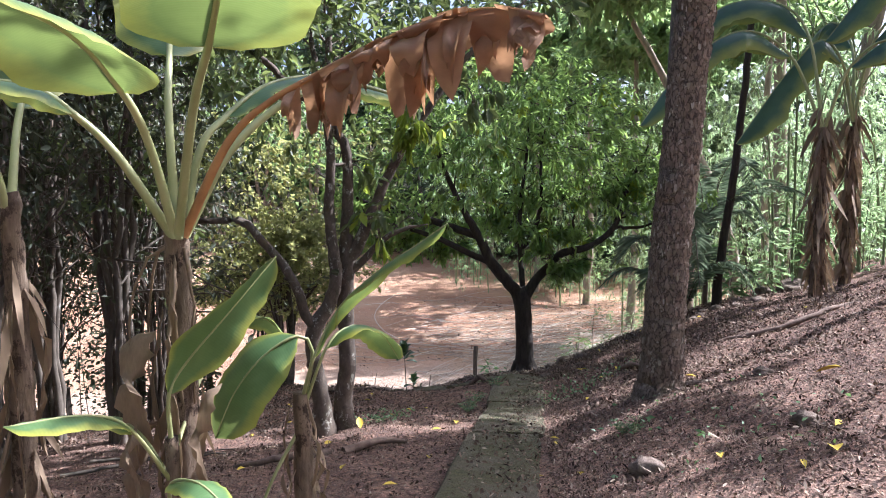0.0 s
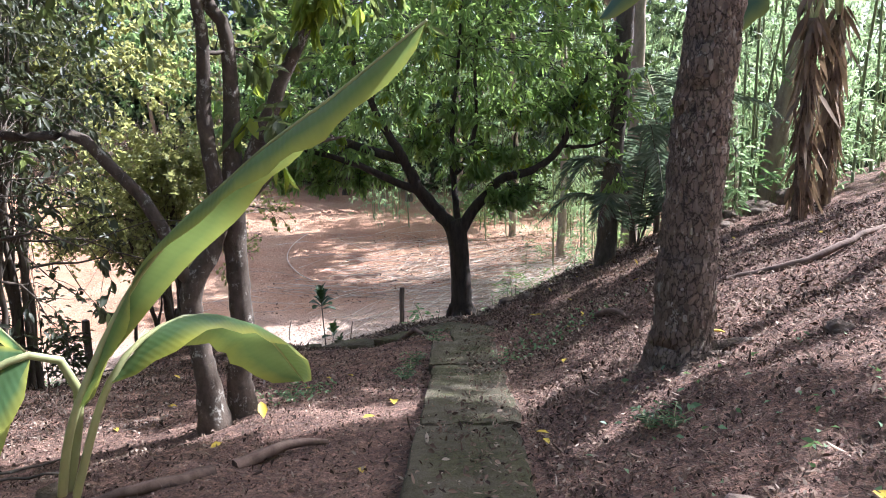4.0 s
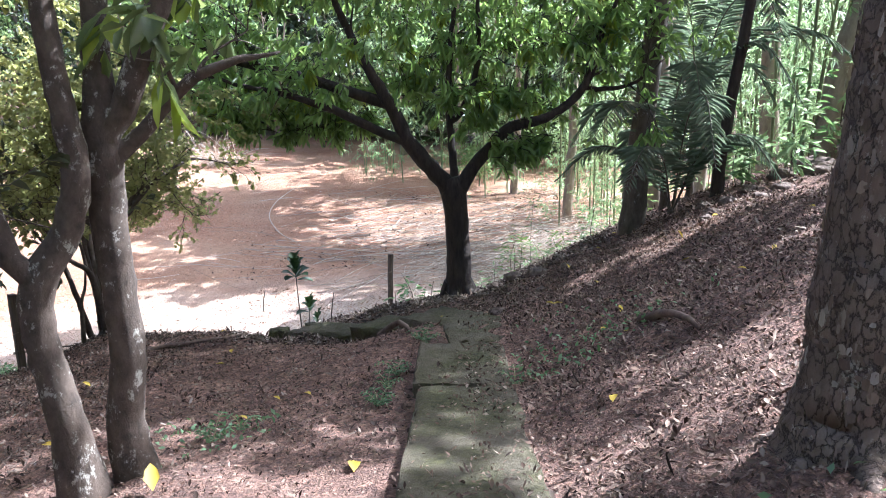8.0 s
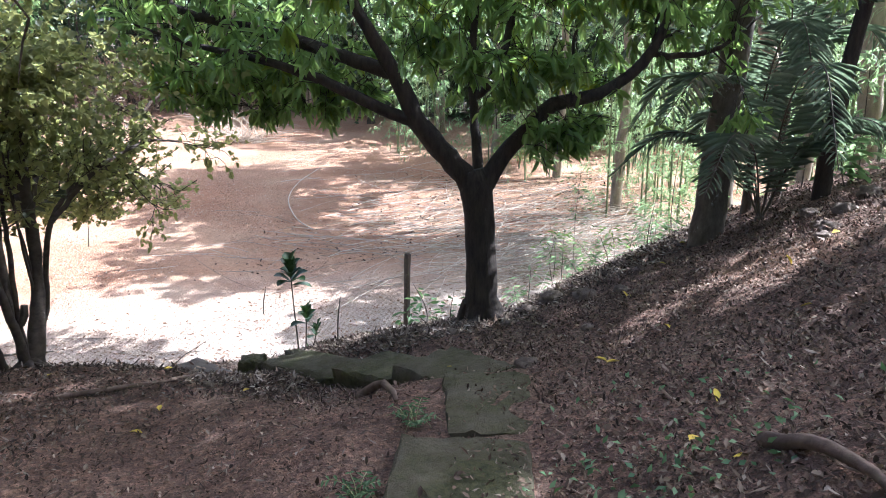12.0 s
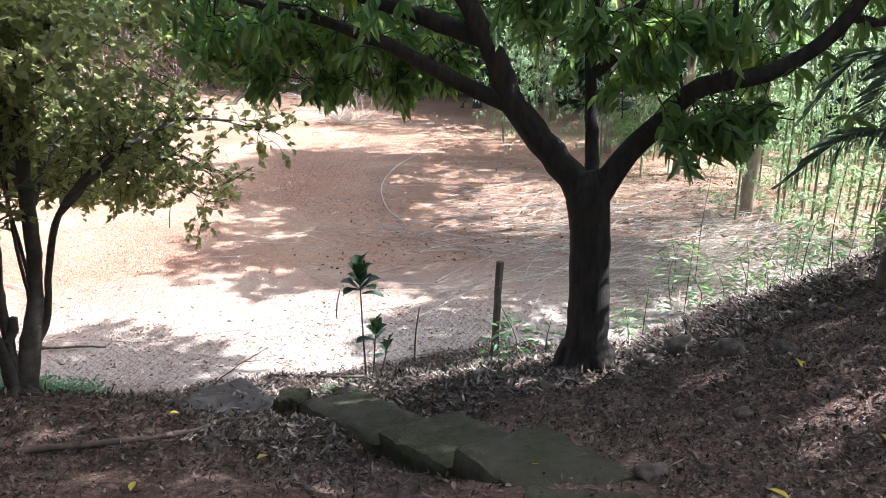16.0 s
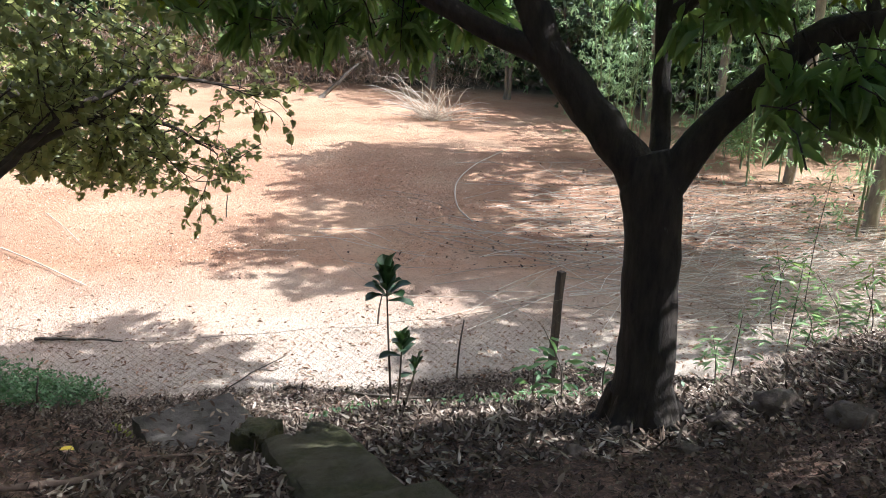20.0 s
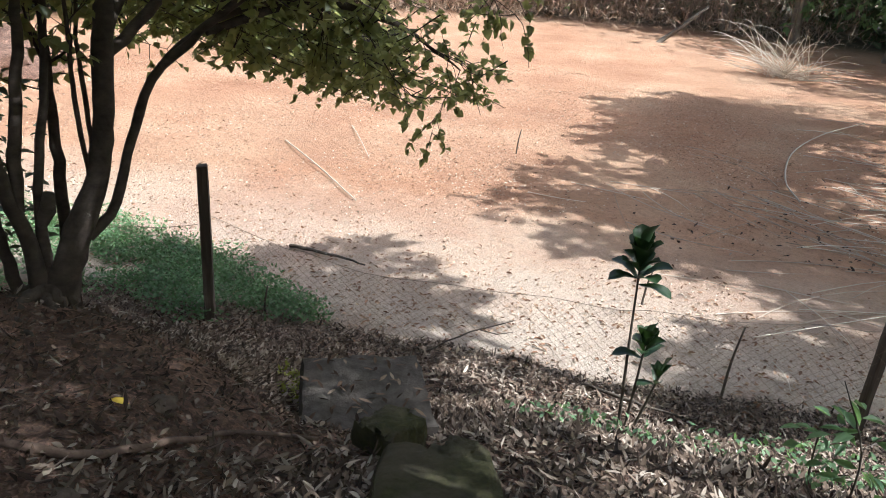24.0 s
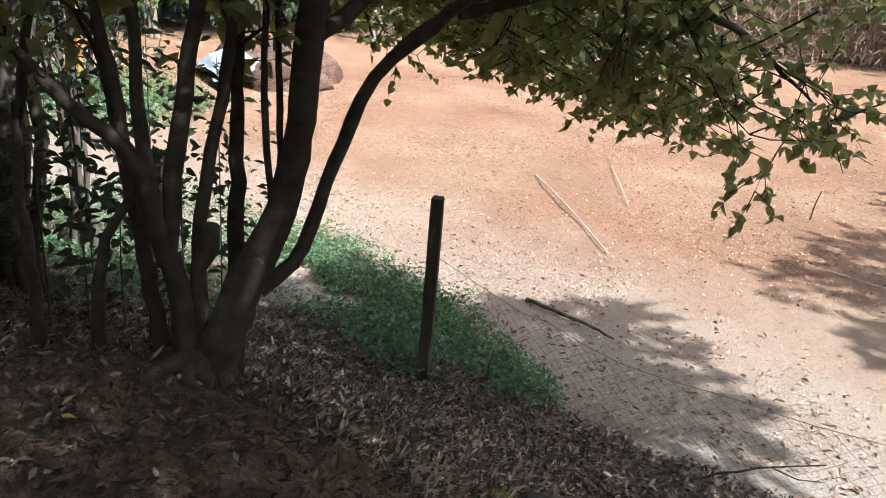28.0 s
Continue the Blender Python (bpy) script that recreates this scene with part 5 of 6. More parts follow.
def palms():
    rng = np.random.default_rng(61)
    x, y = 3.68, 14.75
    z = gz(x, y)
    t = thing("palm_tree", (0, 0, 0), "dark straight palm trunk with arching feather fronds", "palm tree")
    tubes("trunk", [smooth_line([(x, y, z - 0.2), (x + 0.06, y, z + 1), (x + 0.2, y, z + 3), (x + 0.3, y, z + 6), (x + 0.3, y, z + 8)], [0.19, 0.15, 0.14, 0.125, 0.11], 0.15, 0.005, rng)], BARK_THIN, t, 14, 0.03, rng)
    for k in range(12):
        a = k * 0.55 + rng.uniform(-0.2, 0.2)
        c, s = math.cos(a), math.sin(a)
        ln = rng.uniform(2.2, 3.0)
        frond(t, (x + 0.3, y, z + 8), [(0, 0, 0), (c * ln * 0.35, s * ln * 0.35, 0.8), (c * ln * 0.75, s * ln * 0.75, 0.5), (c * ln, s * ln, -0.5)], rng, 0.6)
    for k, (bx, by, h, n, ln) in enumerate(((4.15, 14.5, 0.05, 8, 1.8), (4.3, 15.3, 0.7, 8, 2.1), (5.0, 16.2, 1.5, 8, 2.2))):
        t = thing("feather_palm", (0, 0, 0), "low feather palm with dark arching fronds beside the trunk", "palm", "feather palms")
        z = gz(bx, by)
        tubes("trunk", [smooth_line([(bx, by, z - 0.1), (bx, by, z + h * 0.6), (bx, by, z + h)], [0.06, 0.05, 0.045], 0.1)], BARK_THIN, t, 10, 0.05, rng)
        for j in range(n):
            a = j * 6.28 / n + rng.uniform(-0.2, 0.2)
            c, s = math.cos(a), math.sin(a)
            q = ln * rng.uniform(0.75, 1.1)
            up = rng.uniform(0.8, 1.7)
            frond(t, (bx, by, z + h), [(0, 0, -0.05), (c * q * 0.25, s * q * 0.25, up * 0.75), (c * q * 0.65, s * q * 0.65, up), (c * q, s * q, up * 0.5)], rng, 0.36)
    x, y = 4.78, 14.62
    z = gz(x, y)
    t = thing("slender_tree", (0, 0, 0), "slender straight dark tree stem on the bank", "tree")
    tubes("trunk", [smooth_line([(x, y, z - 0.2), (x + 0.08, y, z + 1), (x + 0.3, y, z + 3), (x + 0.5, y, z + 6)], [0.1, 0.075, 0.065, 0.05], 0.2, 0.006, rng)], BARK_MANGO, t, 10, 0.03, rng)
    p, d = crown_cloud((x + 0.6, y, z + 7), (2.2, 2.2, 1.5), 260, rng, 0.1)
    P, W = whorls(p, d, 9, rng)
    leaves("crown", P, W, 0.16, 0.06, LEAF_WOOD, t, rng)
    for x, y, h, lean in ((5.3, 19.0, 9, 0.1), (6.9, 15.9, 8, 1.6), (7.6, 19.2, 9, -0.4)):
        z = gz(x, y)
        t = thing("pale_tree", (0, 0, 0), "pale-barked tree trunk behind the palms", "tree", "pale trunks")
        tubes("trunk", [smooth_line([(x, y, z - 0.3), (x + lean * 0.1, y, z + 1.5), (x + lean * 0.5, y, z + 4), (x + lean, y, z + h)], [0.22, 0.18, 0.15, 0.1], 0.3, 0.01, rng)], BARK_PALE, t, 12, 0.03, rng)
        p, d = crown_cloud((x + lean, y, z + h + 0.5), (2.8, 2.8, 1.9), 540, rng, 0.1, -0.15)
        P, W = whorls(p, d, 9, rng)
        leaves("crown", P, W, 0.17, 0.07, LEAF_FAR, t, rng)


# ---- bamboo ----
def bamboo_clump(x, y, n, spread, height, rng, each=80, lit=True):
    z = gz(x, y)
    t = thing("bamboo_clump", (0, 0, 0), "clump of tall bamboo with yellow-green culms and narrow light leaves", "bamboo", "bamboo grove")
    lines, P, W = [], [], []
    for k in range(int(n * 0.6)):
        bx, by = x + rng.normal(0, spread), y + rng.normal(0, spread)
        h = height * rng.uniform(0.65, 1.1)
        a = math.atan2(by - y, bx - x) + rng.normal(0, 0.6)
        ln = rng.uniform(0.1, 0.3) * h
        b0 = gz(bx, by) - 0.1
        p, r = smooth_line([(bx, by, b0), (bx + 0.1 * ln * math.cos(a), by + 0.1 * ln * math.sin(a), b0 + h * 0.4), (bx + 0.45 * ln * math.cos(a), by + 0.45 * ln * math.sin(a), b0 + h * 0.8), (bx + ln * math.cos(a), by + ln * math.sin(a), b0 + h)], [0.028, 0.024, 0.016, 0.006], 0.5)
        lines.append((p, r))
        m = each
        u = rng.uniform(0.06, 1, m)
        i = (u * (len(p) - 1)).astype(int)
        d = unit(rng.normal(0, 1, (m, 3)) * (1, 1, 0.4))
        P.append(p[i] + d * rng.uniform(0.1, 1.5, (m, 1)))
        W.append(d)
    for ln in lines:
        tubes("culm", [ln], CULM, t, 6)
    q, w = whorls(np.concatenate(P), np.concatenate(W), 9, rng, 0.9, 0.3, 0.3)
    leaves("foliage", q, w, 0.21, 0.034, LEAF_BAMBOO, t, rng, droop=0.35, fold=0.2, lite=True)


def bamboo_grove():
    rng = np.random.default_rng(71)
    bamboo_clump(6.7, 16.4, 12, 0.5, 6.5, rng, 22)
    bamboo_clump(7.9, 15.4, 12, 0.5, 6.0, rng, 22)
    for x, y, n, sp, h in ((8.0, 18.8, 11, 0.7, 4.8), (9.2, 16.6, 11, 0.8, 5), (10.5, 20.0, 18, 1.0, 6.5), (11.0, 23.4, 18, 1.0, 7.5), (6.9, 26.5, 18, 1.0, 11), (8.5, 30.0, 18, 1.2, 11), (5.5, 31.5, 16, 1.2, 11),
                           (11.5, 26.0, 18, 1.2, 12), (3.2, 35.5, 18, 1.3, 12), (12.0, 15.0, 16, 1.0, 6.5), (9.5, 13.6, 12, 0.6, 5.5), (-0.5, 39.5, 16, 1.3, 11), (14.0, 32.0, 16, 1.4, 13)):
        bamboo_clump(x, y, n, sp, h, rng, 44 if x > 4.5 and y < 24 else 80)


# ---- woodland round the clearing ----
def small_tree(name, label, seed, h, crown, leaf_mat, leaf=(0.1, 0.05), stems=4, n=420, each=9, bark=None, gate=-0.05, base=0.25, split=5, stout=1.0):
    rng = np.random.default_rng(seed)
    t = thing(name, (0, 0, 0), label, "tree", name + "s")
    lines = []
    for k in range(stems):
        a = k * 6.28 / stems + rng.uniform(-0.5, 0.5)
        s = rng.uniform(0.25, 0.9) * crown * 0.5
        lines.append(smooth_line([(0.1 * math.cos(a), 0.1 * math.sin(a), -0.3), (0.2 * s * math.cos(a), 0.2 * s * math.sin(a), h * 0.25), (0.6 * s * math.cos(a + 0.3), 0.6 * s * math.sin(a + 0.3), h * 0.6), (s * math.cos(a + 0.5), s * math.sin(a + 0.5), h * 0.95)],
                                 [0.02 * h ** 0.8 * stout, 0.016 * h ** 0.8 * stout, 0.011 * h ** 0.8 * stout, 0.006], 0.25, 0.02, rng))
    every, tips, dirs = branch_out(lines, rng, 2, split, h * 0.28, 0.6, 0.1, 0.25)
    for ln in lines:
        tubes("stem", [ln], bark or BARK_THIN, t, 7, 0.04, rng)
    tagged(tubes("fine_branching", every[stems:], bark or BARK_THIN, t, 4), kind="stuff")
    p, d = crown_cloud((0, 0, h * (0.5 + base * 0.5)), (crown, crown, h * (0.5 - base * 0.45)), n, rng, 0.15, gate, 0.9)
    P, W = whorls(np.concatenate([tips, p]), np.concatenate([dirs, d]), each, rng, 0.9, 0.3, 0.25)
    leaves("crown", P, W, leaf[0], leaf[1], leaf_mat, t, rng, lite=leaf[0] > 0.2)
    return t


def woodland():
    rng = np.random.default_rng(81)
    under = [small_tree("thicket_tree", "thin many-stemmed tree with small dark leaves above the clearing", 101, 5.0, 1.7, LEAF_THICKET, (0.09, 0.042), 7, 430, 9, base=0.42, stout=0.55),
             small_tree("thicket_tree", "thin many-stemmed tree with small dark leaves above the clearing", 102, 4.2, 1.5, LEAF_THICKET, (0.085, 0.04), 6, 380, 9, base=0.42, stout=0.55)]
    spots = ((-4.4, 11.9), (-5.6, 10.6), (-5.3, 12.5), (-4.0, 10.6), (-7.4, 11.9), (-6.6, 12.3), (-7.6, 10.2), (-8.8, 11.6), (-4.6, 9.0), (-6.6, 8.2), (-9.6, 8.6), (-3.9, 7.0), (-5.8, 6.0), (-8.2, 5.6), (-11.2, 10.4), (-11.5, 6.5), (-4.2, 4.0), (-6.5, 3.0), (-9.5, 2.5), (-8.8, 13.0), (-3.4, 8.4))
    for i, (x, y) in enumerate(spots):
        m = pose(x, y, gz(x, y), 0, 0, i * 71) @ Matrix.Scale(1.0, 4)
        if i < 2:
            under[i].matrix_basis = m
            under[i].scale = (1.1, 1.1, 1.35)
        else:
            copy_thing(under[i % 2], m).scale = (1.15, 1.15, 1.2 + 0.45 * rng.random())
    far = [small_tree("forest_tree", "leafy forest tree at the edge of the clearing", 111, 10, 3.6, LEAF_FAR, (0.36, 0.17), 3, 560, 5, BARK_PALE, -0.1, 0.05, 3),
           small_tree("forest_tree", "leafy forest tree at the edge of the clearing", 112, 8, 3.2, LEAF_FOREST, (0.34, 0.16), 4, 520, 5, BARK_THIN, -0.1, 0.0, 3),
           small_tree("forest_tree", "leafy forest tree at the edge of the clearing", 113, 13, 4.2, LEAF_FAR, (0.42, 0.19), 2, 640, 5, BARK_PALE, -0.1, 0.15, 3)]
    k = 0
    for ring, (r, step) in enumerate(((0, 4.6), (6, 6.0), (13, 7.5))):
        # along the far rim of the clearing, from the left round to the right
        u = 0.0
        rim = np.array([(-14, 6), (-24, 10), (-31, 20), (-33, 33), (-27, 47), (-14, 52), (-2, 47), (8, 40), (17, 36), (22, 24), (20, 10), (16, 0), (8, -8), (-6, -9), (-15, -4), (-14, 6)], float)
        seg = np.linalg.norm(np.diff(rim, axis=0), axis=1)
        tot = seg.sum()
        cum = np.concatenate([[0], np.cumsum(seg)])
        while u < tot:
            i = min(np.searchsorted(cum, u, side="right") - 1, len(seg) - 1)
            q = rim[i] + (rim[i + 1] - rim[i]) * (u - cum[i]) / seg[i]
            out = unit(q - np.array([-4.0, 20.0]))
            x, y = q + out * (r + rng.uniform(-1.2, 1.2))
            sc = (rng.uniform(0.8, 1.2) + ring * 0.18) * (0.55 if x > 13 and y > 4 else 1.0)
            m = pose(x, y, gz(x, y) - 0.1, 0, 0, rng.uniform(0, 360))
            if k < 3:
                far[k].matrix_basis = m
                far[k].scale = (sc, sc, sc)
            else:
                copy_thing(far[int(rng.integers(0, 3))], m).scale = (sc, sc, sc)
            k += 1
            u += step * rng.uniform(0.8, 1.25)


def shade_trees():
    rng = np.random.default_rng(131)
    # added trees: each crown sits up-sun of clay or slope that should be dark
    for x, y, h, r, lx, ly in ((5.4, 27.6, 10.5, 3.4, 0, 0), (9.8, 26.6, 10.5, 2.8, 0, 0), (4.4, 32.6, 11, 3.4, 0, 0), (2.4, 36.0, 11, 3.4, 0, 0), (6.9, 21.2, 10.0, 2.4, -3.5, -0.9), (8.4, 9.8, 9, 2.8, 0, 0), (9.3, 14.7, 8.5, 3.1, 0, 0), (8.3, 22.9, 10, 1.7, 0, 0), (9.4, 38.6, 11.5, 3.6, 0, 0)):
        z = gz(x, y)
        t = thing("shade_tree", (0, 0, 0), "tall leafy tree added over the bamboo at the clearing's edge to cast shade", "tree", "shade trees")
        tubes("trunk", [smooth_line([(x, y, z - 0.3), (x + 0.1, y + 0.1, z + h * 0.3), (x + 0.5 * lx, y + 0.5 * ly, z + h * 0.7), (x + lx, y + ly, z + h)], [0.16, 0.13, 0.1, 0.05], 0.4, 0.02, rng)], BARK_PALE, t, 10, 0.03, rng)
        p, d = crown_cloud((x + lx, y + ly, z + h), (r, r, r * 0.55), int(150 * r * r), rng, 0.05, -0.16 if y > 16 else -0.02, 0.8)
        P, W = whorls(p, d, 6, rng, 0.9, 0.4, 0.2)
        leaves("crown", P, W, 0.36, 0.17, LEAF_FAR, t, rng)


def far_woods():
    rng = np.random.default_rng(141)
    rim = np.array([(-13, 4), (-24, 8), (-32, 20), (-34, 33), (-28, 48), (-14, 54), (-2, 49), (9, 42), (18, 37), (24, 24), (22, 10), (17, -2)], float)
    n = 150000
    u = rng.uniform(0, len(rim) - 1.001, n)
    i = u.astype(int)
    q = rim[i] + (rim[i + 1] - rim[i]) * (u - i)[:, None]
    out = unit(q - np.array([-4.0, 20.0]))
    deep = rng.uniform(1, 13, n)
    q = q + out * deep[:, None]
    z = ground_z(q[:, 0], q[:, 1]) + rng.uniform(0, 1, n) ** 0.85 * (6.5 + deep * 1.5) * np.where((q[:, 0] > 13) & (q[:, 1] > 4), 0.55, 1.0)
    p = np.stack([q[:, 0], q[:, 1], z], -1)
    keep = noise_gate(p, 0.35) > -0.12
    p = p[keep]
    ob = leaves("far_woods", p, rng.normal(0, 1, (len(p), 3)), 0.8, 0.44, LEAF_FOREST, None, rng, lite=True)
    tagged(ob, "dense mixed foliage of the wood behind the clearing", "woods", kind="stuff")


banana_plants()
palms()
shade_trees()
far_woods()
bamboo_grove()
woodland()


# ---- fence ----
def fence_post(x, y, h, lean, label, w=0.09):
    r = random.Random(int(x * 100))
    bm = block(w, w, h, 0.006, seed=int(abs(x) * 50), jag=0.005)
    z = gz(x, y)
    ob = part("fence_post", bm, POST_WOOD)
    ob.location = (x, y, z + h - 0.02)
    ob.rotation_euler = (lean[0], lean[1], r.uniform(0, 1))
    return tagged(ob, label, "fence post", "fence posts")


P1, P2 = (0.23, 18.3), (-5.18, 15.37)
fence_post(P2[0], P2[1], 1.66, (0, 0), "dark square wooden fence post on the bank foot", 0.1)
fence_post(P1[0], P1[1], 1.42, (0.0, 0.04), "thin weathered wooden fence post near the mango tree", 0.075)
fence_post(-7.2, 13.6, 1.4, (0.02, -0.05), "weathered fence post among the thicket", 0.09)


def chain_link(a, b, h, sag, parent):
    a, b = np.array(a), np.array(b)
    ln = float(np.linalg.norm(b - a))
    cell = 0.1
    lines = []
    n = int((ln + h) / cell)
    nrm = np.array([-(b - a)[1], (b - a)[0]]) / ln

    def at_s(s, v):
        u = min(max(s / ln, 0), 1)
        top = h - sag * math.sin(u * math.pi) * 1.0
        q = a + (b - a) * u + nrm * 0.12 * math.sin(u * 9 + v * 2) * v
        return (q[0], q[1], gz(*q) + 0.03 + v * top)
    for k in range(n):
        for sgn in (1, -1):
            s0 = k * cell if sgn > 0 else k * cell
            pts = []
            for v in np.linspace(0, 1, 8):
                s = s0 - (v * h if sgn > 0 else (1 - v) * h)
                if 0 <= s <= ln:
                    pts.append(at_s(s, v))
            if len(pts) > 1:
                lines.append((np.array(pts), np.full(len(pts), 0.0014)))
    lines.append((np.array([at_s(s, 1) for s in np.linspace(0, ln, 30)]), np.full(30, 0.0035)))
    ob = tubes("wire_mesh", lines, WIRE, parent, 3)
    ob["kind"] = "stuff"


fence = thing("wire_fence", (0, 0, 0), "sagging rusty chain-link fence along the clearing", "fence")
chain_link(P2, P1, 1.05, 0.25, fence)
chain_link((-7.2, 13.6), P2, 1.05, 0.2, fence)


# ---- plants, canes, stones and litter ----
def croton(x, y, rng, tops, label):
    z = gz(x, y)
    t = thing("broadleaf_seedling", (0, 0, 0), label, "plant", "seedlings")
    for dx, dy, hh, n, size in tops:
        p, r = smooth_line([(x + dx * 0.3, y + dy * 0.3, z - 0.05), (x + dx * 0.7, y + dy * 0.7, z + hh * 0.5), (x + dx, y + dy, z + hh)], [0.014, 0.011, 0.007], 0.05)
        stem = tubes("stem", [(p, r)], BARK_THIN, t, 6)
        for j in range(n):
            u = j / n
            q = p[int((1 - 0.15 * u) * (len(p) - 1))]
            a = j * 2.4 + rng.uniform(-0.3, 0.3)
            up = 3.0 * (1 - u) - 0.15
            c, sn = math.cos(a), math.sin(a)
            ln = size * rng.uniform(0.75, 1.1)
            w = unit(np.array([c, sn, up]))
            tip = q + w * ln + np.array([0, 0, -0.12 * ln])
            mid = q + w * ln * 0.55 + np.array([0, 0, 0.05 * ln])
            part("leaf", blade([q, (q + mid) / 2, mid, tip], ln * 0.58, rng, droop=-0.35, taper=0.7), LEAF_DARK, stem)


rng = np.random.default_rng(91)
croton(-1.15, 16.65, rng, ((-0.15, 0.15, 1.46, 22, 0.3), (0.08, 0.0, 0.85, 13, 0.23), (0.2, 0.1, 0.58, 8, 0.18)), "dark broad-leaved seedling on thin stems")


def seedling(x, y, h, n, size, mat, label, rng, width=0.3):
    z = gz(x, y)
    t = thing("seedling", (0, 0, 0), label, "plant", "seedlings")
    p, r = smooth_line([(x, y, z - 0.03), (x + rng.normal(0, 0.05), y, z + h * 0.5), (x + rng.normal(0, 0.1), y, z + h)], [0.008, 0.006, 0.003], 0.08)
    tubes("stem", [(p, r)], BARK_THIN, t, 5)
    u = rng.uniform(0.3, 1, n)
    q = p[(u * (len(p) - 1)).astype(int)]
    w = rng.normal(0, 1, (n, 3)) * (1, 1, 0.35)
    q = q + unit(w) * rng.uniform(0, 0.25 * h, (n, 1)) * (1, 1, 0.4)
    leaves("foliage", q, w, size, size * width, mat, t, rng, droop=0.3)


for x, y, h in ((-4.3, 12.6, 1.0), (-4.0, 12.2, 0.8), (-4.7, 13.0, 0.9), (-3.7, 11.7, 0.7), (-4.9, 12.3, 1.1), (-4.4, 11.6, 0.8), (-5.0, 13.4, 2.0), (-5.6, 12.9, 2.4), (-4.6, 12.8, 2.1), (-6.2, 13.4, 2.6), (-5.2, 12.0, 2.5), (-6.0, 12.3, 2.7), (-4.9, 11.3, 2.3), (-6.6, 14.0, 2.4), (-5.7, 11.5, 2.6)):
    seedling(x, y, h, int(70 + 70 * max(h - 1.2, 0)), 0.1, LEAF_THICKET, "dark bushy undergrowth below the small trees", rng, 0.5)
for x, y, h, n, s in ((0.65, 15.6, 0.7, 26, 0.11), (0.95, 16.1, 0.55, 20, 0.1), (0.4, 15.9, 0.5, 16, 0.1)):
    seedling(x, y, h, n, s, LEAF_WEED, "small seedling with green leaves by the mango tree", rng, 0.38)
for k in range(15):
    x, y = rng.uniform(1.8, 5.6), rng.uniform(16.2, 21.5)
    seedling(x, y, rng.uniform(0.6, 1.4), int(rng.integers(30, 60)), 0.13, (LEAF_BAMBOO, LEAF_WEED, LEAF_MANGO)[k % 3], "young sapling with narrow bright leaves at the clearing edge", rng, 0.17)
for k in range(10):
    x, y = rng.uniform(3.2, 6.6), rng.uniform(16.8, 22.5)
    seedling(x, y, rng.uniform(0.8, 2.1), int(rng.integers(60, 110)), 0.11, (LEAF_WEED, LEAF_FAR, LEAF_BAMBOO)[k % 3], "leafy young sapling among the fallen canes", rng, 0.2)
# saplings added to cover bright clay where bamboo shade should fall
for k in range(26):
    x = rng.uniform(2.6, 9.5)
    seedling(x, 0.5 * x + rng.uniform(32.0, 36.5), rng.uniform(1.2, 2.8), 150, 0.2, LEAF_FAR, "bushy sapling added to darken the ground below the bamboo", rng, 0.22)
for k in range(16):
    x, y = rng.uniform(5.0, 8.5), rng.uniform(13.8, 16.5)
    seedling(x, y, rng.uniform(0.5, 1.9), 36, 0.2, (LEAF_BAMBOO, LEAF_BAMBOO, LEAF_WEED)[k % 3], "low green plant on the ridge of the bank", rng, 0.25)


def ground_leaves(name, p, length, width, mat, rng, label, category, lift=0.012, tilt=0.22, **kw):
    w = rng.normal(0, 1, (len(p), 3)) * (1, 1, tilt)
    p = p + np.stack([0 * p[:, 0], 0 * p[:, 0], np.abs(rng.normal(lift, lift * 0.7, len(p)))], -1)
    ob = leaves(name, p, w, length, width, mat, None, rng, roll=0.35, **kw)
    return tagged(ob, label, category, kind="stuff")


rng = np.random.default_rng(95)
n = 190000
p = np.stack([rng.uniform(-7, 8, n), rng.uniform(1.5, 19, n)], -1)
d = bank_distance(p[:, 0], p[:, 1])
off = np.abs(p[:, 0] - path_x(p[:, 1]))
gate = np.array([noise.noise((a * 0.8, b * 0.8, 0)) for a, b in p])
keep = (d > -0.4) & (d < 17) & (gate > rng.uniform(-0.55, 0.35, n)) & ((off > 0.4) | (p[:, 1] > 12) | (rng.random(n) < 0.3))
keep &= (np.abs(p[:, 0] - 0.9) < 5.5) | (d < 5)
keep &= (p[:, 0] > -1.4) | (p[:, 1] > 14.6) | (p[:, 1] < 9) | (rng.random(n) < 0.3)
p = p[keep]
bare = (p[:, 0] < path_x(p[:, 1]) - 0.4) & (p[:, 0] > -4) & (p[:, 1] < 12.6) & (rng.random(len(p)) < 0.78)
bare |= (p[:, 0] > path_x(p[:, 1]) + 0.6) & (p[:, 1] < 7.2) & (rng.random(len(p)) < 0.55)
p = p[~bare]
zz = ground_z(p[:, 0], p[:, 1]) + np.where((np.abs(p[:, 0] - path_x(p[:, 1])) < 0.33) & (p[:, 1] < 10.3), 0.08, 0)
ground_leaves("leaf_litter", np.stack([p[:, 0], p[:, 1], zz], -1), np.where(rng.random(len(p)) < 0.07, 0.085, 0.04), np.where(rng.random(len(p)) < 0.5, 0.022, 0.013), LITTER, rng, "brown curled dead leaves covering the slope", "leaf litter", 0.01, 0.35, fold=0.9, droop=-0.35)
n = 190000
p = np.stack([rng.uniform(-3.5, 5.0, n), rng.uniform(3.0, 14.5, n)], -1)
off = np.abs(p[:, 0] - path_x(p[:, 1]))
p = p[((off > 0.36) | (p[:, 1] > 12.3) | (rng.random(n) < 0.3)) & ((p[:, 0] > path_x(p[:, 1])) | (rng.random(n) < 0.3))]
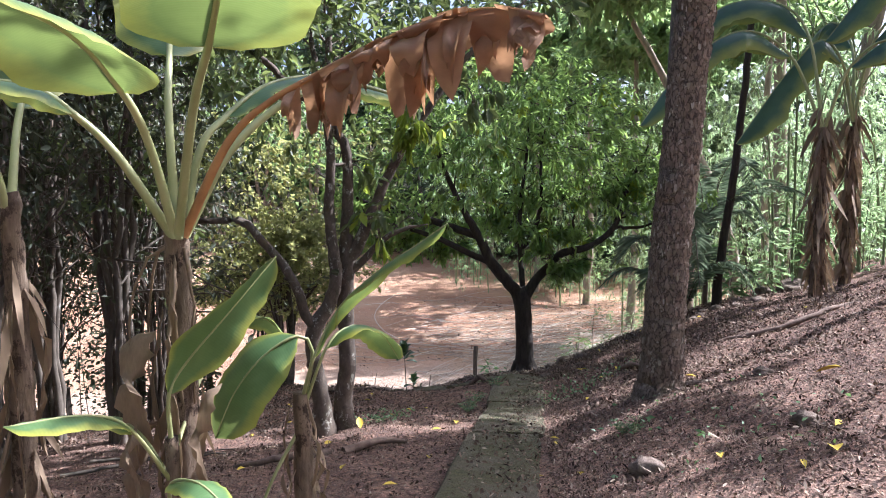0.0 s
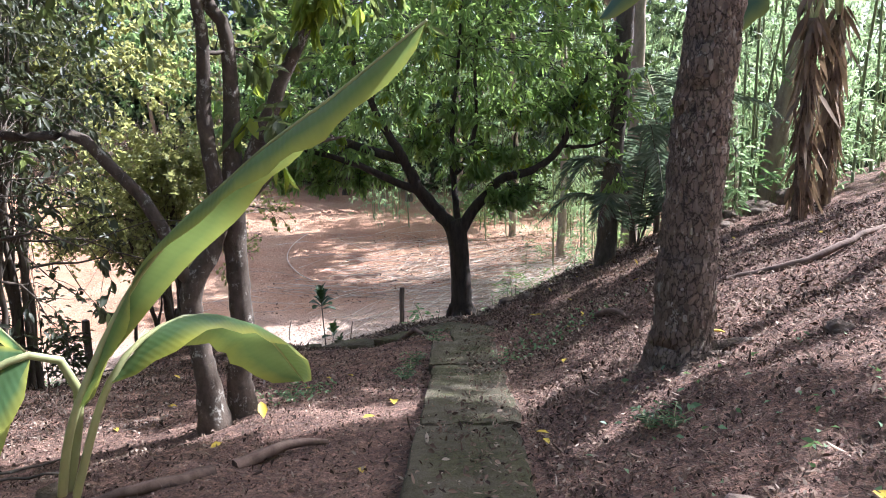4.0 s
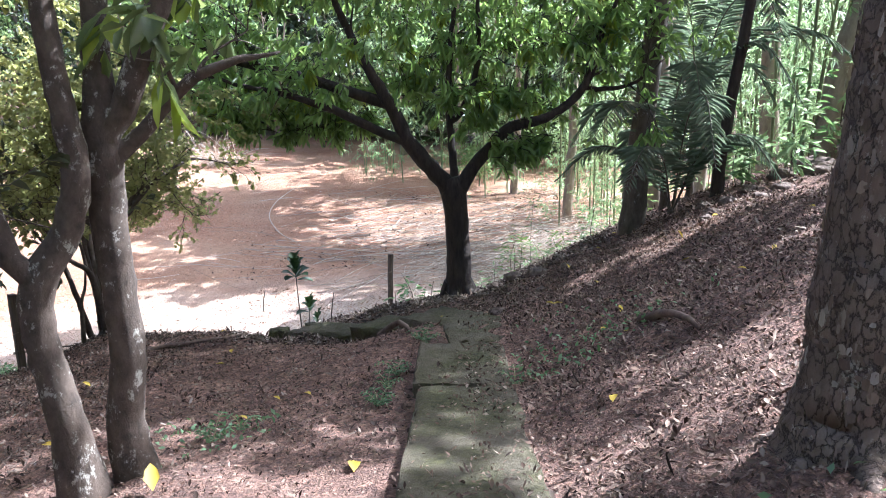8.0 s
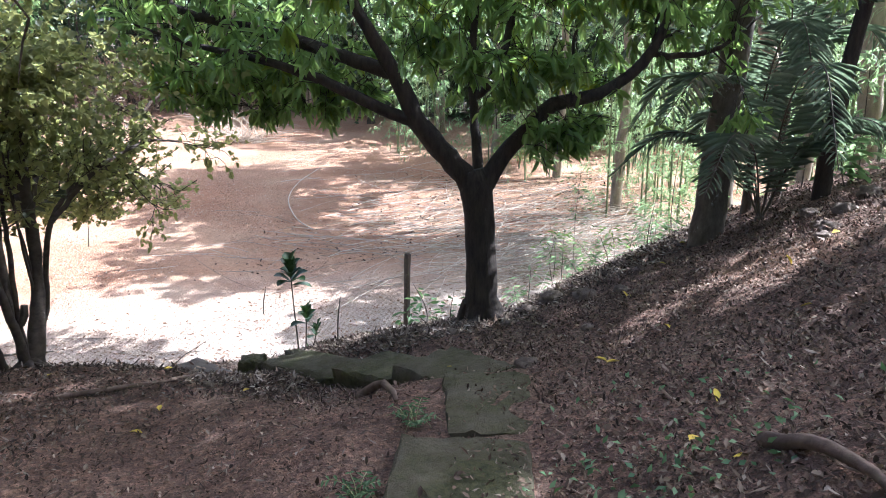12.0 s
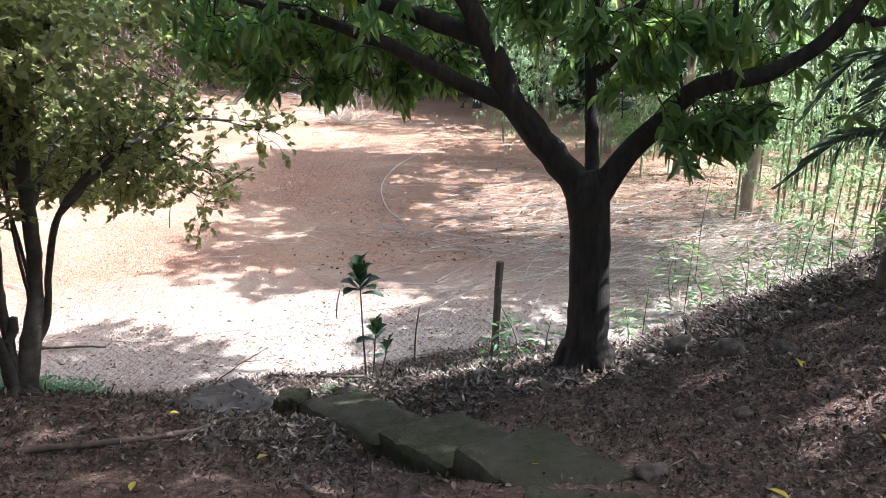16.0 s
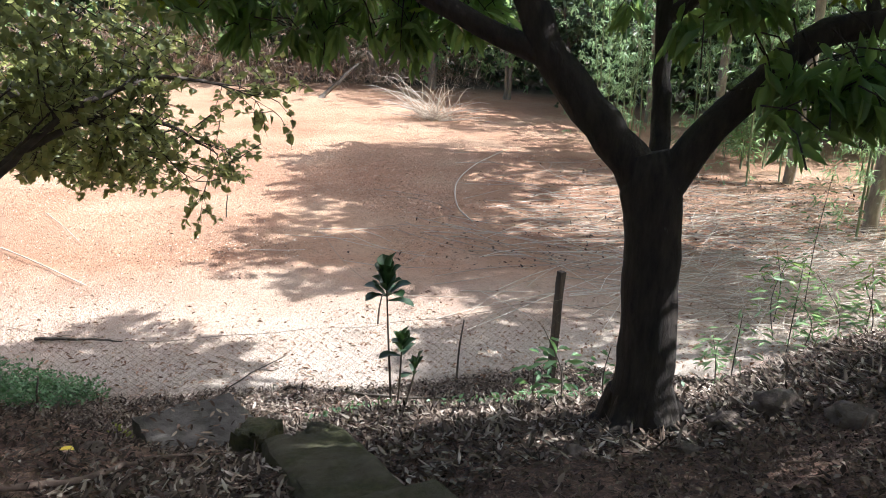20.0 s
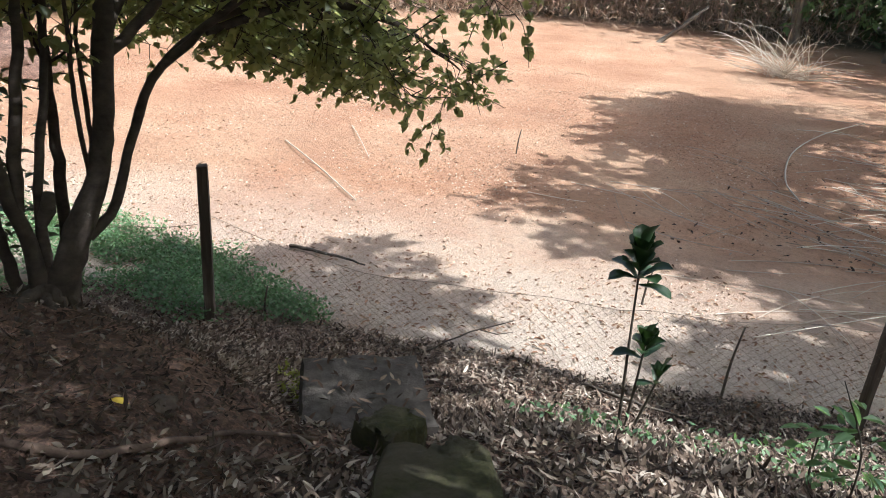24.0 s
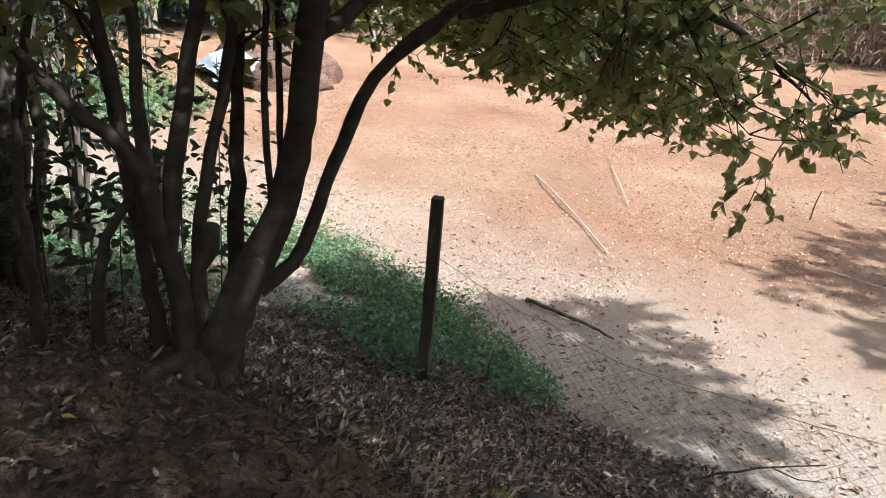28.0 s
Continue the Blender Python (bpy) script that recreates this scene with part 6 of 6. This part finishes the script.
zz = ground_z(p[:, 0], p[:, 1]) + np.where((np.abs(p[:, 0] - path_x(p[:, 1])) < 0.33) & (p[:, 1] < 10.3), 0.08, 0)
ground_leaves("crumbled_litter", np.stack([p[:, 0], p[:, 1], zz], -1), np.where(rng.random(len(p)) < 0.3, 0.036, 0.02), np.where(rng.random(len(p)) < 0.3, 0.016, 0.009), LITTER, rng, "crumbled leaf bits and clods on the earth", "leaf litter", 0.005, 0.5, fold=0.9, droop=-0.3, lite=True)
n = 190000
p = np.stack([rng.uniform(-7, 4.2, n), rng.uniform(11.0, 19, n)], -1)
d = bank_distance(p[:, 0], p[:, 1])
p = p[(d > -0.3) & (d < 4.6) & (d < np.where(p[:, 0] < -1.2, 2.5, 4.6)) & (rng.random(n) < np.where(d < 2.5, 1.0, 0.6))]
ground_leaves("leaf_litter", np.stack([p[:, 0], p[:, 1], ground_z(p[:, 0], p[:, 1])], -1), np.where(rng.random(len(p)) < 0.2, 0.1, 0.058), np.where(rng.random(len(p)) < 0.5, 0.024, 0.015), LITTER_PALE, rng, "thick layer of pale curled mango leaves on the bank", "leaf litter", 0.012, 0.22, fold=0.8, droop=-0.25)
n = 9000
p = np.stack([rng.uniform(-9, 5, n), rng.uniform(15, 24, n)], -1)
d = bank_distance(p[:, 0], p[:, 1])
p = p[(d < 0.2) & (d > -3.5) & (rng.random(n) < np.clip(1.1 + d * 0.3, 0.05, 1))]
ground_leaves("leaf_litter", np.stack([p[:, 0], p[:, 1], ground_z(p[:, 0], p[:, 1])], -1), 0.07, 0.028, CRUMB, rng, "scattered dry leaves at the clearing's edge", "leaf litter", fold=0.5)
# litter below the small trees, coloured darker to stand for their shade
n = 30000
p = np.stack([rng.uniform(-6, 0.6, n), rng.uniform(8.5, 14.8, n)], -1)
d = bank_distance(p[:, 0], p[:, 1])
p = p[(d > 2.5) & ((p[:, 0] < -1.6) | (p[:, 1] > 12.0) | (rng.random(n) < 0.15))]
ground_leaves("leaf_litter", np.stack([p[:, 0], p[:, 1], ground_z(p[:, 0], p[:, 1])], -1), np.where(rng.random(len(p)) < 0.12, 0.075, 0.04), np.where(rng.random(len(p)) < 0.5, 0.018, 0.011), LITTER_DARK_SHADED, rng, "leaf litter under the small trees, darkened for their shade", "leaf litter", 0.012, 0.3, fold=0.8, droop=-0.3)
n = 70000
p = np.stack([rng.uniform(-22, 5, n), rng.uniform(15, 34, n)], -1)
d = bank_distance(p[:, 0], p[:, 1])
gate = np.array([noise.noise((a * 0.35, b * 0.35, 7)) for a, b in p])
p = p[(d < -0.5) & (gate > rng.uniform(-0.4, 0.5, n))]
ground_leaves("clay_crumbs", np.stack([p[:, 0], p[:, 1], ground_z(p[:, 0], p[:, 1])], -1), np.where(rng.random(len(p)) < 0.1, 0.08, 0.04), 0.03, PEBBLE, rng, "small clods and dry leaf bits scattered on the clay", "leaf litter", 0.008, 0.1, fold=0.5, lite=True)
n = 6500
p = np.stack([rng.uniform(-6, 6, n), rng.uniform(17, 33, n)], -1)
d = bank_distance(p[:, 0], p[:, 1])
p = p[(d < -4.2) & (p[:, 0] > -7 + 0.2 * p[:, 1] + rng.normal(0, 1.2, n))]
ground_leaves("leaf_litter", np.stack([p[:, 0], p[:, 1], ground_z(p[:, 0], p[:, 1])], -1), np.where(rng.random(len(p)) < 0.3, 0.11, 0.06), 0.04, LITTER_DARK_SHADED, rng, "dark dead leaves scattered on the shaded clay", "leaf litter", 0.015, 0.25, fold=0.6, droop=-0.2)
yaw = radians(52)
u, v = rng.uniform(-0.39, 0.39, 70), rng.uniform(-0.43, 0.43, 70)
p = np.stack([-2.0 + u * math.cos(yaw) - v * math.sin(yaw), 14.62 + u * math.sin(yaw) + v * math.cos(yaw), -2.122 - 0.03 * v], -1)
ground_leaves("leaf_litter", p, 0.08, 0.024, LITTER, rng, "dead leaves lying on the concrete slab", "leaf litter", 0.01, 0.12, fold=0.7, droop=-0.2)
for k in range(70):
    x, y = (rng.uniform(-2.5, 4.5), rng.uniform(3.5, 15.5)) if k > 3 else ((3.13, 5.98), (2.54, 4.26), (0.39, 8.1), (-0.6, 8.0))[k]
    big = k < 4
    ob = leaves("yellow_leaf", [(x, y, gz(x, y) + 0.02)], [(rng.normal(), rng.normal(), 0.15)], 0.17 if big else 0.09, 0.08 if big else 0.04, YELLOW, None, rng, roll=0.2)
    tagged(ob, "fallen yellow leaf lying on the earth", "leaf", "fallen yellow leaves")


# weeds round the fence foot and by the path
def weed_patch(cx, cy, rx, ry, n, size, mat, label, h=0.12):
    p = np.stack([rng.normal(cx, rx, n), rng.normal(cy, ry, n)], -1)
    g = np.array([noise.noise((a * 1.1, b * 1.1, 4)) for a, b in p]) > -0.4
    p = p[g & (((p[:, 0] - cx) / rx) ** 2 + ((p[:, 1] - cy) / ry) ** 2 < 3.4)]
    z = ground_z(p[:, 0], p[:, 1]) + rng.uniform(0.0, h, len(p))
    w = rng.normal(0, 1, (len(p), 3)) * (1, 1, 0.5) + (0, 0, 0.4)
    ob = leaves("weeds", np.stack([p[:, 0], p[:, 1], z], -1), w, size, size * 0.5, mat, None, rng, lite=True)
    tagged(ob, label, "weeds", kind="stuff")


for cx, cy, rx, ry, n in ((-7.0, 15.3, 0.6, 0.4, 2600), (-6.2, 15.6, 0.5, 0.35, 2400), (-6.6, 16.1, 0.45, 0.3, 1700), (-5.6, 16.0, 0.35, 0.3, 1500), (-5.1, 16.1, 0.28, 0.2, 1000), (-7.8, 15.6, 0.6, 0.4, 2200), (-4.7, 16.2, 0.2, 0.14, 500), (-8.6, 15.2, 0.7, 0.5, 2400), (-5.7, 15.3, 0.4, 0.2, 800)):
    weed_patch(cx, cy, rx, ry, n, 0.06, LEAF_WEED, "low green weeds round the fence post", 0.16)
weed_patch(-9.2, 13.2, 1.6, 1.2, 9000, 0.07, LEAF_WEED, "low green weeds below the thicket", 0.2)
weed_patch(-2.66, 14.6, 0.1, 0.1, 260, 0.045, LEAF_MOSS, "yellow-green moss tuft on the slab's corner", 0.3)
weed_patch(-1.0, 15.9, 0.45, 0.35, 260, 0.06, LEAF_WEED, "green weeds at the foot of the bank", 0.14)
weed_patch(0.4, 16.9, 0.7, 0.5, 520, 0.07, LEAF_WEED, "green weeds at the foot of the bank", 0.14)
weed_patch(2.2, 10.2, 0.5, 0.5, 90, 0.045, LEAF_WEED, "sparse green seedlings on the slope", 0.08)
weed_patch(1.85, 9.7, 0.35, 0.25, 160, 0.05, LEAF_WEED, "sparse green seedlings on the slope", 0.08)
weed_patch(2.3, 5.4, 0.5, 0.9, 110, 0.045, LEAF_WEED, "sparse green seedlings on the slope", 0.1)
weed_patch(-0.55, 8.9, 0.3, 0.25, 90, 0.05, LEAF_WEED, "sparse green seedlings by the twin stems", 0.1)


def fern(x, y, n, size, label="small green fern growing beside the path"):
    t = thing("fern", (x, y, gz(x, y)), label, "fern", "ferns")
    for k in range(n):
        a = k * 6.28 / n + rng.uniform(-0.3, 0.3)
        ln = size * rng.uniform(0.7, 1.15)
        c, sn = math.cos(a), math.sin(a)
        up = rng.uniform(0.4, 0.75)
        line, r = smooth_line([(0, 0, -0.02), (c * ln * 0.3, sn * ln * 0.3, ln * up * 0.7), (c * ln * 0.7, sn * ln * 0.7, ln * up), (c * ln, sn * ln, ln * up * 0.7)], [0.003, 0.0025, 0.002, 0.001], 0.03)
        stalk = tubes("frond", [(line, r)], STALK, t, 4)
        i = (np.linspace(0.2, 0.98, 16) * (len(line) - 1)).astype(int)
        tan = unit(np.gradient(line, axis=0))[i]
        side = unit(np.cross(tan, np.array([0, 0, 1.0])))
        wide = size * 0.34 * np.sin(np.linspace(0.5, 3.0, 16))
        leaves("frond_blade", np.concatenate([line[i], line[i]]), np.concatenate([side + tan * 0.4, -side + tan * 0.4]), np.concatenate([wide, wide]), size * 0.09, LEAF_FERN, stalk, rng, droop=0.15, roll=0.2)["kind"] = "stuff"


for x, y, n, size in ((0.79, 10.72, 6, 0.17), (0.74, 10.85, 5, 0.14), (0.56, 9.95, 6, 0.17), (0.5, 9.72, 5, 0.15), (1.4, 9.5, 4, 0.15), (1.79, 6.13, 7, 0.16), (1.86, 6.0, 6, 0.13), (-0.58, 9.0, 6, 0.17), (-0.42, 9.1, 5, 0.13), (0.45, 9.35, 6, 0.18)):
    fern(x, y, n, size)


def cane_lines(n, cx, cy, rx, ry, ang, spread, ln, rng, lift=0.1):
    out = []
    for _ in range(n):
        x, y = rng.normal(cx, rx), rng.normal(cy, ry)
        a = rng.normal(ang, spread)
        L = rng.uniform(*ln)
        if bank_distance(x, y) > -0.5 - 0.5 * L:
            continue
        c = rng.normal(0, 0.25)
        pts = []
        hh = abs(rng.normal(0, lift))
        for s in (-0.5, -0.17, 0.17, 0.5):
            px, py = x + math.cos(a + c * s) * L * s, y + math.sin(a + c * s) * L * s
            pts.append((px, py, gz(px, py) + 0.02 + hh * (s + 0.5)))
        out.append(smooth_line(pts, [0.0065, 0.006, 0.005, 0.003], 0.35))
    return out


rng = np.random.default_rng(97)
heap = tubes("cane_debris", cane_lines(900, 4.4, 22.6, 2.1, 2.6, 0.1, 0.8, (0.6, 2.8), rng, 0.2) + cane_lines(600, 3.9, 19.8, 1.5, 1.5, 0.2, 0.9, (0.4, 1.8), rng, 0.14) + cane_lines(200, 5.0, 27.5, 1.8, 2.5, 0.0, 0.7, (1.0, 3.2), rng, 0.25) + cane_lines(24, -1.6, 23.5, 1.5, 0.4, -0.33, 0.16, (0.8, 3.2), rng, 0.04) + cane_lines(90, 1.2, 24.5, 2.0, 3.0, 0.4, 0.8, (0.8, 2.8), rng, 0.05) + cane_lines(130, 0.8, 27.5, 2.6, 3.0, 0.5, 0.9, (1.0, 3.5), rng, 0.06), CANE, None, 4)
tagged(heap, "dry bamboo canes strewn over the clay", "cane debris", kind="stuff")
for k, ln in enumerate(cane_lines(26, 1.4, 24.0, 1.6, 2.4, 0.3, 0.8, (1.5, 4.0), rng, 0.08)):
    tagged(tubes("bamboo_cane", [ln], CANE, None, 6), "long dry bamboo cane lying on the clay", "cane", "fallen canes")
arc = [(-4.0, 34.0), (-4.2, 31.2), (-4.0, 28.7), (-3.25, 26.2), (-2.6, 25.1)]
tagged(tubes("bamboo_cane", [smooth_line([(a, b, gz(a, b) + 0.06) for a, b in arc], [0.012, 0.014, 0.016, 0.016, 0.014], 0.3)], CANE, None, 6), "long curved dry cane lying on the clay", "cane", "fallen canes")
fan = []
for k in range(150):
    a = rng.uniform(0.2, 2.9)
    L = rng.uniform(1.0, 3.4)
    x, y = rng.normal(-8.4, 0.4), rng.normal(40.6, 0.3)
    z = gz(x, y)
    rise, out = rng.uniform(0.3, 0.75), rng.uniform(0.2, 0.7)
    sweep = [(x + math.cos(a) * L * q, y - out * L * q, z + L * rise * math.sin(a) * math.sin(q * 1.7)) for q in (0, 0.25, 0.5, 0.75, 1)]
    fan.append(smooth_line(sweep, [0.012, 0.011, 0.009, 0.006, 0.003], 0.15))
tagged(tubes("dead_cane_clump", fan, CANE, None, 4), "bleached clump of dead canes at the clearing's far side", "cane debris", kind="stuff")
for a, b, r in (((-10.75, 20.4), (-7.2, 19.1), 0.012), ((-11.0, 22.3), (-8.9, 20.9), 0.008)):
    tagged(tubes("pole", [smooth_line([(*a, gz(*a) + 0.03), ((a[0] + b[0]) / 2, (a[1] + b[1]) / 2, gz(*a) + 0.06), (*b, gz(*b) + 0.03)], [r, r, r * 0.8], 0.4)], CANE, None, 8), "straight bleached pole lying on the clay", "pole", "fallen poles")


def twig(pts, r, label, mat=None):
    q = [(x, y, gz(x, y) + z) for x, y, z in pts]
    return tagged(tubes("branch", [smooth_line(q, np.linspace(r, r * 0.4, len(q)), 0.1, 0.006, rng)], mat or BARK_THIN, None, 6), label, "branch", "fallen branches")


twig([(-3.3, 16.42, 0.0), (-3.15, 16.58, 0.08), (-2.95, 16.65, 0.28), (-2.8, 16.9, 0.34), (-2.62, 17.1, 0.42)], 0.011, "thin bare fallen branch on the pale ground")
twig([(-2.84, 16.86, 0.32), (-2.7, 16.95, 0.31), (-2.55, 17.0, 0.36)], 0.006, "thin bare fallen branch on the pale ground")
twig([(-6.3, 17.2, 0.03), (-5.7, 17.4, 0.05), (-5.2, 17.5, 0.04)], 0.025, "dark fallen branch on the pale ground")
twig([(-1.9, 17.3, 0.03), (-1.2, 17.35, 0.05), (-0.7, 17.6, 0.03)], 0.018, "dark fallen branch on the pale ground")
twig([(2.3, 9.62, 0.02), (2.35, 9.4, 0.06), (2.4, 9.15, 0.06), (2.43, 8.9, 0.04)], 0.04, "short broken log half sunk in the slope", ROOT)
twig([(3.2, 8.6, 0.0), (3.7, 8.3, 0.035), (4.3, 8.5, 0.02), (5.0, 8.9, -0.02)], 0.04, "exposed root across the slope", ROOT)
twig([(0.35, 11.6, 0.02), (0.55, 11.35, 0.08), (0.65, 11.1, 0.03)], 0.04, "curved root at the edge of the path", ROOT)
twig([(-0.5, 6.7, 0.0), (-0.25, 6.95, 0.06), (0.0, 7.1, 0.0)], 0.045, "curved root beside the path", ROOT)
twig([(-2.1, 12.1, 0.0), (-1.7, 12.2, 0.03), (-1.2, 12.5, 0.03), (-1.22, 12.88, 0.02), (-1.35, 13.25, 0.025), (-1.28, 13.65, 0.0)], 0.024, "long surface root by the steps", ROOT)
dead = thing("dead_tree", (0, 0, 0), "bleached forked dead tree leaning in the thicket", "tree")
z = gz(-5.5, 9.9)
for pts, r in (([(-5.5, 9.9, z - 0.2), (-5.35, 9.92, 1.4), (-5.15, 9.98, 2.2), (-4.86, 10.05, 2.6), (-4.7, 10.1, 3.1)], 0.07), ([(-5.2, 9.97, 2.1), (-5.1, 10.0, 2.5), (-5.08, 10.07, 3.0), (-5.2, 10.1, 3.8)], 0.05), ([(-5.3, 9.9, 1.3), (-4.93, 9.97, 1.84), (-4.6, 10.06, 2.5)], 0.035)):
    tubes("limb", [smooth_line(pts, np.linspace(r, r * 0.5, len(pts)), 0.15, 0.012, rng)], BARK_PALE, dead, 8, 0.05, rng)
twig([(-0.6, 6.6, 0.0), (-0.9, 6.3, 0.05), (-1.3, 6.2, 0.0)], 0.045, "exposed root beside the path", ROOT)
twig([(-2.9, 6.4, 0.03), (-2.2, 6.9, 0.05), (-1.7, 7.1, 0.03)], 0.018, "dead branch lying on the leaf litter", BARK_THIN)
twig([(-3.1, 7.2, 0.03), (-2.4, 7.5, 0.05), (-1.9, 7.9, 0.03)], 0.016, "dead branch lying on the leaf litter", BARK_THIN)
for x, y, h in ((-2.4, 19.3, 0.45), (-0.9, 18.1, 0.75), (-5.0, 15.9, 0.35), (-7.5, 23.5, 0.5)):
    q = [(x, y, gz(x, y) - 0.05), (x + 0.02, y, gz(x, y) + h * 0.5), (x + 0.07, y, gz(x, y) + h)]
    tagged(tubes("stake", [smooth_line(q, [0.014, 0.012, 0.009], 0.1)], BARK_THIN, None, 6), "thin wooden stake standing in the ground", "stake", "stakes")


def boulder(x, y, s, seed, label, mat=None, sink=0.35):
    bm = bmesh.new()
    bmesh.ops.create_icosphere(bm, subdivisions=3, radius=1)
    for v in bm.verts:
        f = 1 + 0.45 * noise.noise(v.co * 1.9 + Vector((seed, 0, 0))) + 0.2 * noise.noise(v.co * 5 + Vector((0, seed, 0)))
        v.co = Vector((v.co.x * s[0], v.co.y * s[1], v.co.z * s[2])) * f
    for f in bm.faces:
        f.smooth = True
    ob = part("stone", bm, mat or STONE)
    ob.location = (x, y, gz(x, y) + s[2] * (1 - sink) - s[2] * 0.35)
    return tagged(ob, label, "stone", "stones")


for k, (x, y, s) in enumerate(((1.55, 11.95, 0.09), (1.22, 12.1, 0.07), (2.3, 13.95, 0.12), (2.0, 14.3, 0.14), (1.75, 14.15, 0.1), (2.6, 13.7, 0.08), (-0.5, 12.7, 0.05), (-1.0, 12.4, 0.05), (-1.5, 13.0, 0.07), (1.0, 13.6, 0.07), (1.55, 13.8, 0.06), (0.2, 13.9, 0.05), (2.1, 12.6, 0.06), (2.7, 5.0, 0.09), (3.0, 4.3, 0.12), (2.9, 6.4, 0.08), (1.75, 4.9, 0.1))):
    boulder(x, y, (s, s * 0.8, s * 0.6), k, "rough earthy stone half sunk in leaf litter")
for k, (x, y, s) in enumerate(((5.6, 14.4, 0.22), (6.3, 14.9, 0.3), (5.0, 14.0, 0.16), (7.1, 15.2, 0.34), (4.5, 13.5, 0.13), (4.75, 13.2, 0.1), (5.2, 13.6, 0.14), (4.2, 13.3, 0.09), (5.9, 14.1, 0.2), (3.9, 12.6, 0.08), (4.1, 12.9, 0.11), (4.4, 13.9, 0.12))):
    boulder(x, y, (s, s * 0.8, s * 0.55), 30 + k, "earthy stone sunk in the ridge of the bank", STONE, 0.7)

# odds and ends beyond the thicket
weed_patch(-18.5, 13.5, 2.2, 1.6, 9000, 0.12, LEAF_WEED, "bright grass beyond the thicket", 0.25)
heap = boulder(-21.6, 18.8, (2.6, 1.6, 0.8), 77, "low heap of red earth at the clearing's far side", EARTH, 0.5)
heap.name = "earth_mound"
heap["category"] = "mound"
bm = bmesh.new()
bmesh.ops.create_grid(bm, x_segments=24, y_segments=16, size=1)
for v in bm.verts:
    v.co = Vector((v.co.x * 1.5, v.co.y * 0.8, 0.75 - 0.45 * abs(v.co.y) ** 2 - 0.3 * abs(v.co.x) ** 3 + 0.08 * noise.noise(v.co * 4)))
bmesh.ops.solidify(bm, geom=bm.faces[:], thickness=0.01)
tarp = part("tarpaulin", bm, plain_material("tarp_cloth", (0.4, 0.47, 0.58), (0.62, 0.68, 0.76), 3, 0.5, 0.2, 0.01))
tarp.location = (-21.0, 17.6, gz(-21.0, 17.6))
tagged(tarp, "pale blue tarpaulin draped over a low heap", "tarpaulin")
tagged(tubes("marker_post", [smooth_line([(-21.8, 13.9, gz(-21.8, 13.9) - 0.1), (-21.8, 13.9, gz(-21.8, 13.9) + 1.6)], [0.06, 0.06], 0.3)], plain_material("orange_paint", (0.55, 0.16, 0.03), (0.7, 0.25, 0.05)), None, 10), "orange post standing beyond the thicket", "post")

# dry brush along the far rim
rim = np.array([(-36, 30), (-32, 40), (-27, 46), (-21, 50.5), (-12, 53)], float)
N = 42000
u = rng.uniform(0, len(rim) - 1.001, N)
i = u.astype(int)
q = rim[i] + (rim[i + 1] - rim[i]) * (u - i)[:, None]
q = q + rng.normal(0, 2.3, (N, 2)) + np.stack([np.sin(u * 37), np.cos(u * 29)], -1) * 0.8
w = rng.normal(0, 0.8, (N, 3)) + (0, 0, 0.6)
z = ground_z(q[:, 0], q[:, 1]) + rng.uniform(0, 1, N) ** 1.4 * (3.0 + 1.3 * np.sin(u * 11) * np.sin(u * 5.3))
ob = leaves("dry_brush", np.stack([q[:, 0], q[:, 1], z], -1), w, rng.uniform(0.2, 0.9, N), 0.03, DRY_GRASS, None, rng, droop=0.15, lite=True)
tagged(ob, "dead reddish-brown brush along the far edge of the clearing", "dry brush", kind="stuff")
ends = [(-15.3, 43.8), (-14.8, 44.2), (-14.3, 44.6), (-13.8, 45.0)]
lean = [(x, y, gz(x, y) - 0.05 + 0.55 * k) for k, (x, y) in enumerate(ends)]
tagged(tubes("fallen_trunk", [smooth_line(lean, [0.11, 0.1, 0.08, 0.05], 0.3, 0.02, rng)], BARK_THIN, None, 8), "dead trunk fallen aslant at the clearing's far side", "fallen trunk")
